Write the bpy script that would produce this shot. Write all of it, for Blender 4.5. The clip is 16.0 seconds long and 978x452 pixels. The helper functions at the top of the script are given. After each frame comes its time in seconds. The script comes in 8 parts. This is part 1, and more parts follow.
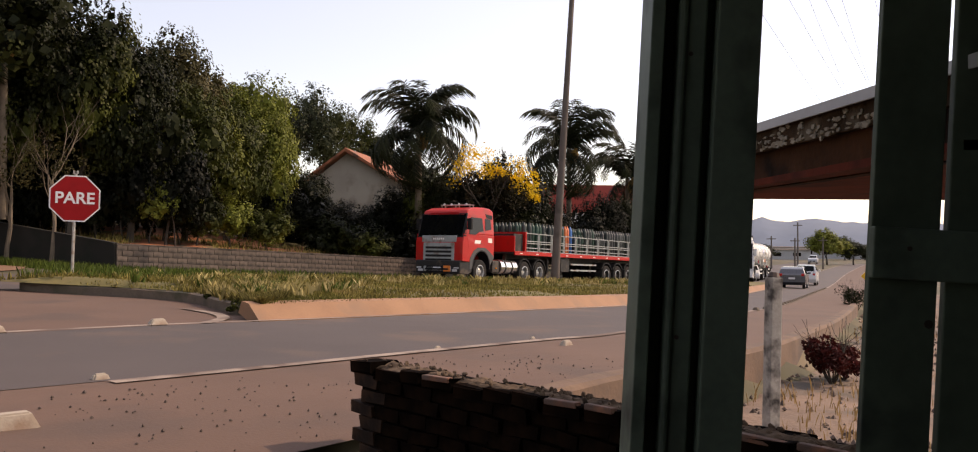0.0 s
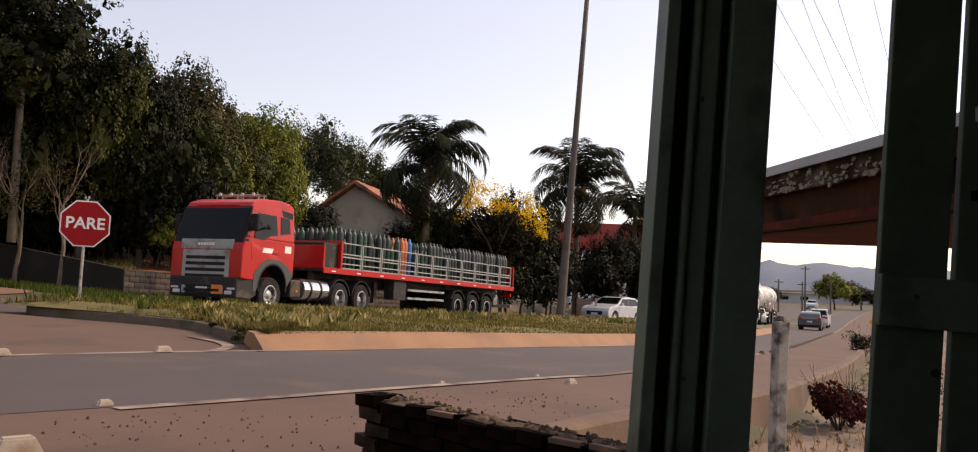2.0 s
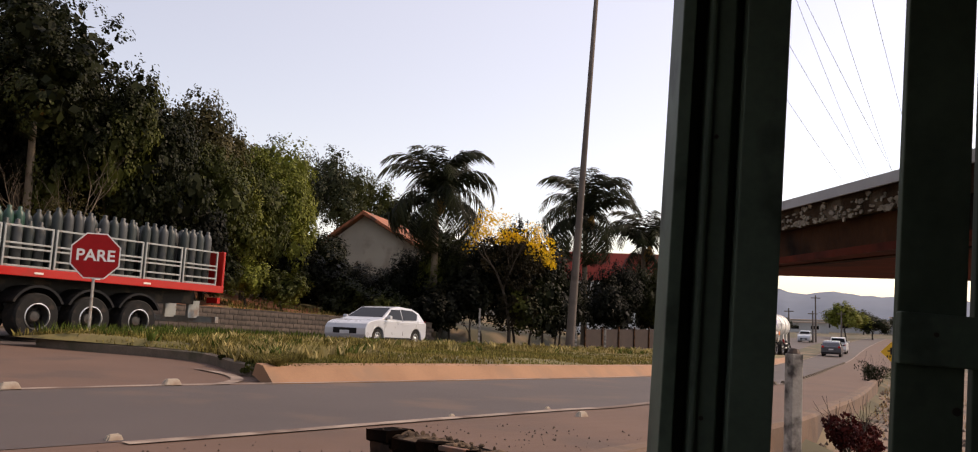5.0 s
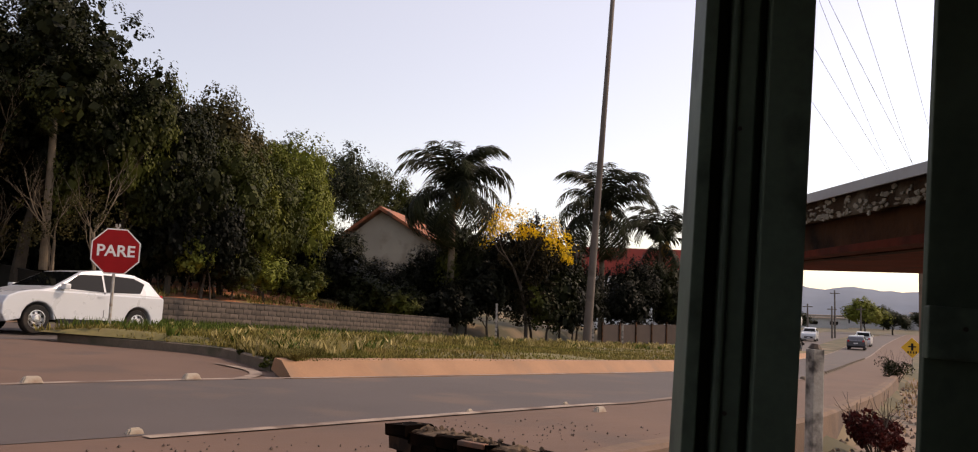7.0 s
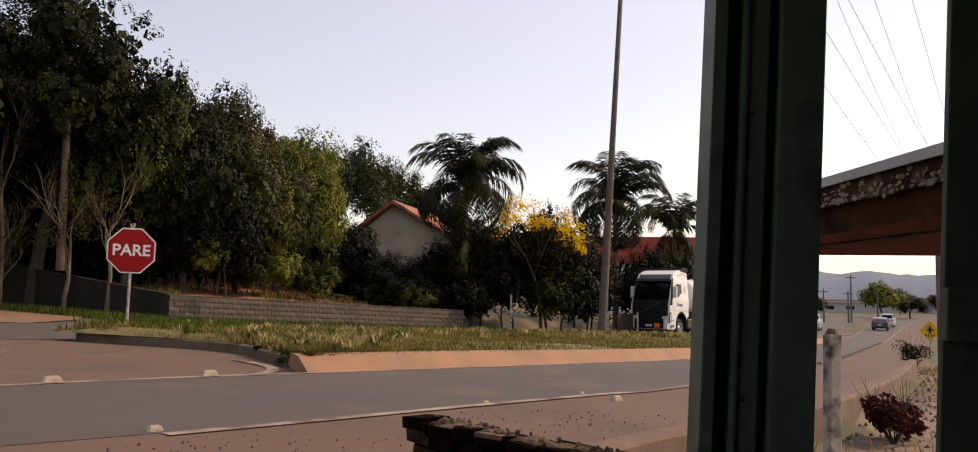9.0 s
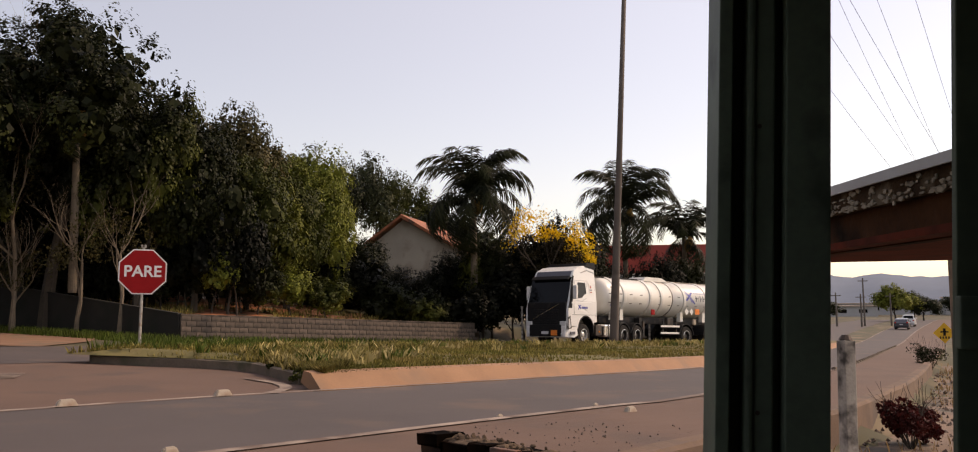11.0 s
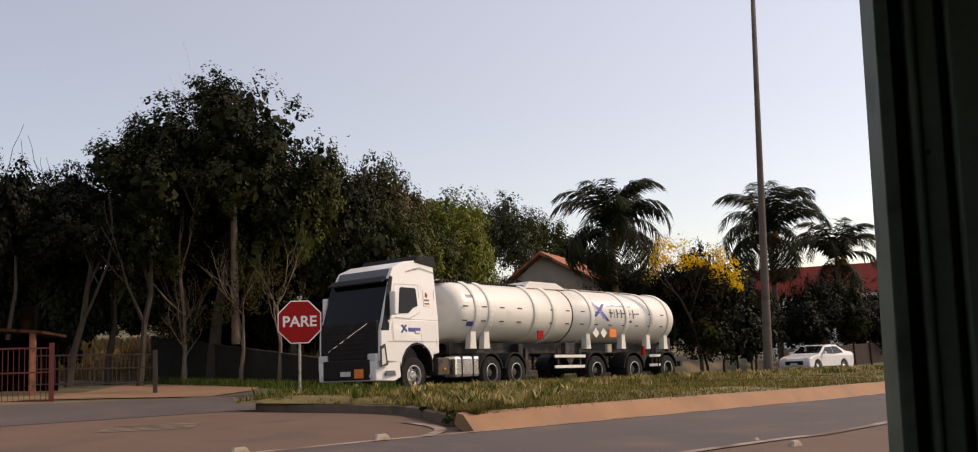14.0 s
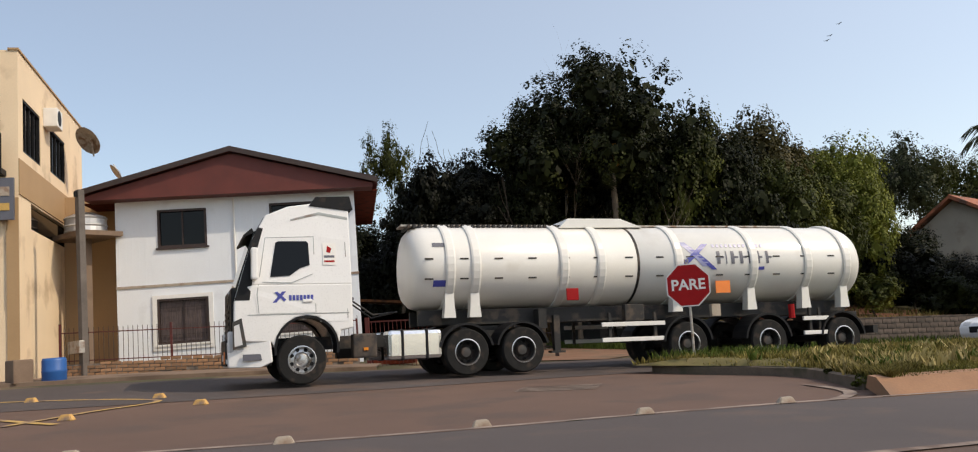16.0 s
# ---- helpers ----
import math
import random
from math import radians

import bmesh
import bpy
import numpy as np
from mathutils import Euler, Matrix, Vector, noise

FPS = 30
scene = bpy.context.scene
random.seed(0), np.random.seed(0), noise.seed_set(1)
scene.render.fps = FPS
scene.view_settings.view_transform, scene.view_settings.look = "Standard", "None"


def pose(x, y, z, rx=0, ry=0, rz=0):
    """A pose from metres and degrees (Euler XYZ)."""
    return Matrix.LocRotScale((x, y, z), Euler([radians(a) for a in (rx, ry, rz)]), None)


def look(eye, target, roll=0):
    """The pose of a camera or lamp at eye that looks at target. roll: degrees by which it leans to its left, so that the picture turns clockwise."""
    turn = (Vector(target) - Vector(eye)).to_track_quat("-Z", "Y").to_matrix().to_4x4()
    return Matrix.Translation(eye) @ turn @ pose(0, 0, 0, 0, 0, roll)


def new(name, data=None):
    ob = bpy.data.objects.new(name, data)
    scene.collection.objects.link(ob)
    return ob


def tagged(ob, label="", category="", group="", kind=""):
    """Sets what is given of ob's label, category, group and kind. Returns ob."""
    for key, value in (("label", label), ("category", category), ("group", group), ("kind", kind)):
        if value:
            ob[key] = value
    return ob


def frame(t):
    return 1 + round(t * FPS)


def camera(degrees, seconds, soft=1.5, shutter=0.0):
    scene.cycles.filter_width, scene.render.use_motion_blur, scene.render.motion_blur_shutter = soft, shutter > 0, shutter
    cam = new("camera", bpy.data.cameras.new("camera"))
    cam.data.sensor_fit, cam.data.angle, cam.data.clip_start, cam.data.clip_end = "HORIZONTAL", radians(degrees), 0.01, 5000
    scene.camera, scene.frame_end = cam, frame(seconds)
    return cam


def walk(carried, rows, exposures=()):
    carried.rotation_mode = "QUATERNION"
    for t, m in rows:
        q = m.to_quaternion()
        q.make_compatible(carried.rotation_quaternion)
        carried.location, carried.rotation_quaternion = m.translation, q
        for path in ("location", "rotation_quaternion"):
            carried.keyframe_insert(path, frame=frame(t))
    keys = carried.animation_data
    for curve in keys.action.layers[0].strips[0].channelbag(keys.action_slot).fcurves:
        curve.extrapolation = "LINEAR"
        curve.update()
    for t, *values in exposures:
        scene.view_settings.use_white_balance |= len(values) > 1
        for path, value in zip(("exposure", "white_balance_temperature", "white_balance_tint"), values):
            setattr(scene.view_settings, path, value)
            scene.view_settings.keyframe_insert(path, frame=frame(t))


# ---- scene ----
cam = camera(59.2, 16.0, 1.1)
# seconds, eye, and yaw, pitch, roll in degrees
PATH = [
    (0, 0.0001, 0.0000, 1.0998, -0.003, 1.177, 0.296),
    (0.5, -0.0003, -0.0301, 1.0958, 0.197, 1.805, 0.897),
    (1, -0.0085, -0.0341, 1.0972, 0.248, 2.435, 1.373),
    (1.5, -0.0083, -0.0072, 1.1021, 0.365, 3.011, 1.628),
    (2, -0.0105, -0.0289, 1.1039, 0.504, 3.526, 1.810),
    (2.5, -0.0109, -0.0354, 1.1020, 0.602, 3.953, 1.919),
    (3, -0.0092, -0.0385, 1.1080, 0.677, 4.484, 1.933),
    (3.5, -0.0182, -0.0429, 1.1092, 0.715, 4.951, 1.924),
    (6, -0.0300, -0.0199, 1.1321, 1.522, 5.523, 1.520),
    (6.5, -0.0319, -0.0185, 1.1292, 1.828, 5.497, 1.604),
    (7, -0.0401, -0.0130, 1.1211, 2.194, 5.149, 1.662),
    (7.5, -0.0413, -0.0093, 1.1195, 2.522, 4.853, 1.523),
    (8, -0.0384, -0.0077, 1.1197, 2.785, 4.548, 1.173),
    (10.5, -0.0449, -0.0171, 1.1298, 3.294, 4.773, -0.451),
    (11, -0.0444, -0.0213, 1.1375, 3.617, 5.365, -0.840),
    (11.5, -0.0537, -0.0203, 1.1461, 4.217, 6.132, -1.421),
    (12, -0.0602, -0.0270, 1.1429, 4.854, 6.485, -1.734),
    (12.5, -0.0573, -0.0175, 1.1371, 5.752, 6.412, -1.856),
    (13, -0.0728, -0.0141, 1.1415, 6.879, 6.503, -2.045),
    (13.5, -0.0861, -0.0319, 1.1542, 8.902, 7.071, -2.428),
    (14, -0.0925, -0.0778, 1.1755, 12.667, 8.031, -3.340),
    (14.5, -0.0917, -0.1086, 1.1823, 17.057, 8.544, -3.611),
    (15, -0.1318, -0.1037, 1.1638, 24.252, 8.181, -4.934),
    (15.5, -0.1450, -0.0894, 1.1735, 29.799, 7.641, -5.342),
    (16, -0.1722, -0.1803, 1.1820, 37.669, 7.355, -4.618),
]


def eye_pose(x, y, z, yaw, pitch, roll):
    return pose(x, y, z, 0, 0, yaw) @ pose(0, 0, 0, 90 + pitch) @ pose(0, 0, 0, 0, 0, roll)


EXPOSURES = [(0.0, 0.26, 7900, 22), (2.5, 0.06, 7900, 22), (7.0, 0.04, 8000, 22), (11.0, -0.06, 8200, 22), (13.0, -0.14, 8200, 21), (14.5, -0.16, 7600, 17), (15.5, -0.1, 7100, 12), (16.0, -0.05, 6900, 10)]
walk(cam, [(t, eye_pose(*row)) for t, *row in PATH], EXPOSURES)

# ---- sky and sun ----
SUN_AZ, SUN_EL = 72.0, 43.0     # degrees to the right of straight ahead, and up
world = bpy.data.worlds.new("world")
scene.world = world
world.use_nodes = True
wn, wl = world.node_tree.nodes, world.node_tree.links
sky = wn.new("ShaderNodeTexSky")
sky.sky_type, sky.sun_disc = "NISHITA", False
sky.sun_elevation, sky.sun_rotation = radians(SUN_EL), radians(SUN_AZ)
sky.air_density, sky.dust_density, sky.ozone_density = 1.0, 1.0, 1.0
wn["Background"].inputs["Strength"].default_value = 0.15
# bright dry-season haze over the whole sky, thicker towards the sun
az, el = radians(SUN_AZ), radians(SUN_EL)
SUN_WAY = (math.sin(az) * math.cos(el), math.cos(az) * math.cos(el), math.sin(el))
way = wn.new("ShaderNodeTexCoord")
near_sun = wn.new("ShaderNodeVectorMath")
near_sun.operation, near_sun.inputs[1].default_value = "DOT_PRODUCT", SUN_WAY
wl.new(way.outputs["Generated"], near_sun.inputs[0])
amount = wn.new("ShaderNodeMapRange")
amount.interpolation_type = "SMOOTHSTEP"
amount.inputs["From Min"].default_value, amount.inputs["From Max"].default_value = -0.8, 1.0
amount.inputs["To Min"].default_value, amount.inputs["To Max"].default_value = 0.76, 2.75
wl.new(near_sun.outputs["Value"], amount.inputs["Value"])
veil = wn.new("ShaderNodeVectorMath")
veil.operation, veil.inputs[0].default_value = "SCALE", (0.99, 1.0, 1.03)
wl.new(amount.outputs[0], veil.inputs["Scale"])
haze = wn.new("ShaderNodeVectorMath")
haze.operation = "ADD"
wl.new(sky.outputs[0], haze.inputs[0])
wl.new(veil.outputs[0], haze.inputs[1])
wl.new(haze.outputs[0], wn["Background"].inputs[0])
sun = new("sun", bpy.data.lights.new("sun", "SUN"))
sun.data.energy, sun.data.angle, sun.data.color = 3.0, radians(0.6), (1.0, 0.88, 0.72)
sun.matrix_world = look((0, 0, 60), Vector((0, 0, 60)) - Vector(SUN_WAY))


# ---- materials ----
def mat(name, color, rough=0.7, metal=0.0, spread=0.25, scale=3.0, fine=40.0, bump=0.2, dirt=None, dirt_amount=0.4, island=0.0, coat=0.0, spec=0.5, depth=0.02, per_object=0.0):
    """A surface with two scales of variation, an optional second colour in stains, and fine relief."""
    m = bpy.data.materials.new(name)
    m.use_nodes = True
    n, l = m.node_tree.nodes, m.node_tree.links
    b = n["Principled BSDF"]
    b.inputs["Metallic"].default_value = metal
    b.inputs["Coat Weight"].default_value = coat
    b.inputs["Specular IOR Level"].default_value = spec
    co = n.new("ShaderNodeTexCoord")
    big, small = n.new("ShaderNodeTexNoise"), n.new("ShaderNodeTexNoise")
    big.inputs["Scale"].default_value, small.inputs["Scale"].default_value = scale, fine
    big.inputs["Detail"].default_value, small.inputs["Detail"].default_value = 5, 4
    for tex in (big, small):
        l.new(co.outputs["Object"], tex.inputs["Vector"])
    total = n.new("ShaderNodeMath")
    total.operation = "MULTIPLY_ADD"
    l.new(big.outputs["Fac"], total.inputs[0])
    total.inputs[1].default_value = 0.65
    half = n.new("ShaderNodeMath")
    half.operation = "MULTIPLY"
    half.inputs[1].default_value = 0.35
    l.new(small.outputs["Fac"], half.inputs[0])
    l.new(half.outputs[0], total.inputs[2])
    span = n.new("ShaderNodeMapRange")
    span.inputs["From Min"].default_value, span.inputs["From Max"].default_value = 0.3, 0.7
    span.inputs["To Min"].default_value, span.inputs["To Max"].default_value = 1 - spread, 1 + spread
    l.new(total.outputs[0], span.inputs["Value"])
    value = span.outputs[0]
    if island or per_object:
        rnd = n.new("ShaderNodeNewGeometry" if island else "ShaderNodeObjectInfo")
        more = n.new("ShaderNodeMapRange")
        k = island or per_object
        more.inputs["To Min"].default_value, more.inputs["To Max"].default_value = 1 - k, 1 + k
        l.new(rnd.outputs["Random Per Island" if island else "Random"], more.inputs["Value"])
        mul = n.new("ShaderNodeMath")
        mul.operation = "MULTIPLY"
        l.new(value, mul.inputs[0])
        l.new(more.outputs[0], mul.inputs[1])
        value = mul.outputs[0]
    tint = n.new("ShaderNodeVectorMath")
    tint.operation = "SCALE"
    tint.inputs[0].default_value = color
    l.new(value, tint.inputs["Scale"])
    out = tint.outputs[0]
    if dirt:
        stain = n.new("ShaderNodeTexNoise")
        stain.inputs["Scale"].default_value, stain.inputs["Detail"].default_value = scale * 0.7 + 0.3, 8
        l.new(co.outputs["Object"], stain.inputs["Vector"])
        edge = n.new("ShaderNodeMapRange")
        edge.inputs["From Min"].default_value, edge.inputs["From Max"].default_value = 0.62 - dirt_amount * 0.3, 0.72 - dirt_amount * 0.2
        l.new(stain.outputs["Fac"], edge.inputs["Value"])
        mix = n.new("ShaderNodeMix")
        mix.data_type = "RGBA"
        l.new(edge.outputs[0], mix.inputs["Factor"])
        l.new(out, mix.inputs[6])
        mix.inputs[7].default_value = (*dirt, 1)
        out = mix.outputs[2]
    l.new(out, b.inputs["Base Color"])
    gloss = n.new("ShaderNodeMapRange")
    gloss.inputs["To Min"].default_value, gloss.inputs["To Max"].default_value = max(rough - 0.12, 0.02), min(rough + 0.12, 1)
    l.new(small.outputs["Fac"], gloss.inputs["Value"])
    l.new(gloss.outputs[0], b.inputs["Roughness"])
    if bump:
        relief = n.new("ShaderNodeBump")
        relief.inputs["Strength"].default_value, relief.inputs["Distance"].default_value = bump, depth
        l.new(total.outputs[0], relief.inputs["Height"])
        l.new(relief.outputs[0], b.inputs["Normal"])
    return m


def leaf_mat(name, color, var=0.45, light=(0.16, 0.2, 0.03), through_light=0.16):
    m = mat(name, color, 0.55, spread=0.35, scale=0.35, fine=3.0, bump=0.0, island=var, dirt=light, dirt_amount=0.3, spec=0.12)
    n, l = m.node_tree.nodes, m.node_tree.links
    b = n["Principled BSDF"]
    thin = n.new("ShaderNodeBsdfTranslucent")
    l.new(b.inputs["Base Color"].links[0].from_socket, thin.inputs["Color"])
    both = n.new("ShaderNodeMixShader")
    both.inputs[0].default_value = through_light
    l.new(b.outputs[0], both.inputs[1])
    l.new(thin.outputs[0], both.inputs[2])
    l.new(both.outputs[0], n["Material Output"].inputs["Surface"])
    return m


def glass(name, color, rough=0.03, spec=0.3):
    m = bpy.data.materials.new(name)
    m.use_nodes = True
    b = m.node_tree.nodes["Principled BSDF"]
    b.inputs["Base Color"].default_value = (*color, 1)
    b.inputs["Roughness"].default_value = rough
    b.inputs["Specular IOR Level"].default_value = spec
    return m


ASPHALT = mat("asphalt", (0.066, 0.05, 0.045), 0.8, spread=0.18, scale=0.5, fine=60, bump=0.3, dirt=(0.1, 0.066, 0.05), dirt_amount=0.25)
DUSTY = mat("dusty_asphalt", (0.11, 0.062, 0.042), 0.9, spread=0.16, scale=0.6, fine=50, bump=0.35, dirt=(0.085, 0.052, 0.038), dirt_amount=0.35)
LINE = mat("road_paint", (0.26, 0.2, 0.16), 0.85, spread=0.35, scale=2.0, fine=25, bump=0.1, dirt=(0.12, 0.078, 0.058), dirt_amount=0.6)
YELLOW_LINE = mat("yellow_road_paint", (0.45, 0.28, 0.08), 0.8, spread=0.3, scale=2.0, fine=25, bump=0.1, dirt=(0.2, 0.13, 0.1), dirt_amount=0.5)
KERB = mat("dusty_kerb_concrete", (0.27, 0.145, 0.08), 0.9, spread=0.2, scale=1.2, fine=30, bump=0.4, dirt=(0.22, 0.13, 0.08), dirt_amount=0.35)
OLD_KERB = mat("mossy_kerb_stone", (0.12, 0.09, 0.065), 0.95, spread=0.35, scale=1.5, fine=25, bump=0.5, dirt=(0.05, 0.05, 0.025), dirt_amount=0.4)
GRASS_SOIL = mat("grass_soil", (0.12, 0.1, 0.033), 0.95, spread=0.4, scale=0.5, fine=12, bump=0.5, dirt=(0.15, 0.1, 0.05), dirt_amount=0.4, depth=0.05)
RED_SOIL = mat("red_soil", (0.3, 0.1, 0.04), 0.95, spread=0.35, scale=0.8, fine=14, bump=0.6, dirt=(0.12, 0.09, 0.035), dirt_amount=0.45, depth=0.06)
YARD_SOIL = mat("yard_soil", (0.17, 0.11, 0.075), 0.95, spread=0.4, scale=1.4, fine=22, bump=0.7, dirt=(0.08, 0.065, 0.05), dirt_amount=0.45, depth=0.05)
LAND = mat("land", (0.06, 0.052, 0.022), 0.95, spread=0.4, scale=0.06, fine=2, bump=0.3, dirt=(0.16, 0.11, 0.06), dirt_amount=0.4)


# ---- mesh helpers ----
def link(name, me, material, parent=None, label="", m=None, smooth=False):
    me.materials.clear()
    me.materials.append(material)
    if smooth:
        me.polygons.foreach_set("use_smooth", [True] * len(me.polygons))
    ob = new(name, me)
    if parent:
        ob.parent = parent
    if label:
        ob["label"] = label
    if m is not None:
        ob.matrix_basis = m
    return ob


def part(name, bm, material, parent=None, label="", m=None, smooth=False):
    me = bpy.data.meshes.new(name)
    bm.to_mesh(me)
    bm.free()
    return link(name, me, material, parent, label, m, smooth)


def raw(name, verts, faces, material, parent=None, label="", m=None, smooth=False):
    me = bpy.data.meshes.new(name)
    me.from_pydata([tuple(v) for v in verts], [], faces)
    return link(name, me, material, parent, label, m, smooth)


def again(ob, parent=None, m=None, name=None):
    """Another object on the same mesh."""
    o = new(name or ob.name.split(".")[0], ob.data)
    o.parent = parent
    if m is not None:
        o.matrix_basis = m
    return o


def thing(name, m, label, category, group="", kind=""):
    ob = new(name)
    ob.empty_display_size = 0.3
    ob.matrix_basis = m
    return tagged(ob, label, category, group, kind)


def box(bm, x0, x1, y0, y1, z0, z1, bevel=0.0, m=None):
    vs = bmesh.ops.create_cube(bm, size=1)["verts"]
    bmesh.ops.transform(bm, verts=vs, matrix=Matrix.LocRotScale(((x0 + x1) / 2, (y0 + y1) / 2, (z0 + z1) / 2), None, (x1 - x0, y1 - y0, z1 - z0)))
    if bevel:
        es = list({e for v in vs for e in v.link_edges})
        out = bmesh.ops.bevel(bm, geom=es, offset=bevel, segments=2, affect="EDGES", profile=0.6)
        vs = list({v for f in out["faces"] for v in f.verts} | {v for v in vs if v.is_valid})
    if m is not None:
        bmesh.ops.transform(bm, verts=vs, matrix=m)
    return vs


def boxes(*many, bevel=0.0):
    bm = bmesh.new()
    for b in many:
        box(bm, *b, bevel=bevel)
    return bm


def rod(bm, a, b, r0, r1=None, n=10):
    a, b = Vector(a), Vector(b)
    d = b - a
    q = d.to_track_quat("Z", "Y").to_matrix().to_4x4()
    vs = bmesh.ops.create_cone(bm, cap_ends=True, segments=n, radius1=r0, radius2=r0 if r1 is None else r1, depth=d.length)["verts"]
    bmesh.ops.transform(bm, verts=vs, matrix=Matrix.Translation((a + b) / 2) @ q)
    return vs


def rods(*many, n=8):
    bm = bmesh.new()
    for a, b, *r in many:
        rod(bm, a, b, *r, n=n)
    return bm


def lathe(profile, n=24, axis="Z", caps=(True, True)):
    """profile: (radius, height) rows turned round an axis."""
    bm = bmesh.new()
    rings = []
    for r, h in profile:
        ring = []
        for k in range(n):
            a = 2 * math.pi * k / n
            c, s = r * math.cos(a), r * math.sin(a)
            ring.append(bm.verts.new({"Z": (c, s, h), "Y": (c, h, s), "X": (h, c, s)}[axis]))
        rings.append(ring)
    for p, q in zip(rings, rings[1:]):
        for k in range(n):
            bm.faces.new((p[k], p[(k + 1) % n], q[(k + 1) % n], q[k]))
    for ring, closed in zip((rings[0], rings[-1]), caps):
        if closed:
            bm.faces.new(ring)
    bmesh.ops.recalc_face_normals(bm, faces=bm.faces)
    return bm


def prism(outline, h0, h1, axis="Z", bevel=0.0):
    """An outline, drawn in the plane across the axis, given a thickness along it."""
    bm = bmesh.new()
    put = {"Z": lambda a, b, h: (a, b, h), "Y": lambda a, b, h: (a, h, b), "X": lambda a, b, h: (h, a, b)}[axis]
    lo = [bm.verts.new(put(a, b, h0)) for a, b in outline]
    hi = [bm.verts.new(put(a, b, h1)) for a, b in outline]
    bm.faces.new(lo)
    bm.faces.new(hi)
    n = len(outline)
    for k in range(n):
        bm.faces.new((lo[k], lo[(k + 1) % n], hi[(k + 1) % n], hi[k]))
    bmesh.ops.recalc_face_normals(bm, faces=bm.faces)
    if bevel:
        bmesh.ops.bevel(bm, geom=list(bm.edges), offset=bevel, segments=2, affect="EDGES", profile=0.6)
    return bm


# ---- the lie of the land ----
LEVELS = np.array([(-15.0, 12.0, 0.46), (-12.6, 15.4, 0.3), (-10.9, 18.6, 0.17), (-9.6, 22.3, 0.02), (-6.8, 29, -0.22), (-3.4, 36.2, -0.55), (2.2, 44.2, -0.9), (-4.2, 11, 0.03), (-7.5, 8.8, 0.12),
                   (-2.9, 6.7, 0.0), (1, 9, -0.1), (3, 17, -0.3), (22, 59, -1.9), (26, 80, -2.3), (60, 150, -2.6), (-24, 15, 0.95), (-40, 120, 1.0), (-60, 40, 2.0), (-40, 5, 1.4), (0, -30, -0.2),
                   (40, 10, -1.5), (120, 120, -3.0)])


def spline_weights(p):
    n = len(p)
    d = np.hypot(p[:, None, 0] - p[None, :, 0], p[:, None, 1] - p[None, :, 1])
    a = np.zeros((n + 3, n + 3))
    a[:n, :n] = d * d * np.log(d + 1e-9) + np.eye(n) * 20
    a[:n, n], a[:n, n + 1:], a[n, :n], a[n + 1:, :n] = 1, p[:, :2], 1, p[:, :2].T
    return np.linalg.solve(a, np.r_[p[:, 2], 0, 0, 0])


WEIGHTS = spline_weights(LEVELS)


def level(x, y):
    """The height of the road and the land round it."""
    x, y = min(max(x, -60), 110), min(max(y, -30), 150)
    d = np.hypot(LEVELS[:, 0] - x, LEVELS[:, 1] - y)
    return float((WEIGHTS[:-3] * d * d * np.log(d + 1e-9)).sum() + WEIGHTS[-3] + WEIGHTS[-2] * x + WEIGHTS[-1] * y)


def smooth_line(points, step=1.0):
    """A smooth line through points, sampled about every step metres."""
    ps = [np.array(p, float) for p in points]
    ps = [2 * ps[0] - ps[1], *ps, 2 * ps[-1] - ps[-2]]
    out = []
    for a, b, c, d in zip(ps, ps[1:], ps[2:], ps[3:]):
        n = max(1, int(np.linalg.norm(c - b) / step))
        for k in range(n):
            t = k / n
            out.append(0.5 * (2 * b + (c - a) * t + (2 * a - 5 * b + 4 * c - d) * t * t + (3 * b - a - 3 * c + d) * t ** 3))
    out.append(ps[-2])
    return np.array(out)


def side_of(line, x, y):
    """Signed distance from a polyline: positive to the left of its direction."""
    p = np.array([x, y])
    a, b = line[:-1], line[1:]
    ab = b - a
    t = np.clip(((p - a) * ab).sum(1) / (ab ** 2).sum(1), 0, 1)
    near = a + ab * t[:, None]
    d = np.hypot(*(p - near).T)
    k = int(d.argmin())
    cr = ab[k, 0] * (p[1] - a[k, 1]) - ab[k, 1] * (p[0] - a[k, 0])
    return float(d[k] if cr > 0 else -d[k])


# the near lane's two edge lines, the yard's kerb, the far carriageway's middle, and the wall across the road
EDGE_FAR = smooth_line([(-22, -8), (-14, -0.3), (-8.1, 6.1), (-5.4, 9.5), (-4.2, 10.9), (-3.15, 12.0), (-0.9, 14.7), (3.2, 20.6), (8, 30), (19, 57), (43, 113), (75, 180)])
EDGE_NEAR = smooth_line([(-19, -10), (-11, -2), (-5.2, 4.1), (-2.85, 6.53), (-1.2, 8.43), (0.84, 10.85), (2.16, 12.6), (6.2, 20.4), (9.0, 26.3), (22.5, 58), (46.5, 112), (79, 180)])
YARD_EDGE = smooth_line([(-8, -2.5), (-3.5, 2.0), (-0.9, 4.75), (0.95, 7.4), (3.05, 10.2), (4.95, 13.5), (8.7, 21.1), (20.8, 47.6), (50, 110), (82, 175)])
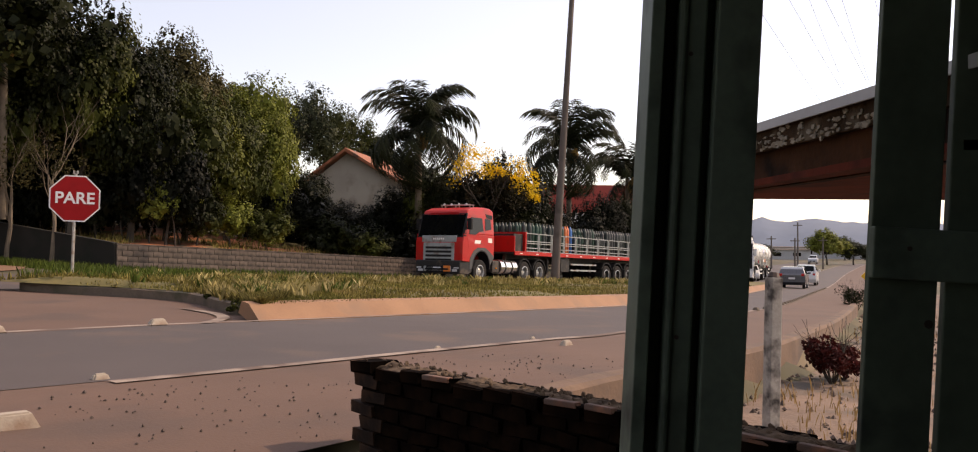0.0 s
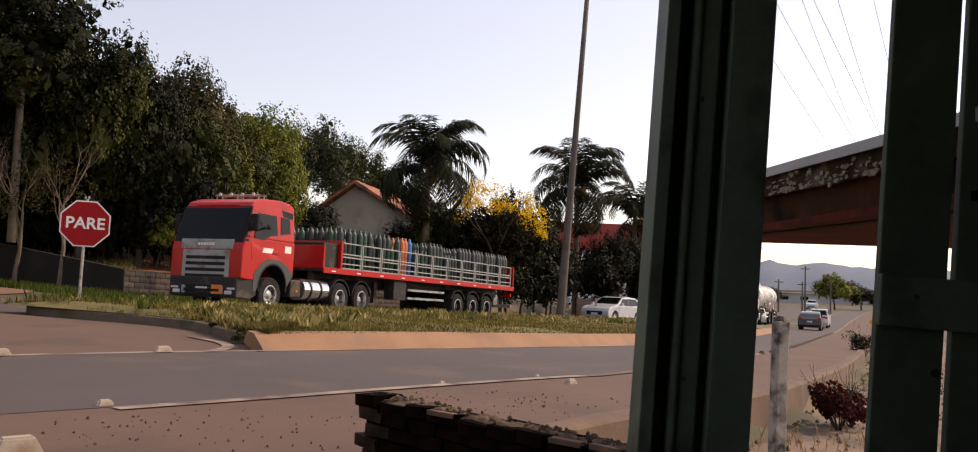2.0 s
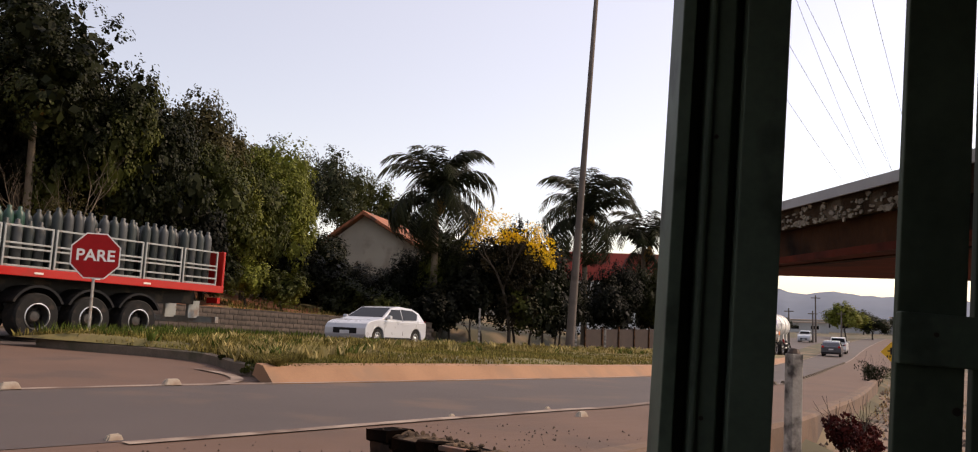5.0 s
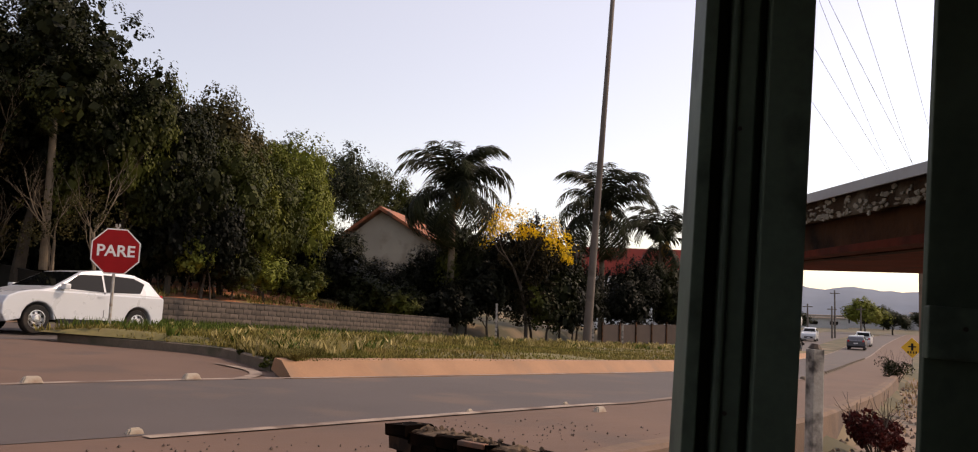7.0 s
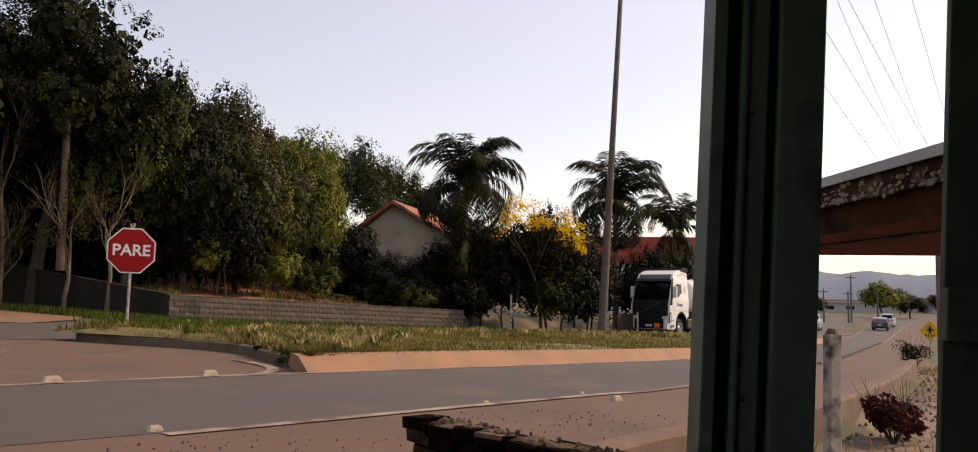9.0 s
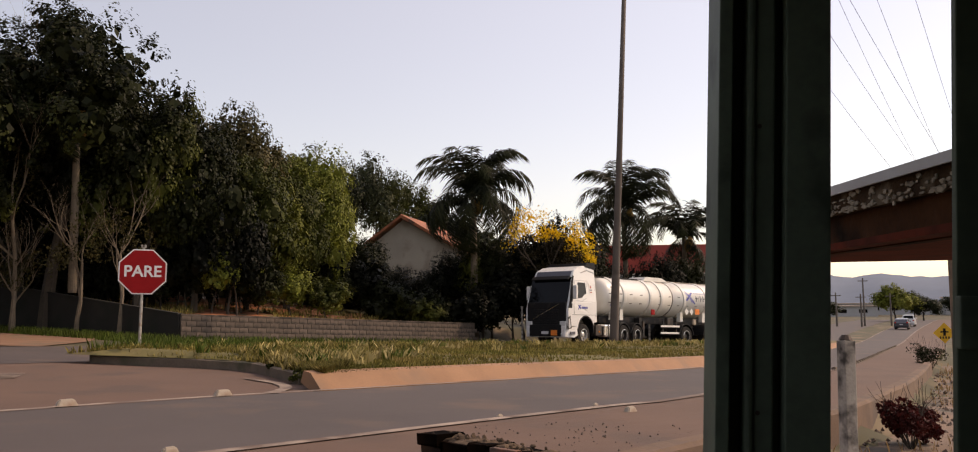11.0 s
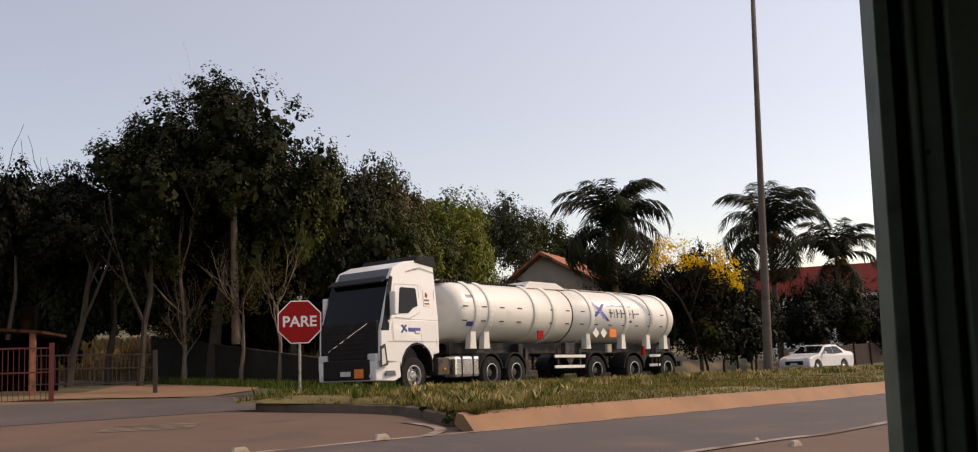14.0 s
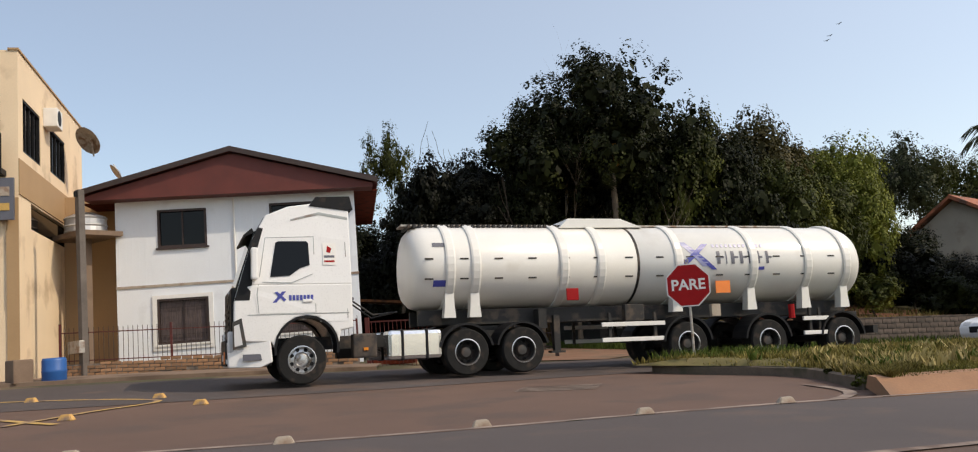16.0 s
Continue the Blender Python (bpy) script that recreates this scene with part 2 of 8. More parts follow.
TRACK = smooth_line([(70, 182), (40, 116), (27.5, 86), (21.5, 69.5), (10.8, 52.7), (3.0, 42.2), (-2.2, 34.3), (-4.7, 29.3), (-6.8, 24.3), (-8.6, 20.9), (-10.2, 17.7), (-11.9, 14.7), (-13.8, 11.6), (-17, 7.4), (-23, 0.5), (-34, -11), (-60, -37)], 0.5)
BANK = smooth_line([(-45, 44), (-22.8, 34.6), (-12.9, 30.8), (-3.2, 44.2), (4, 55), (14, 69), (40, 103)])


def land(x, y):
    z = level(x, y)
    s = side_of(YARD_EDGE, x, y)
    if s < 0.1 and y < 130:
        z -= 0.38 * min(1, max(0, (0.1 - s) / 0.25)) * max(0.0, 1 - max(0, y - 20) / 60)
    h = side_of(BANK, x, y) - 0.9
    if h > 0 and y > 10:
        fade = 1 / (1 + math.exp((x - 6) / 5))
        z += fade * (min(0.75, h * 2) + min(0.1 * h, 10))
    return z


def sheet(name, xs, ys, height, material, **tags):
    verts = [(x, y, height(x, y)) for y in ys for x in xs]
    n = len(xs)
    faces = [(j * n + i, j * n + i + 1, (j + 1) * n + i + 1, (j + 1) * n + i) for j in range(len(ys) - 1) for i in range(n - 1)]
    ob = raw(name, verts, faces, material, smooth=True)
    return tagged(ob, kind="structure", **tags)


def band(name, left, right, lift, material, across=3, ob_parent=None, thick=0.0, **tags):
    """A strip of surface between two lines of equal count, laid on the land."""
    verts, faces = [], []
    for p, q in zip(left, right):
        for k in range(across + 1):
            x, y = p + (q - p) * k / across
            verts.append((x, y, level(x, y) + lift))
    w = across + 1
    for j in range(len(left) - 1):
        for k in range(across):
            a = j * w + k
            faces.append((a, a + 1, a + w + 1, a + w))
    ob = raw(name, verts, faces, material, parent=ob_parent)
    return tagged(ob, **tags) if tags else ob


def resample(line, n):
    d = np.r_[0, np.cumsum(np.hypot(*np.diff(line, axis=0).T))]
    s = np.linspace(0, d[-1], n)
    return np.stack([np.interp(s, d, line[:, 0]), np.interp(s, d, line[:, 1])], 1)


def offset(line, d):
    t = np.gradient(line, axis=0)
    t /= np.hypot(*t.T)[:, None]
    return line + d * np.stack([-t[:, 1], t[:, 0]], 1)


def steps(*spans):
    out = []
    for a, b, d in spans:
        out += list(np.arange(a, b, d))
    return out + [spans[-1][1]]


XS = steps((-2500, -500, 400), (-500, -100, 50), (-100, -40, 6), (-40, -16, 1.5), (-16, 16, 0.6), (16, 60, 2), (60, 120, 8), (120, 600, 60), (600, 2500, 380))
YS = steps((-1500, -100, 200), (-100, -10, 10), (-10, 0, 2), (0, 24, 0.6), (24, 60, 1.5), (60, 130, 4), (130, 400, 30), (400, 3000, 260))
ground = sheet("ground", XS, YS, land, LAND, label="open land with dry grass rolling to the horizon", category="ground")

n = 240
road = band("road", resample(offset(EDGE_NEAR, 0.1), n), resample(offset(EDGE_FAR, -0.1), n), 0.03, ASPHALT, 4, label="worn grey asphalt highway lane", category="road", kind="structure")
shoulder = band("road_shoulder", resample(YARD_EDGE, n), resample(offset(EDGE_NEAR, 0.1), n), 0.026, DUSTY, 4, label="road shoulder covered in reddish dust", category="road", kind="structure")
street = band("side_road", resample(offset(TRACK, 0.95), 2 * n), resample(offset(TRACK, -5.2), 2 * n), 0.022, ASPHALT, 6, label="asphalt carriageway beyond the grass median", category="road", kind="structure")
fine_edge = resample(EDGE_NEAR, 1500)
for line, width, lift in ((EDGE_FAR, 0.12, 0.036), (fine_edge[fine_edge[:, 1] > 6.5], 0.14, 0.038)):
    c = resample(line, 2 * n)
    o = band("edge_line", offset(c, -width / 2), offset(c, width / 2), lift, LINE, 1, road)

# ---- junction, median, kerbs ----
# stained brown concrete, lowered further to hold the kerb's shade
YARD_KERB = mat("shaded_grimy_kerb_concrete", (0.14, 0.085, 0.055), 0.95, spread=0.3, scale=1.5, fine=25, bump=0.6, dirt=(0.09, 0.06, 0.045), dirt_amount=0.5)
def x_at(line, y):
    o = line[np.argsort(line[:, 1])]
    return float(np.interp(y, o[:, 1], o[:, 0]))


ISLAND = smooth_line([(-3.3, 12.25), (-4.3, 13.8), (-5.4, 15.5), (-6.6, 16.2), (-7.8, 16.4), (-9.2, 16.9), (-9.3, 17.5)], 0.4)
TRACK_SIDE = offset(TRACK, 0.9)
TRACK_SIDE = TRACK_SIDE[(TRACK_SIDE[:, 1] > 16) & (TRACK_SIDE[:, 1] < 100)]


def junction():
    xs, ys = np.arange(-46, -2.4, 0.7), np.arange(-24, 20.5, 0.7)
    verts, faces, at = [], [], {}
    keep = lambda x, y: side_of(EDGE_FAR, x, y) > -0.3 and side_of(TRACK, x, y) > 0.4 and not (side_of(ISLAND, x, y) < -0.35 and x > -10 and y > 12)
    for j in range(len(ys) - 1):
        for i in range(len(xs) - 1):
            if keep(xs[i] + 0.35, ys[j] + 0.35):
                face = []
                for a, b in ((i, j), (i + 1, j), (i + 1, j + 1), (i, j + 1)):
                    if (a, b) not in at:
                        at[a, b] = len(verts)
                        verts.append((xs[a], ys[b], level(xs[a], ys[b]) + 0.014))
                    face.append(at[a, b])
                faces.append(face)
    ob = raw("junction", verts, faces, DUSTY)
    tagged(ob, "dusty asphalt opening where the side road meets the highway", "road", kind="structure")
    arc = smooth_line([(-3.75, 11.45), (-3.75, 12.2), (-4.1, 13.0), (-4.9, 13.9)], 0.3)
    band("edge_line", offset(arc, -0.09), offset(arc, 0.09), 0.03, LINE, 1, ob)
    for line in ([(-13.9, 5.5), (-14.6, 7.2), (-15.2, 8.8), (-17.5, 8.1), (-21, 5.5)], [(-13.3, 6.0), (-16.5, 5.5), (-21, 2.5)]):
        c = smooth_line(line, 0.4)
        band("yellow_line", offset(c, -0.07), offset(c, 0.07), 0.03, YELLOW_LINE, 1, ob)
    for k in range(5):
        c = smooth_line([(-9.4 - 0.1 * k, 12.1 + 0.22 * k), (-8.2 - 0.1 * k, 12.9 + 0.22 * k)], 0.4)
        band("worn_mark", offset(c, -0.05), offset(c, 0.05), 0.024, LINE, 1, ob)
    return ob


junction()


def median():
    ys = np.r_[np.arange(12.25, 20, 0.4), np.arange(20, 64.1, 1.0)]
    verts, faces = [], []
    w = 9
    for y in ys:
        xr = x_at(EDGE_FAR, y) - 0.42
        xl = x_at(ISLAND[:-1], y) + 0.2 if y < 16.6 else x_at(TRACK_SIDE, y) + 0.15
        xl = min(xl, xr - 0.02)
        for k in range(w):
            x = xl + (xr - xl) * k / (w - 1)
            edge = min(1.0, min(x - xl, xr - x) / 1.2)
            verts.append((x, y, level(x, y) + 0.2 + 0.12 * edge + 0.05 * noise.noise((x * 0.7, y * 0.7, 0))))
    for j in range(len(ys) - 1):
        for k in range(w - 1):
            a = j * w + k
            faces.append((a, a + 1, a + w + 1, a + w))
    return tagged(raw("median", verts, faces, GRASS_SOIL, smooth=True), "grass-covered central median between the carriageways", "median", kind="structure")


median()


def kerb_run(name, line, profile, material, label):
    """profile: (offset to the left, height) rows swept along the line."""
    verts, faces = [], []
    w = len(profile)
    rows = [offset(line, d) for d, _ in profile]
    for j in range(len(line)):
        for k, (_, h) in enumerate(profile):
            x, y = rows[k][j]
            jig = 0.012 * noise.noise((x * 1.7, y * 1.7, k))
            verts.append((x, y, level(x, y) + h + jig))
    for j in range(len(line) - 1):
        for k in range(w - 1):
            a = j * w + k
            faces.append((a, a + 1, a + w + 1, a + w))
    faces += [tuple(range(w)), tuple((len(line) - 1) * w + k for k in reversed(range(w)))]
    return tagged(raw(name, verts, faces, material), label, "kerb", kind="structure")


def cut(line, lo, hi):
    return line[(line[:, 1] >= lo) & (line[:, 1] <= hi)]


kerb_run("median_kerb", cut(EDGE_FAR, 11.9, 63), [(0.08, -0.1), (0.08, 0.03), (0.34, 0.25), (0.52, 0.27), (0.6, 0.1)], KERB, "sloping concrete kerb stained with red dust")
kerb_run("island_kerb", ISLAND[2:], [(0.0, -0.1), (0.0, 0.17), (-0.05, 0.19), (-0.2, 0.19), (-0.22, 0.05)], OLD_KERB, "dark mossy kerb round the median's nose")
kerb_run("yard_kerb", cut(YARD_EDGE, 5.6, 60), [(0.12, -0.1), (0.12, 0.05), (0.1, 0.07), (-0.06, 0.07), (-0.1, 0.03), (-0.14, -0.6)], YARD_KERB, "low concrete retaining kerb along the yard")
yard = sheet("yard_soil", steps((-3, 8, 0.35), (8, 40, 1.2)), steps((0, 24, 0.4), (24, 60, 1.5)), lambda x, y: land(x, y) + (0.012 + 0.05 * (0.5 + noise.noise((x * 1.3, y * 1.3, 3))) if side_of(YARD_EDGE, x, y) < -0.25 else -0.3), YARD_SOIL,
             label="stony reddish soil of the yard", category="soil")

# ---- road studs ----
STUD = mat("stud_paint", (0.36, 0.3, 0.235), 0.8, spread=0.2, scale=6, fine=60, bump=0.3, dirt=(0.25, 0.17, 0.12), dirt_amount=0.4)
STUD_YELLOW = mat("yellow_stud_paint", (0.55, 0.32, 0.1), 0.8, spread=0.2, scale=6, fine=60, bump=0.3, dirt=(0.25, 0.17, 0.12), dirt_amount=0.4)


def road_stud(x, y, turn, size, material, label):
    bm = bmesh.new()
    vs = bmesh.ops.create_cube(bm, size=1)["verts"]
    for v in vs:
        top = v.co.z > 0
        v.co = Vector((v.co.x * size * (0.62 if top else 1), v.co.y * size * 0.55 * (0.6 if top else 1), 0.09 * size / 0.3 if top else -0.02))
    bmesh.ops.bevel(bm, geom=list(bm.edges), offset=0.012, segments=2, affect="EDGES")
    ob = part("road_stud", bm, material, m=pose(x, y, level(x, y) + 0.03, 0, 0, turn))
    return tagged(ob, label, "road stud", "raised studs along the lane edges")


for x, y in ((-4.2, 10.95), (-5.45, 9.5), (-6.8, 7.95), (-8.1, 6.05), (-9.6, 4.4)):
    road_stud(x, y, 45, 0.25, STUD, "dusty white concrete road stud beside the lane line")
for x, y, s in ((-3.0, 6.68, 0.15), (-0.55, 9.35, 0.1), (0.55, 10.75, 0.1), (0.92, 10.2, 0.18)):
    road_stud(x, y, 45, s, STUD, "small pale road stud on the near lane edge")
road_stud(-2.72, 4.95, 40, 0.28, STUD, "large dusty white road stud on the shoulder")
for x, y in ((-17.9, 7.7), (-15.76, 9.15), (-13.7, 8.7), (-13.8, 6.4)):
    road_stud(x, y, 30, 0.26, STUD_YELLOW, "faded yellow road stud in the junction")
c = cut(resample(EDGE_NEAR, 400), 21, 62)
for x, y in c[::2]:
    road_stud(x, y, 62, 0.26, OLD_KERB, "dark worn road stud on the lane divider")

# ---- stop sign ----
SIGN_RED = mat("sign_red", (0.3, 0.008, 0.009), 0.5, spread=0.12, scale=5, fine=60, bump=0.03, spec=0.15)
SIGN_WHITE = mat("sign_white", (0.72, 0.7, 0.66), 0.5, spread=0.08, scale=5, fine=60, bump=0.03)
STEEL = mat("galvanised_steel", (0.4, 0.37, 0.33), 0.5, 0.6, spread=0.2, scale=8, fine=80, bump=0.1, dirt=(0.25, 0.17, 0.12))


def text(name, body, size, material, parent, m, label="", squeeze=1.0):
    cu = bpy.data.curves.new(name, "FONT")
    cu.body, cu.size, cu.align_x, cu.align_y, cu.extrude, cu.offset = body, size, "CENTER", "CENTER", 0.0015, 0.022 * size
    tmp = bpy.data.objects.new(name, cu)
    scene.collection.objects.link(tmp)
    me = bpy.data.meshes.new_from_object(tmp.evaluated_get(bpy.context.evaluated_depsgraph_get()))
    bpy.data.objects.remove(tmp)
    bpy.data.curves.remove(cu)
    me.transform(Matrix.Diagonal((squeeze, 1, 1, 1)))
    return link(name, me, material, parent, label, m)


def octagon(r):
    return [(r * math.cos(math.pi / 8 + k * math.pi / 4), r * math.sin(math.pi / 8 + k * math.pi / 4)) for k in range(8)]


def stop_sign():
    x, y = -8.37, 17.3
    top = thing("stop_sign", pose(x, y, level(x, y) + 0.2, 0, 1.2, 23), "red octagonal stop sign on a thin grey post in the grass", "traffic sign")
    h = 1.965 - level(x, y) - 0.2
    r = 0.503
    part("post", rods(((0, 0.02, -0.3), (0, 0.02, h + 0.5), 0.03)), STEEL, top, "thin grey steel post")
    part("border", prism(octagon(r), -0.012, 0.008, "Y"), SIGN_WHITE, top, "white painted border", pose(0, 0, h))
    plate = part("plate", prism(octagon(r * 0.945), -0.016, -0.006, "Y"), SIGN_RED, top, "red octagonal plate", pose(0, 0, h))
    text("lettering", "PARE", 0.322, SIGN_WHITE, plate, pose(0, -0.018, 0, 90), "white capital letters", 1.0)
    part("bracket", boxes((-0.05, -0.012, 0.0, 0.05, h + 0.5, h + 0.565), (0.012, 0.05, 0.0, 0.05, h + 0.5, h + 0.565), bevel=0.006), STEEL, top, "small clamp over the plate")
    part("back_plate", prism(octagon(r * 0.99), 0.009, 0.013, "Y"), STEEL, top, "bare metal back", pose(0, 0, h))


stop_sign()

# ---- near frame: post, shutter, wall, eave ----
GREEN_WOOD = mat("green_painted_wood", (0.1, 0.132, 0.095), 0.6, spread=0.3, scale=4, fine=40, bump=0.3, dirt=(0.03, 0.036, 0.026), dirt_amount=0.35, depth=0.006)
GREEN_DARK = mat("weathered_green_wood", (0.075, 0.098, 0.066), 0.65, spread=0.32, scale=4, fine=30, bump=0.3, dirt=(0.03, 0.035, 0.03), dirt_amount=0.3, depth=0.006)
# near black: the wall's face is turned from the sun, shade in its colour
BRICK_DARK = mat("shade_dark_brick", (0.004, 0.0024, 0.0017), 0.95, spread=0.5, scale=3, fine=22, bump=0.5, dirt=(0.014, 0.007, 0.004), dirt_amount=0.2, spec=0.02)
# crumbling brick of the wall's end, lighter brown as if lit
END_BRICK = mat("crumbling_brown_brick", (0.05, 0.026, 0.015), 0.95, spread=0.5, scale=5, fine=30, bump=0.8, dirt=(0.02, 0.013, 0.01), dirt_amount=0.45, spec=0.1, per_object=0.3)
BRICK_RED = mat("red_brick", (0.24, 0.095, 0.05), 0.9, spread=0.35, scale=6, fine=40, bump=0.5, dirt=(0.1, 0.06, 0.045), dirt_amount=0.4, per_object=0.25)
MORTAR = mat("crumbling_mortar", (0.2, 0.16, 0.125), 0.95, spread=0.35, scale=4, fine=30, bump=0.7, dirt=(0.07, 0.055, 0.045), dirt_amount=0.4)
BARE_WOOD = mat("old_brown_wood", (0.06, 0.025, 0.011), 0.85, spread=0.5, scale=5, fine=30, bump=0.6, dirt=(0.014, 0.008, 0.005), dirt_amount=0.45, spec=0.1)
RED_BOARD = mat("red_brown_boards", (0.12, 0.022, 0.01), 0.8, spread=0.3, scale=4, fine=30, bump=0.2, dirt=(0.06, 0.015, 0.009), spec=0.1)
PEELING = mat("peeling_paint", (0.045, 0.026, 0.014), 0.9, spread=0.5, scale=9, fine=50, bump=0.8, dirt=(0.13, 0.1, 0.07), dirt_amount=0.25, spec=0.1)
CROWN_SOIL = mat("crumbled_mortar_and_soil", (0.13, 0.09, 0.062), 0.95, spread=0.4, scale=9, fine=60, bump=0.8, dirt=(0.04, 0.028, 0.02), dirt_amount=0.45, spec=0.1)
FLAKE = mat("flaking_white_paint_scales", (0.27, 0.23, 0.175), 0.8, spread=0.25, scale=20, fine=80, bump=0.4, island=0.25)
SHEET_METAL = mat("roof_sheet_metal", (0.5, 0.5, 0.5), 0.45, 0.4, spread=0.1, scale=3, fine=40, bump=0.1)
BOLT = mat("rusty_bolt", (0.06, 0.04, 0.03), 0.6, 0.5, bump=0.2)


def window_post():
    top = thing("window_post", pose(0.305, 2.2, -0.45, 0, 2.9, 0), "dark green painted wooden frame post with stepped mouldings", "frame post")
    part("edge_board", boxes((0.0, 0.035, -0.02, 0.14, 0, 3.4), bevel=0.004), GREEN_WOOD, top)
    part("recess_board", boxes((0.035, 0.075, 0.045, 0.12, 0, 3.4), bevel=0.004), GREEN_DARK, top)
    bm = boxes((0.075, 0.15, 0.012, 0.12, 0, 3.4), bevel=0.006)
    rod(bm, (0.0875, 0.012, 0), (0.0875, 0.012, 3.4), 0.012, n=12)
    part("moulding", bm, GREEN_WOOD, top)
    part("groove_board", boxes((0.15, 0.175, 0.05, 0.12, 0, 3.4), bevel=0.003), GREEN_DARK, top)
    part("face_board", boxes((0.175, 0.288, 0.0, 0.13, 0, 3.4), bevel=0.005), GREEN_WOOD, top)
    for z in (0.7, 1.32, 2.05):
        part("nail", rods(((0.11, 0.008, z), (0.11, 0.012, z), 0.006)), BOLT, top)


def shutter():
    top = thing("wooden_shutter", pose(0.842, 2.1, -0.45, 0, 3.3, 0), "weathered green board shutter with a cross batten", "shutter")
    for k, (a, b) in enumerate(((0.0, 0.168), (0.186, 0.36), (0.366, 0.54))):
        part("board", boxes((a, b, 0, 0.025, 0, 3.4), bevel=0.004), GREEN_DARK, top)
    batten = part("batten", boxes((-0.006, 0.55, -0.03, -0.001, 1.475, 1.6), bevel=0.005), GREEN_WOOD, top, "nailed horizontal batten")
    for x, z in ((0.08, 1.55), (0.27, 1.53), (0.45, 1.55)):
        part("nail", rods(((x, -0.034, z), (x, -0.028, z), 0.006)), BOLT, batten)
    part("knot_hole", rods(((0.15, -0.003, 1.37), (0.15, 0.001, 1.37), 0.011)), BOLT, top, "dark knot hole")


window_post()
shutter()


def eave():
    top = thing("eave", pose(0, 0, 0), "old timber eave with peeling paint under a metal sheet roof", "roof")
    a, b = Vector((1.0, 3.75, 1.545)), Vector((1.19, 2.15, 1.565))
    d = (b - a).normalized()
    yaw = math.degrees(math.atan2(d.y, d.x))
    L = (b - a).length + 0.1
    m = pose(*a, 0, 0, yaw)
    wave = [(-0.02 + 0.42 * k / 60, 0.012 + 0.009 * math.sin(k * 0.9)) for k in range(61)]
    bm = prism([(a_, b_) for a_, b_ in wave] + [(a_, b_ - 0.006) for a_, b_ in reversed(wave)], -0.1, L, "X")
    part("roof_sheet", bm, SHEET_METAL, top, "grey corrugated metal sheet", m)
    part("fascia", boxes((-0.1, L, 0.0, 0.028, -0.085, 0.0), bevel=0.003), PEELING, top, "fascia board with flaking white paint", m)
    part("rafter_board", boxes((-0.1, L, 0.035, 0.075, -0.19, -0.08), bevel=0.004), BARE_WOOD, top, "bare brown board", m)
    part("ceiling_lath", boxes((-0.1, L, 0.09, 0.14, -0.215, -0.195), bevel=0.003), BARE_WOOD, top, "dark lath", m)
    part("soffit", prism([(1.02, 3.9), (1.16, 2.1), (2.4, 2.1), (2.4, 4.4), (1.22, 4.4)], 1.335, 1.36), RED_BOARD, top, "red-brown boarded underside")
    part("roof_edge", boxes((-0.1, L, -0.024, -0.016, -0.012, 0.024), bevel=0.002), SHEET_METAL, top, "grey metal edge strip", m)
    rng = random.Random(17)
    bm = bmesh.new()
    for k in range(150):
        # curled scales of old paint, thickest along the fascia's lower edge
        x = rng.choice((0.25, 0.62, 0.68, 0.95, 1.2, 1.28)) + rng.gauss(0, 0.1)
        z = -0.082 + abs(rng.gauss(0, 0.026))
        w, h = rng.uniform(0.006, 0.026), rng.uniform(0.004, 0.012)
        if x < L and z < -0.006:
            n = rng.randint(5, 7)
            ring = [bm.verts.new((x + w * rng.uniform(0.6, 1) * math.cos(2 * math.pi * q / n), -0.002 - rng.uniform(0, 0.005), z + h * rng.uniform(0.6, 1) * math.sin(2 * math.pi * q / n))) for q in range(n)]
            bm.faces.new(ring)
            back = [bm.verts.new((v.co.x, 0.001, v.co.z)) for v in ring]
            for q in range(n):
                bm.faces.new((ring[q], ring[(q + 1) % n], back[(q + 1) % n], back[q]))
    tagged(part("paint_scale", bm, FLAKE, top, "curled scales of white paint", m), kind="stuff")
    for k in range(2):
        part("screw", rods(((0.9 + 0.45 * k, -0.006, -0.09), (0.9 + 0.45 * k, 0.0, -0.09), 0.008)), STUD, top, "", m)


eave()


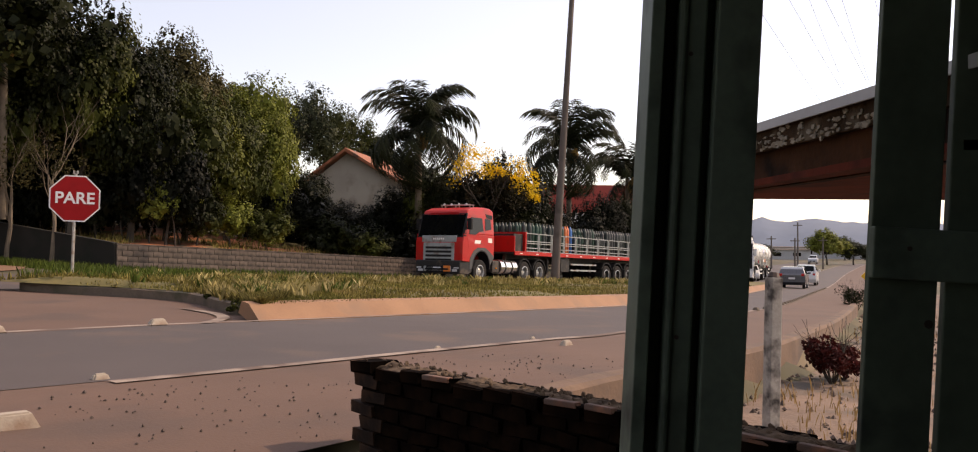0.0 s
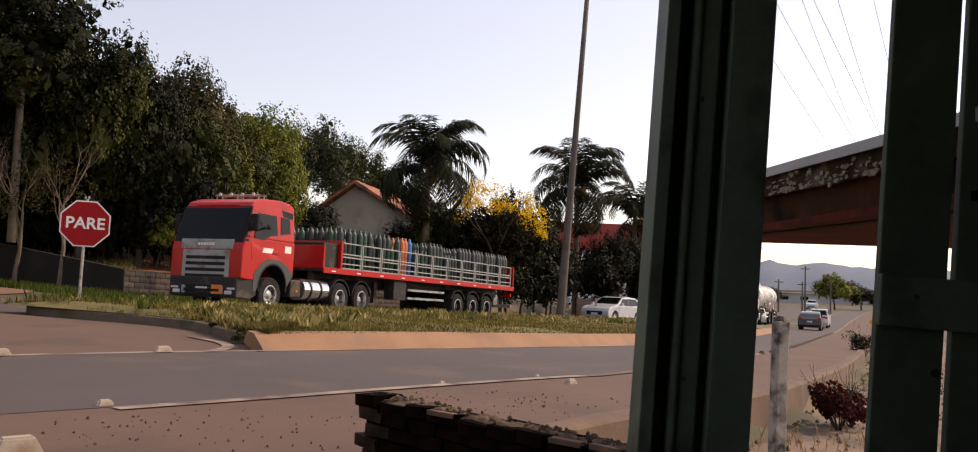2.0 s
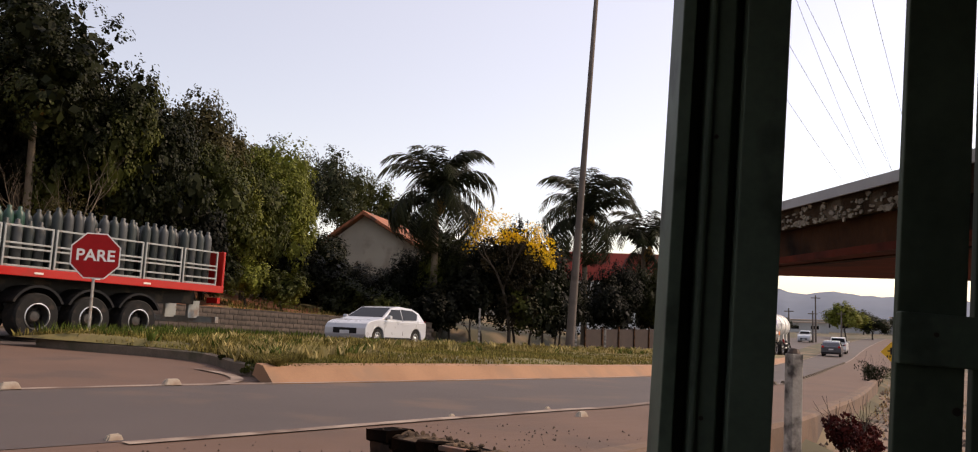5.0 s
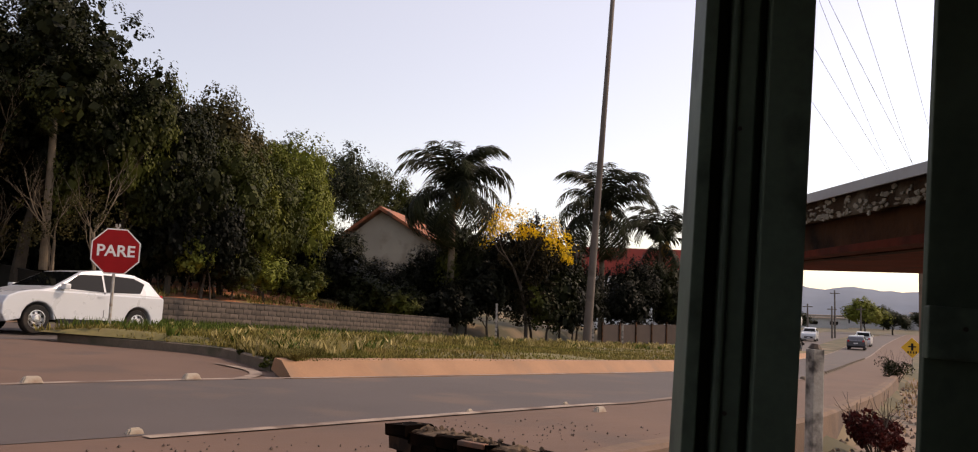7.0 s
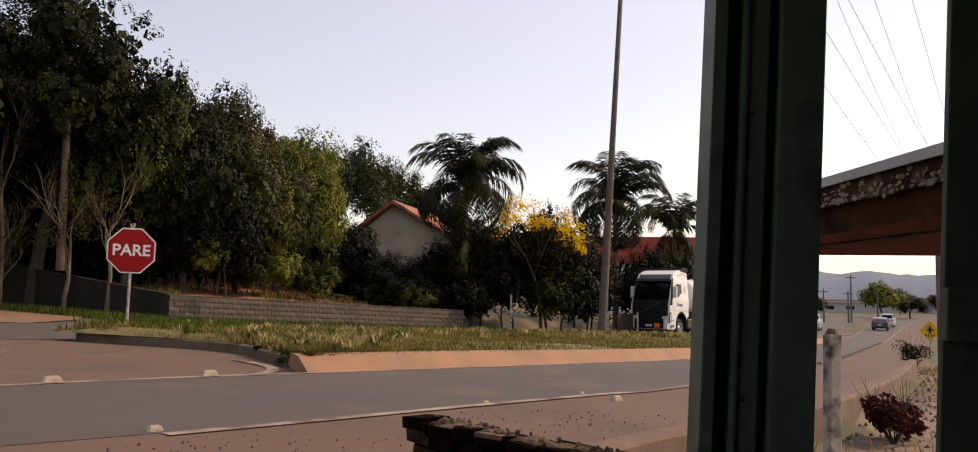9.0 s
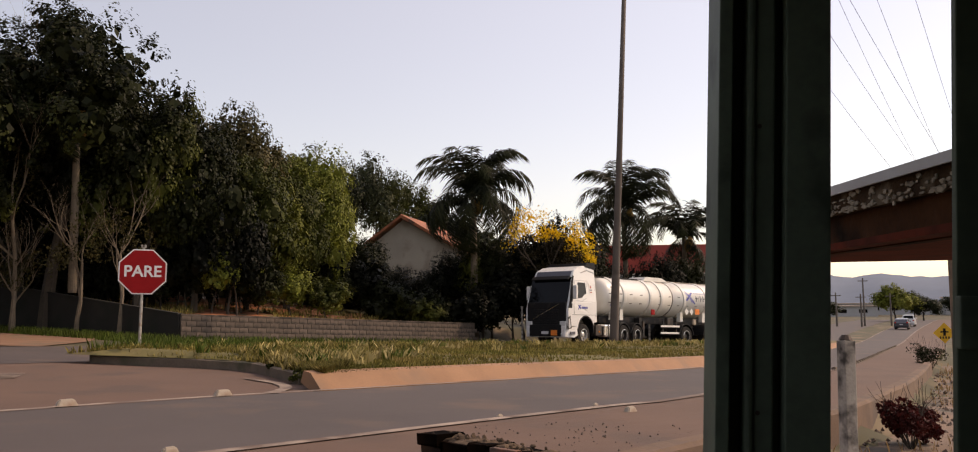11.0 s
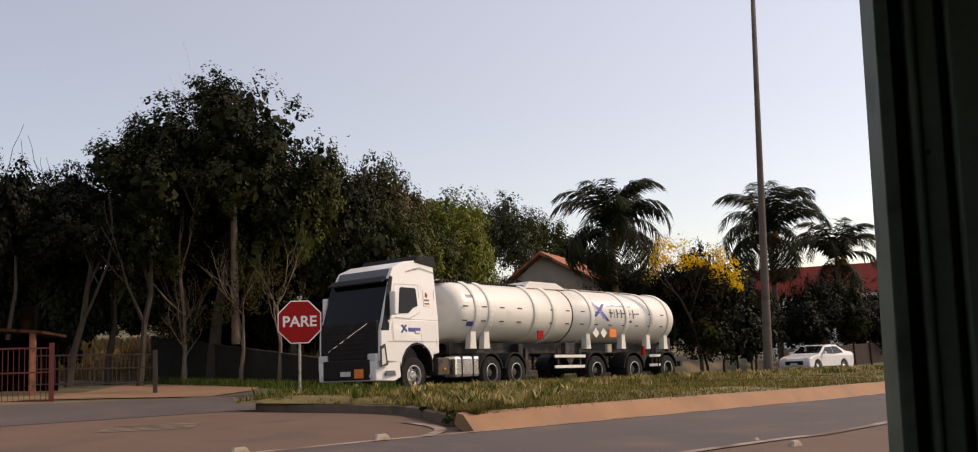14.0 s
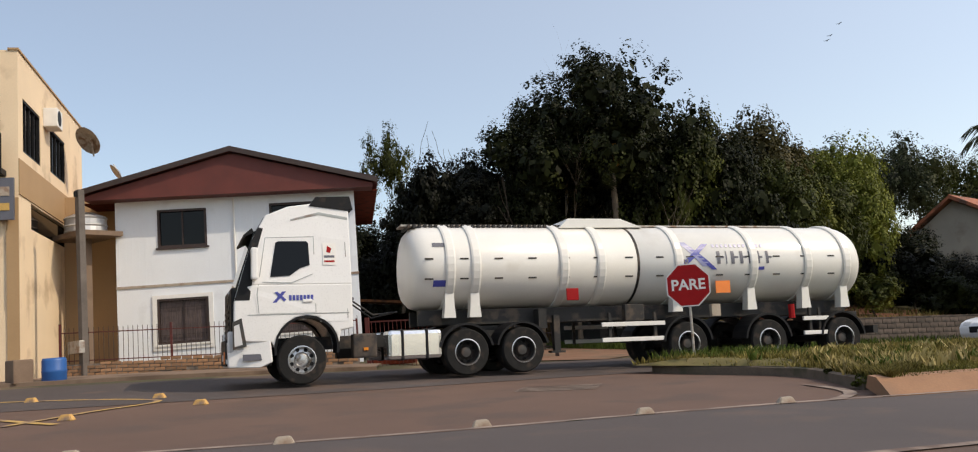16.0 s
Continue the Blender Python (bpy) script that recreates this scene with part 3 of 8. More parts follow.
def brick_wall():
    """A low wall of old bricks, its crown broken and covered with mortar crumbs."""
    a, b = Vector((-0.68, 4.9, 0)), Vector((1.5, 2.55, 0))
    d = (b - a).normalized()
    L = (b - a).length
    top = tagged(new("brick_wall"), "low brick wall coloured dark for its shaded face, with a crumbling mortar crown", "wall", kind="structure")
    top.matrix_basis = pose(a.x, a.y, 0.44, 0, 0, math.degrees(math.atan2(d.y, d.x)))
    rng = random.Random(5)
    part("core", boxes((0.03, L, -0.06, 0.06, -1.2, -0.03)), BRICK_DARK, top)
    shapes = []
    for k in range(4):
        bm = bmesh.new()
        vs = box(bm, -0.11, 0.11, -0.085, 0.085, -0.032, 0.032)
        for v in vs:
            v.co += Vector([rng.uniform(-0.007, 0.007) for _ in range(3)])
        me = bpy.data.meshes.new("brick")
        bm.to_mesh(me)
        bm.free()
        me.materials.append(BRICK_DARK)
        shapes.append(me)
    # end bricks swap the shade-dark colour for the lit brown
    ends = [me.copy() for me in shapes]
    for me in ends:
        me.materials.clear()
        me.materials.append(END_BRICK)
    for row in range(13):
        x = 0.06 if row % 2 else -0.02
        x += rng.uniform(-0.03, 0.03)
        first = True
        while x < L:
            o = new("brick", rng.choice(ends if first else shapes))
            o.parent = top
            o.matrix_basis = pose(x + 0.11, rng.uniform(-0.01, 0.01), -0.105 - 0.076 * row, rng.uniform(-3, 3), rng.uniform(-2, 2), rng.uniform(-4, 4))
            x += 0.228
            first = False
    # a cap course, broken in places, its top edges red where the brick has split
    x = -0.03
    while x < L:
        w = rng.uniform(0.16, 0.25)
        bm = bmesh.new()
        box(bm, 0, w, -0.1, 0.085, -0.034, 0.028, bevel=0.006)
        for v in bm.verts:
            v.co += Vector((rng.uniform(-0.006, 0.006), rng.uniform(-0.008, 0.008), rng.uniform(-0.006, 0.006)))
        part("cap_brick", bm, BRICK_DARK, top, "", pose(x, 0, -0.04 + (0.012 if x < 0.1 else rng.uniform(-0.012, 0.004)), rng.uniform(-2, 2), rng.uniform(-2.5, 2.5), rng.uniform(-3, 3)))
        if 0.5 < x and rng.random() < 0.75:
            part("brick_split", boxes((0.01, w - 0.02, -0.108, -0.07, 0.004, 0.03), bevel=0.006), BRICK_RED, top, "split red brick edge", pose(x, 0, -0.036, rng.uniform(-4, 4), rng.uniform(-2, 2), rng.uniform(-3, 3)))
        x += w + rng.uniform(0.004, 0.03)
    # crumbled mortar and soil over the cap
    verts, faces = [], []
    nx, ny = int(L / 0.02), 11
    for i in range(nx + 1):
        for j in range(ny + 1):
            x, y = L * i / nx, -0.075 + 0.16 * j / ny
            edge = min(1, 4 * min(j, ny - j) / ny)
            verts.append((x, y, -0.03 + edge * (0.022 + 0.018 * noise.noise((x * 9, y * 9, 2)) + 0.014 * noise.noise((x * 30, y * 30, 5)))))
    for i in range(nx):
        for j in range(ny):
            a_ = i * (ny + 1) + j
            faces.append((a_, a_ + 1, a_ + ny + 2, a_ + ny + 1))
    raw("mortar_crown", verts, faces, CROWN_SOIL, top, "crumbling grey mortar crown")
    crumbs = bmesh.new()
    for k in range(130):
        vs = bmesh.ops.create_icosphere(crumbs, subdivisions=1, radius=rng.uniform(0.004, 0.013))["verts"]
        bmesh.ops.transform(crumbs, verts=vs, matrix=pose(rng.uniform(0.05, L), rng.uniform(-0.06, 0.08), -0.004, rng.uniform(0, 90), rng.uniform(0, 90)) @ Matrix.Diagonal((1.8, 1.2, 0.6, 1)))
    tagged(part("crumbs", crumbs, CROWN_SOIL, top), kind="stuff")


brick_wall()

# ---- marker post ----
MARKER = mat("flaking_white_paint", (0.38, 0.34, 0.29), 0.85, spread=0.3, scale=8, fine=40, bump=0.5, dirt=(0.05, 0.042, 0.036), dirt_amount=0.45)


def marker_post():
    x, y = 2.02, 6.2
    top = thing("marker_post", pose(x, y, land(x, y) - 0.1, 0, 1.5, 20), "square post with flaking white paint beside the road", "post")
    h = 1.48
    bm = bmesh.new()
    vs = box(bm, -0.045, 0.045, -0.045, 0.045, 0, h, bevel=0.008)
    part("shaft", bm, MARKER, top)
    bm = bmesh.new()
    rod(bm, (0, 0, h), (0.005, 0, h + 0.035), 0.05, 0.03, n=9)
    part("cap", bm, BOLT, top, "dark charred cap")


marker_post()


# ---- the shack round the camera ----
def shack():
    """The assumed, unseen room that the view looks out of: floor, back and right wall, and a ceiling that ends at the
    opening.
    """
    # out of view; added to keep sky light off the post and shutter
    wood = GREEN_DARK
    o = tagged(part("floor", boxes((-1.2, 3.3, -2.6, 2.1, -0.55, -0.42)), CONCRETE_FLOOR), "bare concrete floor of the shack", "floor", kind="structure")
    tagged(part("wall_back", boxes((-1.2, 3.3, -2.7, -2.6, -0.45, 2.75)), wood), "dark green boarded back wall", "wall", kind="structure")
    tagged(part("wall_right", boxes((3.2, 3.3, -2.6, 2.2, -0.45, 2.75)), wood), "dark green boarded side wall", "wall", kind="structure")
    tagged(part("wall_left", boxes((-1.3, -1.2, -2.7, -0.35, -0.45, 2.75)), wood), "dark green boarded side wall", "wall", kind="structure")
    tagged(part("wall_front", boxes((1.4, 3.2, 2.12, 2.2, -0.45, 2.75)), wood), "dark green boarded wall beside the shutter", "wall", kind="structure")
    tagged(part("ceiling", boxes((-1.3, 3.3, -2.7, 2.3, 2.75, 2.85)), BARE_WOOD), "low dark timber ceiling", "ceiling", kind="structure")


CONCRETE_FLOOR = mat("floor_concrete", (0.12, 0.1, 0.085), 0.9, spread=0.2, scale=1.5, fine=25, bump=0.3)
shack()

# ---- vehicles ----
WHITE_PAINT = mat("white_truck_paint", (0.72, 0.71, 0.69), 0.3, spread=0.04, scale=1.5, fine=30, bump=0.0, coat=0.3)
TANK_PAINT = mat("cream_tank_paint", (0.7, 0.68, 0.63), 0.35, spread=0.05, scale=0.8, fine=25, bump=0.02, dirt=(0.62, 0.59, 0.53), dirt_amount=0.05, coat=0.2)
RED_PAINT = mat("red_truck_paint", (0.44, 0.012, 0.009), 0.35, spread=0.08, scale=1.5, fine=30, bump=0.0, dirt=(0.3, 0.02, 0.014), dirt_amount=0.1, coat=0.15, spec=0.3)
SILVER_PAINT = mat("silver_car_paint", (0.5, 0.52, 0.55), 0.3, 0.15, spread=0.02, scale=1, fine=3, bump=0.0, coat=0.6)
WHITE_CAR = mat("white_car_paint", (0.7, 0.7, 0.7), 0.3, spread=0.04, scale=2, fine=40, bump=0.0, coat=0.6)
DARK_CAR = mat("dark_grey_car_paint", (0.05, 0.055, 0.07), 0.3, 0.3, spread=0.06, scale=2, fine=40, bump=0.0, coat=0.6)
PLASTIC = mat("black_plastic", (0.01, 0.01, 0.011), 0.55, spread=0.2, scale=5, fine=60, bump=0.05, dirt=(0.03, 0.024, 0.02), dirt_amount=0.1, spec=0.2)
CHASSIS = mat("chassis_paint", (0.014, 0.013, 0.012), 0.7, spread=0.3, scale=4, fine=40, bump=0.15, dirt=(0.07, 0.05, 0.036), dirt_amount=0.3)
RUBBER = mat("tyre_rubber", (0.013, 0.0125, 0.012), 0.85, spread=0.25, scale=6, fine=60, bump=0.2, dirt=(0.04, 0.03, 0.024), dirt_amount=0.25, spec=0.25)
RIM = mat("wheel_steel", (0.5, 0.5, 0.5), 0.3, 0.85, spread=0.12, scale=8, fine=50, bump=0.05, dirt=(0.2, 0.17, 0.14), dirt_amount=0.25)
DARK_RIM = mat("dark_wheel_steel", (0.045, 0.043, 0.04), 0.55, 0.3, spread=0.2, scale=8, fine=50, bump=0.1, dirt=(0.07, 0.05, 0.04), dirt_amount=0.3)
DARK_GREY = mat("dark_grey_plastic", (0.05, 0.05, 0.05), 0.55, spread=0.2, scale=4, fine=40, bump=0.05, dirt=(0.07, 0.055, 0.045), dirt_amount=0.2)
CHROME = mat("polished_aluminium", (0.75, 0.75, 0.75), 0.18, 0.95, spread=0.05, scale=5, fine=50, bump=0.0)
DARK_GLASS = glass("tinted_glass", (0.003, 0.0035, 0.004), 0.03, 0.2)
LAMP_GLASS = glass("lamp_glass", (0.55, 0.55, 0.55), 0.1)
AMBER = glass("amber_lens", (0.6, 0.2, 0.02), 0.2)
TAIL_RED = glass("red_lens", (0.4, 0.012, 0.01), 0.2)
ORANGE_PLATE = mat("orange_hazard_plate", (0.75, 0.2, 0.03), 0.5, spread=0.08, bump=0.02)
DECAL_BLUE = mat("blue_decal", (0.05, 0.06, 0.3), 0.4, spread=0.1, bump=0.0)
DECAL_LILAC = mat("lilac_decal", (0.24, 0.25, 0.42), 0.4, spread=0.1, bump=0.0)
DECAL_GREY = mat("grey_decal", (0.1, 0.1, 0.12), 0.4, spread=0.1, bump=0.0)
PLATE_WHITE = mat("number_plate", (0.55, 0.55, 0.56), 0.4, spread=0.05, bump=0.0)
FRAME_GREY = mat("grey_rack_paint", (0.3, 0.32, 0.31), 0.55, 0.1, spread=0.15, scale=4, fine=40, bump=0.1, dirt=(0.2, 0.15, 0.12), dirt_amount=0.3)


def wheel(parent, x, y, r, w, rim_material, turning, out=1):
    """A wheel whose axle runs along y; out: the side that its face looks to."""
    hub = new("wheel")
    hub.parent = parent
    hub.matrix_basis = pose(x, y, r)
    rr = r * (0.57 if r > 0.4 else 0.64)
    deep = (w * 0.02 if w > 0.4 else w * 0.12) if r > 0.4 else w * 0.3
    part("tyre", lathe([(rr, -w / 2), (r * 0.93, -w / 2), (r * 0.985, -w * 0.42), (r, -w * 0.3), (r, w * 0.3), (r * 0.985, w * 0.42), (r * 0.93, w / 2), (rr, w / 2), (rr * 0.98, w * 0.3), (rr * 0.98, -w * 0.3)], 28, "Y", (False, False)), RUBBER, hub, smooth=False)
    o = out
    part("rim", lathe([(rr, o * w * 0.46), (rr * 0.94, o * w * 0.5), (rr * 0.9, o * w * 0.44), (rr * 0.85, o * deep), (rr * 0.55, o * (deep + w * 0.08)), (rr * 0.46, o * (deep + w * 0.22)), (rr * 0.36, o * (deep + w * 0.3)), (rr * 0.05, o * (deep + w * 0.32))], 24, "Y", (False, True)), rim_material, hub)
    part("rim_flange", lathe([(rr * 1.01, o * w * 0.44), (rr * 1.0, o * w * 0.52), (rr * 0.93, o * w * 0.53), (rr * 0.9, o * w * 0.45)], 28, "Y", (False, False)), RIM, hub, "bright rim edge")
    bm = bmesh.new()
    for k in range(10):
        a = 2 * math.pi * k / 10
        rod(bm, (rr * 0.58 * math.cos(a), o * deep, rr * 0.58 * math.sin(a)), (rr * 0.58 * math.cos(a), o * (deep + w * 0.14), rr * 0.58 * math.sin(a)), rr * 0.05, n=6)
    tagged(part("wheel_nuts", bm, rim_material, hub), kind="stuff")
    bm = bmesh.new()
    for k in range(8):
        a = 2 * math.pi * (k + 0.5) / 8
        rod(bm, (rr * 0.72 * math.cos(a), o * deep, rr * 0.74 * math.sin(a)), (rr * 0.74 * math.cos(a), o * (deep + w * 0.055), rr * 0.74 * math.sin(a)), rr * 0.15, n=8)
    tagged(part("rim_holes", bm, PLASTIC, hub), kind="stuff")
    turning.append((hub, r))
    return hub


def hull(outline, half, inset=0.0, bevel=0.0, rows=2):
    """A body whose side view is the outline (x, z) and whose half width is half(x, z)."""
    bm = bmesh.new()
    a = [bm.verts.new((x, -half(x, z) - inset, z)) for x, z in outline]
    b = [bm.verts.new((x, half(x, z) + inset, z)) for x, z in outline]
    bm.faces.new(a)
    bm.faces.new(b)
    n = len(outline)
    for k in range(n):
        bm.faces.new((a[k], a[(k + 1) % n], b[(k + 1) % n], b[k]))
    bmesh.ops.recalc_face_normals(bm, faces=bm.faces)
    if bevel:
        bmesh.ops.bevel(bm, geom=list(bm.edges), offset=bevel, segments=3, affect="EDGES", profile=0.6, clamp_overlap=True)
    return bm


def flank(outline, half, side, proud=0.006, thick=0.02):
    """A panel that lies on one side of a hull."""
    bm = bmesh.new()
    a = [bm.verts.new((x, side * (half(x, z) + proud), z)) for x, z in outline]
    b = [bm.verts.new((x, side * (half(x, z) - thick), z)) for x, z in outline]
    bm.faces.new(a)
    bm.faces.new(b)
    n = len(outline)
    for k in range(n):
        bm.faces.new((a[k], a[(k + 1) % n], b[(k + 1) % n], b[k]))
    bmesh.ops.recalc_face_normals(bm, faces=bm.faces)
    return bm


def arch(x, r, z, n=9, r2=None):
    """Points of a wheel arch from front to rear, over a wheel at x."""
    return [(x + r * math.cos(math.pi * k / (n - 1)), z + (r2 or r) * math.sin(math.pi * k / (n - 1))) for k in range(n)]


def fender(x, r, y0, y1, z, span=(10, 170)):
    bm = bmesh.new()
    n = 12
    rings = []
    for k in range(n + 1):
        a = radians(span[0] + (span[1] - span[0]) * k / n)
        rings.append([bm.verts.new((x + rr * math.cos(a), y, z + rr * math.sin(a))) for rr, y in ((r, y0), (r + 0.05, y0), (r + 0.05, y1), (r, y1))])
    for p, q in zip(rings, rings[1:]):
        for k in range(4):
            bm.faces.new((p[k], p[(k + 1) % 4], q[(k + 1) % 4], q[k]))
    bm.faces.new(rings[0])
    bm.faces.new(rings[-1])
    bmesh.ops.recalc_face_normals(bm, faces=bm.faces)
    return bm


def tractor(name, label, paint, style, base, turning):
    """A three-axle tractor: origin on the ground under the front axle, ahead is +x. base: from the front axle to the first drive axle."""
    top = thing(name, pose(0, 0, 0), label, "truck")
    w = 1.24
    tall = style == "tall"
    half = lambda x, z: w - max(0, z - 2.1) * 0.09
    if tall:
        side = [(1.48, 0.95), (1.47, 1.75), (1.36, 2.15), (1.08, 3.1), (0.82, 3.58), (0.35, 3.78), (-0.2, 3.86), (-0.95, 3.7), (-0.98, 1.15), (-0.72, 1.1)] + arch(0, 0.66, 0.78)[::-1] + [(0.72, 0.9)]
    else:
        side = [(1.4, 0.95), (1.4, 1.75), (1.3, 2.1), (1.06, 2.95), (0.95, 3.12), (0.5, 3.26), (-0.3, 3.3), (-0.78, 3.26), (-0.98, 3.15), (-0.98, 1.15), (-0.72, 1.1)] + arch(0, 0.66, 0.78)[::-1] + [(0.72, 0.9)]
    k0 = next(k for k, p in enumerate(side) if p[1] > 2.1)
    k1 = max(k for k, p in enumerate(side) if p[1] > 2.1)
    at = lambda p, q: (p[0] + (q[0] - p[0]) * (2.1 - p[1]) / (q[1] - p[1]), 2.1)
    fore, aft = at(side[k0 - 1], side[k0]), at(side[k1], side[k1 + 1])
    part("cab", hull([fore, aft] + side[k1 + 1:] + side[:k0], half, 0, 0.04), paint, top, "painted steel cab")
    part("cab_upper", hull([(fore[0], 2.09)] + side[k0:k1 + 1] + [(aft[0], 2.09)], half, -0.002, 0.06), paint, top, "painted upper cab with rounded roof")
    if tall:
        part("front_panel", boxes((1.4, 1.525, -1.12, 1.12, 0.6, 2.06), bevel=0.05), PLASTIC, top, "black front panel")
    # windscreen, side windows, grille, bumper, lamps
    f = (lambda z: np.interp(z, [p[1] for p in side[1:5]], [p[0] for p in side[1:5]])) if not tall else (lambda z: np.interp(z, [1.75, 2.15, 3.1, 3.58], [1.47, 1.36, 1.08, 0.82]))
    zt, zb = (3.24, 1.98) if tall else (2.93, 2.0)

    def front(z0, z1, y, proud, thick=0.03):
        bm = bmesh.new()
        vs = []
        for d in (proud, proud - thick):
            for z, s in ((z0, -1), (z0, 1), (z1, 1), (z1, -1)):
                vs.append(bm.verts.new((f(z) + d, s * y, z)))
        for q in ((0, 1, 2, 3), (7, 6, 5, 4), (0, 4, 5, 1), (1, 5, 6, 2), (2, 6, 7, 3), (3, 7, 4, 0)):
            bm.faces.new([vs[k] for k in q])
        bmesh.ops.recalc_face_normals(bm, faces=bm.faces)
        return bm

    part("windscreen", front(zb, zt, 1.12 if tall else 1.13, 0.05 if tall else 0.012, 0.07), DARK_GLASS, top, "dark sloping windscreen")
    if tall:
        part("header_panel", front(3.2, 3.55, 1.0, 0.014), DECAL_GREY, top, "dark panel over the windscreen")
        for k in range(8):
            part("header_mark", boxes((0.0, 0.012, -0.42 + k * 0.11, -0.34 + k * 0.11, 0, 0.07)), SIGN_WHITE, top, "", pose(float(f(3.3)) + 0.014, 0, 3.27, 0, -28))
        visor = prism([(0.0, 0.0), (0.2, -0.1), (0.22, -0.06), (0.04, 0.1)], -1.08, 1.08, "Y", 0.01)
        part("sun_visor", visor, PLASTIC, top, "dark sun visor", pose(1.05, 0, 3.22))
        part("roof_deflector", hull([(-0.1, 3.8), (-0.25, 4.0), (-0.98, 4.02), (-1.05, 3.72), (-0.9, 3.7)], lambda x, z: 1.12, 0, 0.02), PLASTIC, top, "black roof deflector")
    else:
        part("roof_rail", rods(((0.25, -0.8, 3.4), (0.25, 0.8, 3.4), 0.025), ((0.0, -0.8, 3.4), (0.0, 0.8, 3.4), 0.02), *[((x, y, 3.26), (x, y, 3.4), 0.02) for x in (0.0, 0.25) for y in (-0.75, 0.0, 0.75)]), STEEL, top, "thin steel rail on the roof")
        for y in (-0.6, -0.2, 0.2, 0.6):
            part("roof_lamp", lathe([(0.02, -0.06), (0.05, -0.02), (0.055, 0.0), (0.05, 0.015)], 12, "X"), LAMP_GLASS, top, "small round roof lamp", pose(0.3, y, 3.42))
        part("windscreen_edge", front(zb - 0.06, zt + 0.05, 1.2, 0.006, 0.04), PLASTIC, top, "black edge round the windscreen")
        for s in (-1, 1):
            part("corner_pillar", flank([(1.33, 1.98), (1.05, 2.98), (0.98, 2.98), (1.08, 2.5), (1.16, 1.98)], half, s, 0.005), PLASTIC, top, "black corner pillar")
            part("lower_fender", flank([(0.86, 1.1), (0.6, 1.4), (0.3, 1.55), (-0.3, 1.55), (-0.62, 1.4), (-0.95, 1.2), (-0.95, 1.12)] + arch(0, 0.66, 0.78)[::-1] + [(0.74, 0.62), (0.88, 0.62)], half, s, 0.012), DARK_GREY, top, "dark grey lower fender")
        part("lower_grille", boxes((1.36, 1.5, -0.72, 0.72, 0.5, 0.72), bevel=0.03), FRAME_GREY, top, "grey lower grille")
        part("lower_slot", boxes((1.44, 1.515, -0.62, 0.62, 0.56, 0.64), bevel=0.01), PLASTIC, top)
        part("roof_vent", flank([(-0.35, 3.02), (-0.9, 2.98), (-0.88, 2.8), (-0.42, 2.84)], half, -1), PLASTIC, top, "dark side vent")
        part("roof_vent", flank([(-0.35, 3.02), (-0.9, 2.98), (-0.88, 2.8), (-0.42, 2.84)], half, 1), PLASTIC, top, "dark side vent")
        part("header_panel", boxes((1.0, 1.06, -0.75, 0.75, 2.92, 3.02), bevel=0.01), SIGN_RED, top, "red header strip with faded marks")
    gx = 1.52 if tall else 1.4
    part("grille", boxes((gx - 0.1, gx + 0.02, -0.72 if tall else -0.82, 0.72 if tall else 0.82, 0.7, 1.72), bevel=0.03), PLASTIC if tall else FRAME_GREY, top, "black radiator grille" if tall else "grey slatted radiator grille")
    for k in range(7 if tall else 5):
        z = 0.78 + k * (0.13 if tall else 0.17)
        part("grille_slat", boxes((gx + 0.005, gx + 0.035, -0.68, 0.68, z, z + (0.05 if tall else 0.09)), bevel=0.008), PLASTIC, top)
    part("badge_panel", boxes((gx - 0.1, gx + 0.012, -0.9, 0.9, 1.74, 2.02), bevel=0.02), PLASTIC if tall else FRAME_GREY, top, "band with plain badge bars")
    if tall:
        part("badge_bar", boxes((-0.01, 0.012, -0.85, 0.85, -0.015, 0.015), bevel=0.004), CHROME, top, "slanting bright bar", pose(gx + 0.02, 0, 1.62, 25, 0, 0))
    else:
        for k in range(6):
            part("badge_bar", boxes((gx + 0.012, gx + 0.02, -0.3 + k * 0.1, -0.23 + k * 0.1, 1.84, 1.92)), SIGN_WHITE, top)
    part("bumper", hull([(gx + 0.06, 0.42), (gx + 0.08, 0.95), (gx - 0.05, 1.0), (0.74, 0.95), (0.7, 0.5), (0.95, 0.4)], lambda x, z: w - max(0, x - 1.1) * 0.25, 0.01, 0.04), paint if tall else CHASSIS, top, "moulded bumper")
    part("bumper_centre", boxes((gx + 0.03, gx + 0.1, *((-0.92, 0.92, 0.45, 1.0) if tall else (-0.6, 0.6, 0.45, 0.75))), bevel=0.03), PLASTIC, top)
    for s in (-1, 1):
        part("headlight", boxes((gx - 0.25, gx + 0.07, s * 0.98 - 0.17, s * 0.98 + 0.17, 0.72 if tall else 0.6, 1.16 if tall else 0.82), bevel=0.04), LAMP_GLASS, top, "clear headlight")
        part("fog_light", boxes((gx - 0.0, gx + 0.095, s * 0.9 - 0.12, s * 0.9 + 0.12, 0.5, 0.6), bevel=0.02), LAMP_GLASS, top)
        z0, z1 = (2.2, 3.02) if tall else (2.16, 2.82)
        door = part("door", flank([(1.0, 1.5), (1.06, 1.9), (0.9, z1 + 0.07), (-0.18, z1 + 0.1), (-0.2, 1.5)], half, s, 0.008), paint, top)
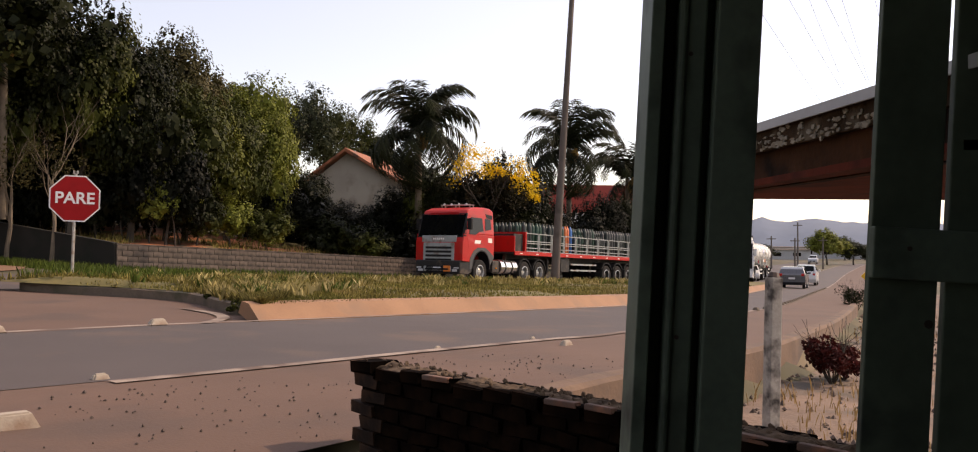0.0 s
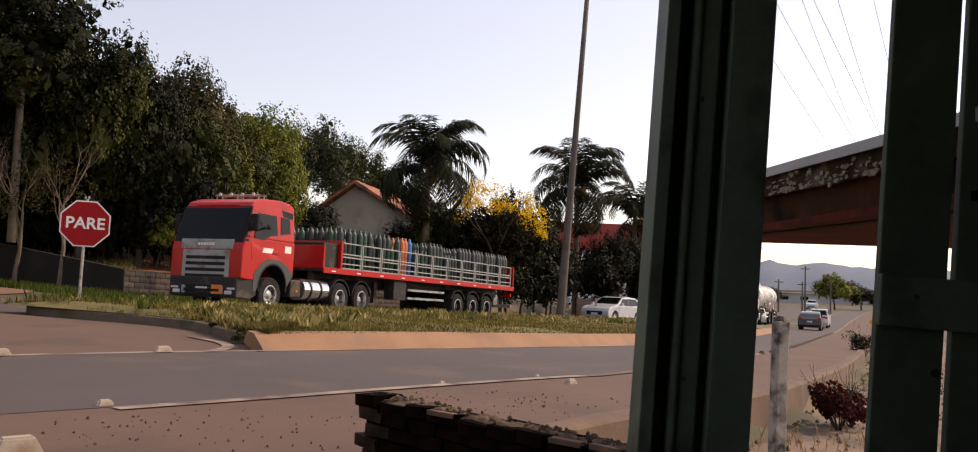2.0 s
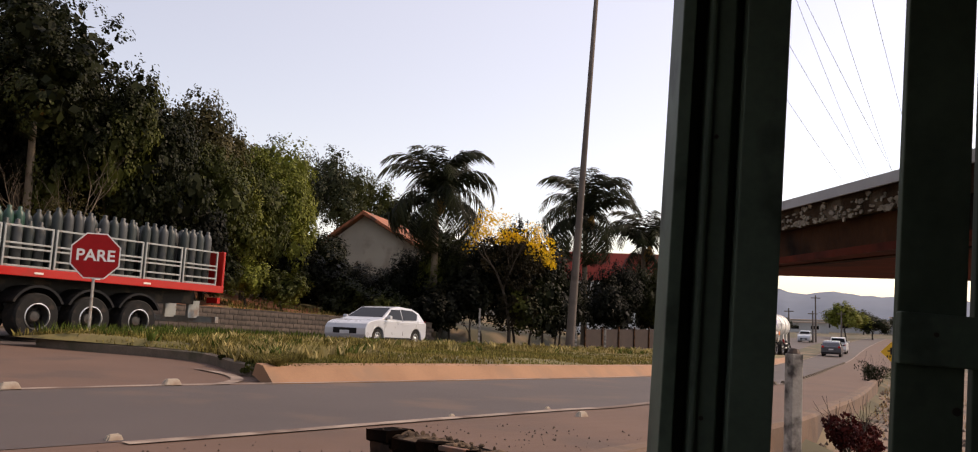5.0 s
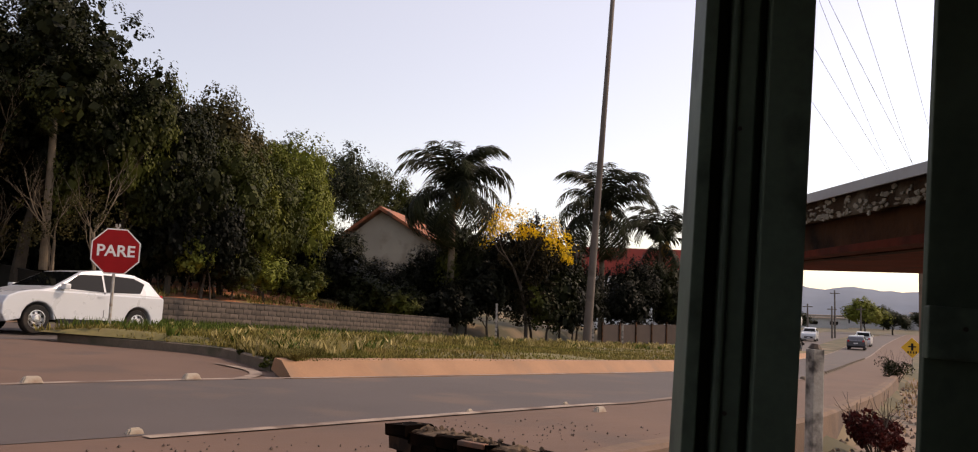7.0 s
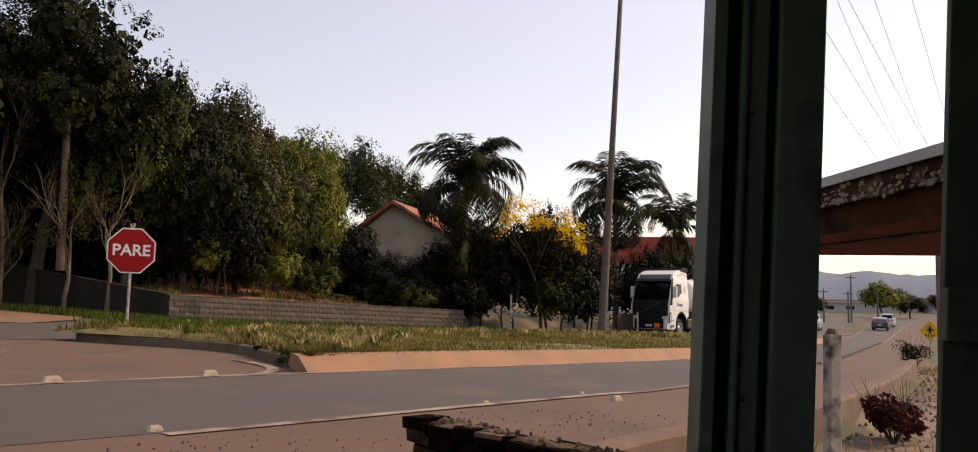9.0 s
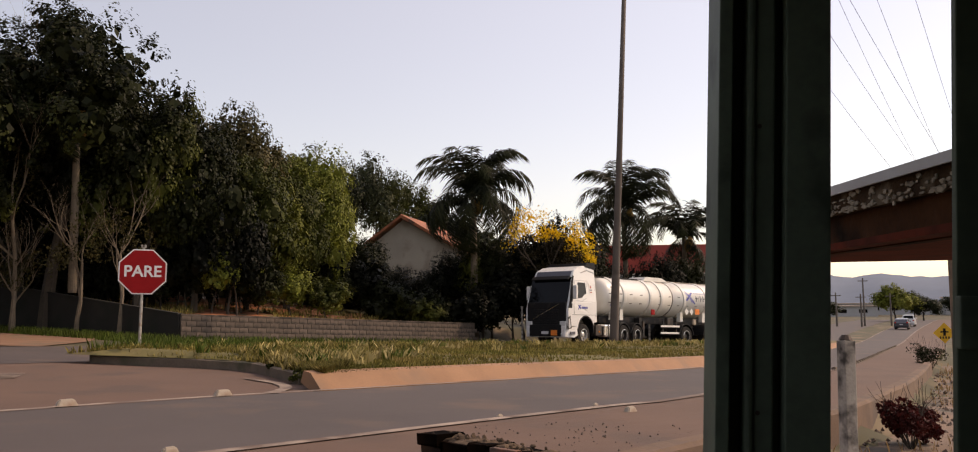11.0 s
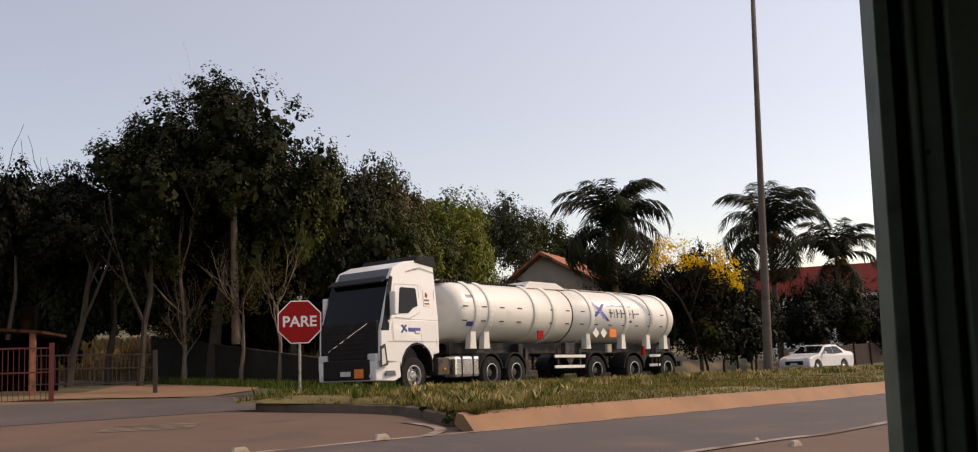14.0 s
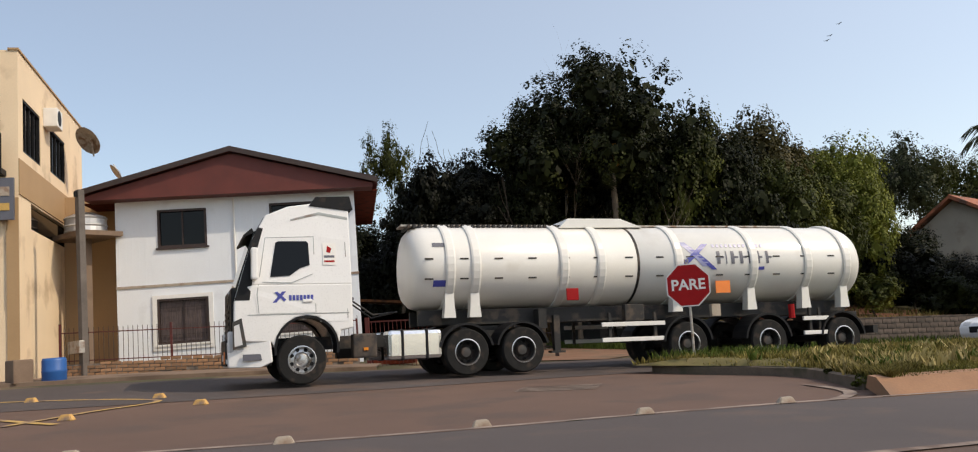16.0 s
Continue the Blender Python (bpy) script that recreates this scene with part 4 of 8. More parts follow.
        part("door_window", flank([(0.74, z0 + 0.06), (0.62, z1 - 0.03), (0.56, z1), (-0.02, z1), (-0.06, z1 - 0.05), (-0.08, z0 + 0.3), (0.12, z0 + 0.24), (0.34, z0 + 0.08)] if tall else [(0.96, z0 - 0.06), (0.78, z1), (-0.08, z1), (-0.13, z0 + 0.1), (0.2, z0 + 0.06), (0.5, z0 - 0.08)], half, s, 0.014), DARK_GLASS, door, "dark side window")
        part("door_handle", boxes((-0.12, 0.08, s * (w + 0.01) - 0.02, s * (w + 0.01) + 0.02, 1.72, 1.78), bevel=0.008), paint, door)
        if not tall:
            part("rear_window", flank([(-0.28, z0 + 0.14), (-0.3, z1), (-0.72, z1 - 0.02), (-0.75, z0 + 0.2)], half, s, 0.01), DARK_GLASS, top)
            part("decal", flank([(0.55, 1.72), (0.5, 1.86), (0.05, 1.86), (0.1, 1.72)], half, s, 0.012), SIGN_WHITE, top, "pale plain marks")
            part("decal", flank([(-0.5, 1.78), (-0.5, 1.98), (-0.8, 1.98), (-0.8, 1.78)], half, s, 0.01), SIGN_WHITE, top, "pale plain marks")
        else:
            part("side_panel", flank([(-0.28, 1.3), (-0.28, z1 + 0.1), (-0.85, z1 + 0.02), (-0.9, 1.3)], half, s, 0.007), paint, top)
            part("notice", flank([(-0.36, 2.5), (-0.36, 2.98), (-0.64, 2.98), (-0.64, 2.5)], half, s, 0.012), SIGN_WHITE, top, "white notice with small plain marks")
            part("notice_mark", flank([(-0.39, 2.66), (-0.39, 2.71), (-0.61, 2.71), (-0.61, 2.66)], half, s, 0.015), DECAL_GREY, top)
            part("notice_mark", flank([(-0.39, 2.56), (-0.39, 2.6), (-0.61, 2.6), (-0.61, 2.56)], half, s, 0.015), SIGN_RED, top)
            part("notice_mark", flank([(-0.44, 2.78), (-0.46, 2.92), (-0.55, 2.86), (-0.52, 2.76)], half, s, 0.015), SIGN_RED, top)
            part("decal", flank([(0.7, 1.72), (0.5, 1.95), (0.42, 1.95), (0.62, 1.72)], half, s, 0.014), DECAL_BLUE, top, "blue crossed stripes")
            part("decal", flank([(0.46, 1.74), (0.66, 1.93), (0.6, 1.95), (0.42, 1.78)], half, s, 0.016), DECAL_BLUE, top)
            for k in range(7):
                part("decal", flank([(0.36 - k * 0.075, 1.76), (0.36 - k * 0.075, 1.87), (0.31 - k * 0.075, 1.87), (0.31 - k * 0.075, 1.76)], half, s, 0.012), DECAL_BLUE, top)
        arm = part("mirror", boxes((1.0, 1.14, s * 1.36 - 0.11, s * 1.36 + 0.11, z0 + (0.0 if tall else 0.12), z0 + (0.66 if tall else 0.6)), bevel=0.04), paint if tall else PLASTIC, top)
        for zz in (z0 + 0.16, z0 + 0.55):
            part("mirror_arm", rods(((1.02, s * 1.15, zz), (1.06, s * 1.3, zz), 0.03)), PLASTIC, arm)
        if tall:
            part("corner_pillar", flank([(1.46, 1.78), (1.36, 2.12), (1.1, 3.04), (0.97, 3.32), (0.87, 3.3), (0.98, 2.9), (1.1, 2.2), (1.16, 1.78)], half, s, 0.004), PLASTIC, top, "black corner pillar")
            part("corner_light", flank([(1.49, 0.78), (1.5, 1.34), (1.32, 1.42), (1.22, 0.84)], half, s, 0.012), DARK_RIM, top, "tall corner headlight")
            part("corner_lens", flank([(1.46, 0.84), (1.47, 1.26), (1.37, 1.3), (1.3, 0.88)], half, s, 0.018), LAMP_GLASS, top, "clear lens")
            part("lower_lamp", flank([(1.3, 0.55), (1.3, 0.68), (0.95, 0.68), (0.92, 0.55)], half, s, 0.014), DECAL_GREY, top)
            for line in ([(0.98, 1.5), (1.02, 1.9), (0.84, 3.1), (0.825, 3.1), (1.0, 1.9), (0.965, 1.5)], [(-0.185, 1.5), (-0.165, 3.12), (-0.18, 3.12), (-0.2, 1.5)], [(0.84, 3.1), (-0.18, 3.125), (-0.18, 3.11), (0.84, 3.085)], [(-0.86, 1.35), (-0.84, 3.0), (-0.855, 3.0), (-0.875, 1.35)], [(0.9, 2.16), (0.3, 2.14), (-0.14, 2.32), (-0.14, 2.305), (0.3, 2.125), (0.9, 2.145)]):
                part("panel_gap", flank(line, half, s, 0.0105, 0.004), FRAME_GREY, top)
            part("roof_shoulder", flank([(0.3, 3.5), (-0.3, 3.66), (-0.92, 3.55), (-0.92, 3.5), (-0.3, 3.6), (0.3, 3.46)], half, s, 0.006), FRAME_GREY, top)
            part("panel_line", flank([(1.2, 1.47), (1.2, 1.485), (-0.9, 1.485), (-0.9, 1.47)], half, s, 0.009), FRAME_GREY, top)
        part("wheel_arch", fender(0, 0.625, s * 0.75, s * (w + 0.018), 0.77, (-12, 192)), PLASTIC, top, "dark wheel arch")
        part("step", boxes((0.72, 1.2, s * (w - 0.2) - 0.1, s * (w - 0.2) + 0.1, 0.42, 0.52), bevel=0.02), PLASTIC, top)
        part("side_fairing", boxes((-1.5, -0.98, s * 1.02 - 0.16, s * 1.02 + 0.16, 0.5, 1.02), bevel=0.04), CHASSIS, top)
        if tall:
            part("fuel_tank", boxes((-2.95, -1.72, s * 0.98 - 0.24, s * 0.98 + 0.24, 0.42, 1.06), bevel=0.09), CHROME, top, "bright aluminium fuel tank")
        else:
            bm = bmesh.new()
            rod(bm, (-1.65, s * 0.9, 0.75), (-3.0, s * 0.9, 0.75), 0.33, n=24)
            part("fuel_tank", bm, CHROME, top, "bright round fuel tank")
        for x in (-2.05, -2.6):
            part("tank_strap", boxes((x - 0.04, x + 0.04, s * 0.98 - 0.27, s * 0.98 + 0.255, 0.4, 1.08), bevel=0.04), PLASTIC, top) if tall else part("tank_strap", rods(((x, s * 0.9, 0.75), (x + 0.08, s * 0.9, 0.75), 0.345), n=24), PLASTIC, top)
        for x in (-base, -base - 1.35):
            part("mudguard", fender(x, 0.6, s * 0.62, s * 1.24, 0.52, (12, 168)), PLASTIC, top, "dark mudguard")
        part("marker_light", boxes((-1.3, -1.2, s * 1.19 - 0.01, s * 1.19 + 0.02, 0.66, 0.72)), AMBER, top)
        wheel(top, 0.1 if tall else 0, s * 1.04, 0.52, 0.3, RIM, turning, s)
        for x in (-base, -base - 1.35):
            wheel(top, x, s * 1.0, 0.52, 0.5, DARK_RIM if tall else RIM, turning, s)
    part("chassis", boxes((-base - 2.1, 0.8, -0.45, -0.35, 0.72, 1.0), (-base - 2.1, 0.8, 0.35, 0.45, 0.72, 1.0), (-base - 2.1, -base - 2.0, -0.5, 0.5, 0.7, 1.0), (-2.0, -1.9, -0.4, 0.4, 0.75, 0.98)), CHASSIS, top, "dark ladder frame")
    [part("axle", rods(((x, -0.95, 0.52), (x, 0.95, 0.52), 0.09)), CHASSIS, top) for x in (0, -base, -base - 1.35)]
    part("coupling_plate", boxes((-base - 1.2, -base - 0.1, -0.45, 0.45, 1.0, 1.12), bevel=0.03), CHASSIS, top)
    part("air_lines", rods(((-1.0, 0.2, 1.9), (-1.6, 0.3, 1.45), 0.02), ((-1.6, 0.3, 1.45), (-2.2, 0.2, 1.5), 0.02), ((-1.0, -0.2, 1.9), (-1.7, -0.3, 1.4), 0.02), ((-1.7, -0.3, 1.4), (-2.2, -0.2, 1.5), 0.02)), CHASSIS, top, "coiled air lines")
    part("number_plate", boxes((gx + 0.1, gx + 0.11, -0.2, 0.2, 0.56, 0.69)), PLATE_WHITE, top)
    part("hazard_plate", boxes((gx + 0.1, gx + 0.112, 0.35, 0.7, 0.5, 0.75)), ORANGE_PLATE, top, "orange hazard plate")
    return top


def tank_trailer(turning):
    """Origin on the ground under the kingpin, ahead is +x."""
    top = thing("tank_trailer", pose(0, 0, 0), "long cream-white cylindrical tank trailer with ribs and three axles", "tanker trailer")
    zc, ry, rz = 2.5, 1.2, 1.0

    def tube(rows, n=40, grow=0.0):
        bm = bmesh.new()
        rings = []
        for x, k in rows:
            rings.append([bm.verts.new((x, (ry + grow) * k * math.cos(2 * math.pi * j / n), zc + (rz + grow) * k * math.sin(2 * math.pi * j / n))) for j in range(n)])
        for p, q in zip(rings, rings[1:]):
            for j in range(n):
                bm.faces.new((p[j], p[(j + 1) % n], q[(j + 1) % n], q[j]))
        bm.faces.new(rings[0])
        bm.faces.new(rings[-1])
        bmesh.ops.recalc_face_normals(bm, faces=bm.faces)
        return bm

    part("tank", tube([(1.84, 0.5), (1.8, 0.8), (1.68, 0.93), (1.52, 0.985), (1.4, 1), (-3.68, 1), (-3.7, 0.985), (-3.74, 0.985), (-3.76, 1), (-9.85, 1), (-10.0, 0.98), (-10.13, 0.92), (-10.21, 0.8), (-10.25, 0.5)]), TANK_PAINT, top, "smooth cream-white tank shell", smooth=True)
    for x in (0.95, 0.35, -1.8, -2.75, -4.8, -6.9, -8.5, -9.68):
        ring = part("rib", tube([(x - 0.11, 0.985), (x - 0.07, 1.0), (x + 0.07, 1.0), (x + 0.11, 0.985)], 40, 0.055), TANK_PAINT, top, "raised rib")
        for s in (-1, 1):
            if x not in (-1.8, -2.75):
                part("leg_plate", prism([(x - 0.14, 1.3), (x + 0.14, 1.3), (x + 0.11, 1.6), (x + 0.1, 1.95), (x - 0.1, 1.95), (x - 0.11, 1.6)], s * 0.74, s * 0.98, "Y"), TANK_PAINT, ring)
    part("seam", tube([(-3.75, 1.0), (-3.69, 1.0)], 40, 0.006), CHASSIS, top, "dark seam between two compartments")
    part("manhole_box", hull([(-1.95, 3.42), (-2.2, 3.66), (-3.6, 3.66), (-4.2, 3.44)], lambda x, z: 0.55, 0, 0.02), TANK_PAINT, top, "raised manhole box")
    part("walkway", boxes((-8.4, 1.9, -0.3, 0.3, 3.49, 3.53)), STEEL, top)
    bm = bmesh.new()
    for k in range(30):
        box(bm, 1.7 - k * 0.13, 1.76 - k * 0.13, -0.42, 0.42, 3.44, 3.52)
    o = part("walkway_teeth", bm, CHASSIS, top, "row of small walkway rungs")
    o["kind"] = "stuff"
    part("frame", boxes((-10.0, 1.6, -0.55, -0.4, 1.15, 1.5), (-10.0, 1.6, 0.4, 0.55, 1.15, 1.5), (-1.4, -1.2, -0.9, 0.9, 1.0, 1.45)), CHASSIS, top, "dark chassis beams")
    for s in (-1, 1):
        for z in (2.17, 2.62):
            for k in range(14):
                x = 1.45 - k * 0.82
                yy = ry * math.sqrt(1 - ((z - zc) / rz) ** 2)
                part("reflector", boxes((x - 0.1, x + 0.1, s * (yy + 0.002) - 0.008, s * (yy + 0.002) + 0.008, z - 0.018, z + 0.018)), CHASSIS, top)

        def decal(name, pts, material, label=""):
            yy = lambda z: s * (ry * math.sqrt(max(0, 1 - ((z - zc) / rz) ** 2)) + 0.009)
            n = 7
            verts, faces = [], []
            for i in range(n + 1):
                for k in range(n + 1):
                    u, v = i / n, k / n
                    x, z = [(1 - u) * (1 - v) * pts[0][c] + u * (1 - v) * pts[1][c] + u * v * pts[2][c] + (1 - u) * v * pts[3][c] for c in (0, 1)]
                    verts.append((x, yy(z), z))
            for i in range(n):
                for k in range(n):
                    a = i * (n + 1) + k
                    faces.append((a, a + 1, a + n + 2, a + n + 1))
            raw(name, verts, faces, material, top, label)
        decal("decal", [(-4.85, 3.0), (-5.05, 3.0), (-5.7, 2.38), (-5.45, 2.38)], DECAL_LILAC, "lilac slanted stripe")
        decal("decal", [(-5.5, 2.95), (-5.68, 2.95), (-5.05, 2.45), (-4.85, 2.45)], DECAL_BLUE, "blue slanted stripe")
        decal("decal", [(-5.05, 2.86), (-5.2, 2.86), (-5.85, 2.3), (-5.7, 2.3)], DECAL_BLUE, "blue slanted stripe")
        for k, wd in enumerate((0.2, 0.07, 0.2, 0.2, 0.17, 0.15, 0.17)):
            x = -5.86 - k * 0.25 + (0.1 if k > 1 else 0)
            decal("decal", [(x, 2.44), (x, 2.76), (x - wd * 0.45, 2.76), (x - wd * 0.45, 2.44)], DECAL_GREY, "dark plain bars of a company mark")
            if wd > 0.1:
                decal("decal", [(x - wd * 0.45, 2.58), (x - wd * 0.45, 2.63), (x - wd, 2.63), (x - wd, 2.58)], DECAL_GREY)
        for k in range(12):
            x = -5.78 - k * 0.125
            decal("decal", [(x, 2.86), (x, 2.94), (x - 0.07, 2.94), (x - 0.07, 2.86)], DECAL_LILAC)
        decal("decal", [(-6.9, 2.28), (-6.9, 2.36), (-7.2, 2.36), (-7.2, 2.28)], DECAL_BLUE, "small blue plain mark")
        decal("decal", [(1.35, 2.9), (1.35, 3.0), (0.95, 3.0), (0.95, 2.9)], DECAL_GREY, "small dark plain mark")
        decal("decal", [(1.35, 2.0), (1.35, 2.14), (1.0, 2.14), (1.0, 2.0)], DECAL_BLUE, "small blue plain mark")
        part("hazard_plate", boxes((-6.15, -5.75, s * 1.22 - 0.01, s * 1.22 + 0.01, 1.72, 2.02)), ORANGE_PLATE, top, "orange hazard plate with plain bars")
        for x in (-4.95, -5.4):
            part("hazard_diamond", boxes((-0.13, 0.13, -0.01, 0.01, -0.13, 0.13)), SIGN_WHITE, top, "white hazard diamond", pose(x, s * 1.22, 1.86, 0, 45, 0))
        part("red_plate", boxes((-2.1, -1.8, s * 1.22 - 0.02, s * 1.22 + 0.02, 1.62, 1.9), bevel=0.015), SIGN_RED, top, "red equipment cover")
        for x0, x1 in ((-4.3, -2.65), (-8.95, -8.2)):
            for z in (0.62, 0.98):
                part("side_guard", boxes((x0, x1, s * 1.2 - 0.03, s * 1.2 + 0.03, z, z + 0.1), bevel=0.01), SIGN_WHITE, top, "white side guard rail")
            for xx in (x0 + 0.2, x1 - 0.27):
                part("guard_post", boxes((xx, xx + 0.07, s * 1.15 - 0.03, s * 1.15 + 0.03, 0.6, 1.3)), CHASSIS, top)
        part("valve_box", boxes((-3.8, -3.3, s * 1.05 - 0.1, s * 1.05 + 0.1, 1.1, 1.5), bevel=0.02), CHASSIS, top, "dark valve box")
        part("landing_leg", boxes((-1.75, -1.6, s * 0.75 - 0.07, s * 0.75 + 0.07, 0.45, 1.3), (-1.85, -1.5, s * 0.75 - 0.12, s * 0.75 + 0.12, 0.42, 0.47)), CHASSIS, top)
        part("fire_extinguisher", rods(((-7.95, s * 1.1, 1.05), (-7.95, s * 1.1, 1.4), 0.08)), SIGN_RED, top, "small red extinguisher")
        part("meter_box", boxes((-5.85, -5.6, s * 1.15 - 0.06, s * 1.15 + 0.06, 1.15, 1.45), bevel=0.015), STUD, top)
        for x in (-4.9, -7.15, -9.35):
            part("mudguard", fender(x, 0.62, s * 0.6, s * 1.25, 0.53, (5, 175)), PLASTIC, top, "dark mudguard")
            wheel(top, x, s * 1.0, 0.52, 0.5, DARK_RIM, turning, s)
    [part("axle", rods(((x, -0.95, 0.52), (x, 0.95, 0.52), 0.09)), CHASSIS, top) for x in (-4.9, -7.15, -9.35)]
    part("rear_bumper", boxes((-10.45, -10.3, -1.2, 1.2, 0.6, 0.8), (-10.4, -9.8, -0.5, -0.4, 0.75, 1.2), (-10.4, -9.8, 0.4, 0.5, 0.75, 1.2)), CHASSIS, top)
    return top


CYL = [mat("green_cylinder_paint", (0.008, 0.04, 0.024), 0.45, spread=0.2, scale=5, bump=0.05, per_object=0.3), mat("dark_cylinder_paint", (0.014, 0.022, 0.019), 0.5, spread=0.2, scale=5, bump=0.05, per_object=0.3),
       mat("grey_cylinder_paint", (0.04, 0.044, 0.043), 0.5, spread=0.2, scale=5, bump=0.05, per_object=0.3), mat("orange_cylinder_paint", (0.5, 0.12, 0.03), 0.5, bump=0.05), mat("blue_cylinder_paint", (0.02, 0.12, 0.35), 0.5, bump=0.05)]


def flatbed_trailer(turning):
    top = thing("flatbed_trailer", pose(0, 0, 0), "red flatbed trailer loaded with racks of green and grey gas cylinders", "flatbed trailer")
    part("deck", boxes((-12.15, 1.5, -1.25, 1.25, 1.38, 1.46), bevel=0.01), CHASSIS, top)
    for s in (-1, 1):
        part("side_rail", boxes((-12.15, 1.5, s * 1.27 - 0.03, s * 1.27 + 0.03, 1.32, 1.5), bevel=0.01), RED_PAINT, top, "red side rail")
        for k in range(9):
            part("reflector", boxes((0.9 - k * 1.35, 1.1 - k * 1.35, s * 1.303 - 0.005, s * 1.303 + 0.005, 1.38, 1.42)), SIGN_WHITE, top)
    part("headboard", boxes((1.44, 1.52, -1.27, 1.27, 1.46, 2.2), bevel=0.02), RED_PAINT, top, "red steel headboard")
    part("load_box", boxes((0.66, 1.4, -1.15, 1.15, 1.46, 2.3), bevel=0.02), CHASSIS, top, "dark steel box behind the headboard")
    part("stanchion", boxes((0.54, 0.64, -1.28, 1.28, 1.46, 2.42), bevel=0.015), RED_PAINT, top, "red steel bulkhead before the racks")
    part("tailboard", boxes((-12.17, -12.1, -1.27, 1.27, 1.46, 2.4), bevel=0.02), RED_PAINT, top, "red tailboard")
    part("frame", boxes((-11.85, 1.2, -0.55, -0.4, 1.0, 1.38), (-11.85, 1.2, 0.4, 0.55, 1.0, 1.38)), CHASSIS, top)
    shapes = {}
    for kind, h in (("tall", 1.42), ("short", 1.05)):
        bm = lathe([(0.1, 0.0), (0.112, 0.03), (0.112, h - 0.22), (0.1, h - 0.14), (0.06, h - 0.08), (0.045, h - 0.06), (0.05, h), (0.02, h + 0.015)], 12)
        me = bpy.data.meshes.new("gas_cylinder")
        bm.to_mesh(me)
        bm.free()
        me.polygons.foreach_set("use_smooth", [True] * len(me.polygons))
        shapes[kind] = me
    rng = random.Random(3)
    per = {}
    for c in range(5):
        for kind, me in shapes.items():
            q = me.copy()
            q.materials.append(CYL[c])
            per[c, kind] = q
    rack_post = part("rack_post", boxes((-0.02, 0.02, -0.02, 0.02, 0, 0.92), bevel=0.004), FRAME_GREY, top, "grey steel rack post", pose(-12.07, -1.2, 1.46))
    rack_rail = part("rack_rail", boxes((-0.52, 0.52, -0.018, 0.018, -0.02, 0.02), bevel=0.004), FRAME_GREY, top, "grey steel rack rail", pose(0.005, -1.2, 2.36))
    for sec in range(11):
        x0 = 0.52 - sec * 1.14
        # a rack's gate on each side
        for s in (-1, 1):
            y = s * 1.2
            for x in (x0 - 1.06, x0 - 0.02):
                again(rack_post, top, pose(x, y, 1.46))
            for z in (0.05, 0.2, 0.42, 0.52, 0.88):
                again(rack_rail, top, pose(x0 - 0.54, y, 1.48 + z))
        for i in range(4):
            for j in range(6):
                row = 5 - j
                col = {3: (0, 3, 3, 4)[i]}.get(sec, rng.choice((0, 0, 0, 1)) if sec in (0, 1, 2) or (sec == 4 and row < 1) else rng.choice((1, 1, 2, 2) if sec > 6 else (0, 1, 1, 2)))
                if sec == 3 and row > 1:
                    col = rng.choice((0, 1, 2))
                kind = "short" if (sec in (4, 6) and row < 2) or rng.random() < 0.12 else "tall"
                if rng.random() < 0.06 and row > 0:
                    continue
                o = new("gas_cylinder", per[col, kind])
                o.parent = top
                o.matrix_basis = pose(x0 - 0.15 - i * 0.25 + rng.uniform(-0.01, 0.01), -1.04 + j * 0.4 + rng.uniform(-0.02, 0.02), 1.46, 0, rng.uniform(-1, 1), 0)
    for s in (-1, 1):
        for x in (-7.2, -8.45, -9.7):
            part("mudguard", fender(x, 0.58, s * 0.6, s * 1.25, 0.53, (25, 155)), PLASTIC, top)
            wheel(top, x, s * 1.0, 0.5, 0.5, DARK_RIM, turning, s)
        part("tool_box", boxes((-3.4, -2.6, s * 1.0 - 0.22, s * 1.0 + 0.22, 0.6, 1.28), bevel=0.03), CHASSIS, top, "dark steel tool box")
        for z in (0.65, 0.95):
            part("side_guard", boxes((-6.2, -3.6, s * 1.15 - 0.03, s * 1.15 + 0.03, z, z + 0.08)), FRAME_GREY, top)
        part("landing_leg", boxes((-2.1, -1.95, s * 0.75 - 0.07, s * 0.75 + 0.07, 0.45, 1.2)), CHASSIS, top)
        part("tail_light", boxes((-12.2, -12.1, s * 0.95 - 0.2, s * 0.95 + 0.2, 1.05, 1.2)), TAIL_RED, top)
    [part("axle", rods(((x, -0.95, 0.5), (x, 0.95, 0.5), 0.09)), CHASSIS, top) for x in (-7.2, -8.45, -9.7)]
    part("rear_bumper", boxes((-12.15, -12.05, -1.2, 1.2, 0.55, 0.7), (-12.1, -11.75, -0.5, -0.4, 0.65, 1.1), (-12.1, -11.75, 0.4, 0.5, 0.65, 1.1)), FRAME_GREY, top)
    part("hazard_plate", boxes((-11.7, -11.3, -1.3, -1.28, 0.95, 1.2)), ORANGE_PLATE, top)
    return top


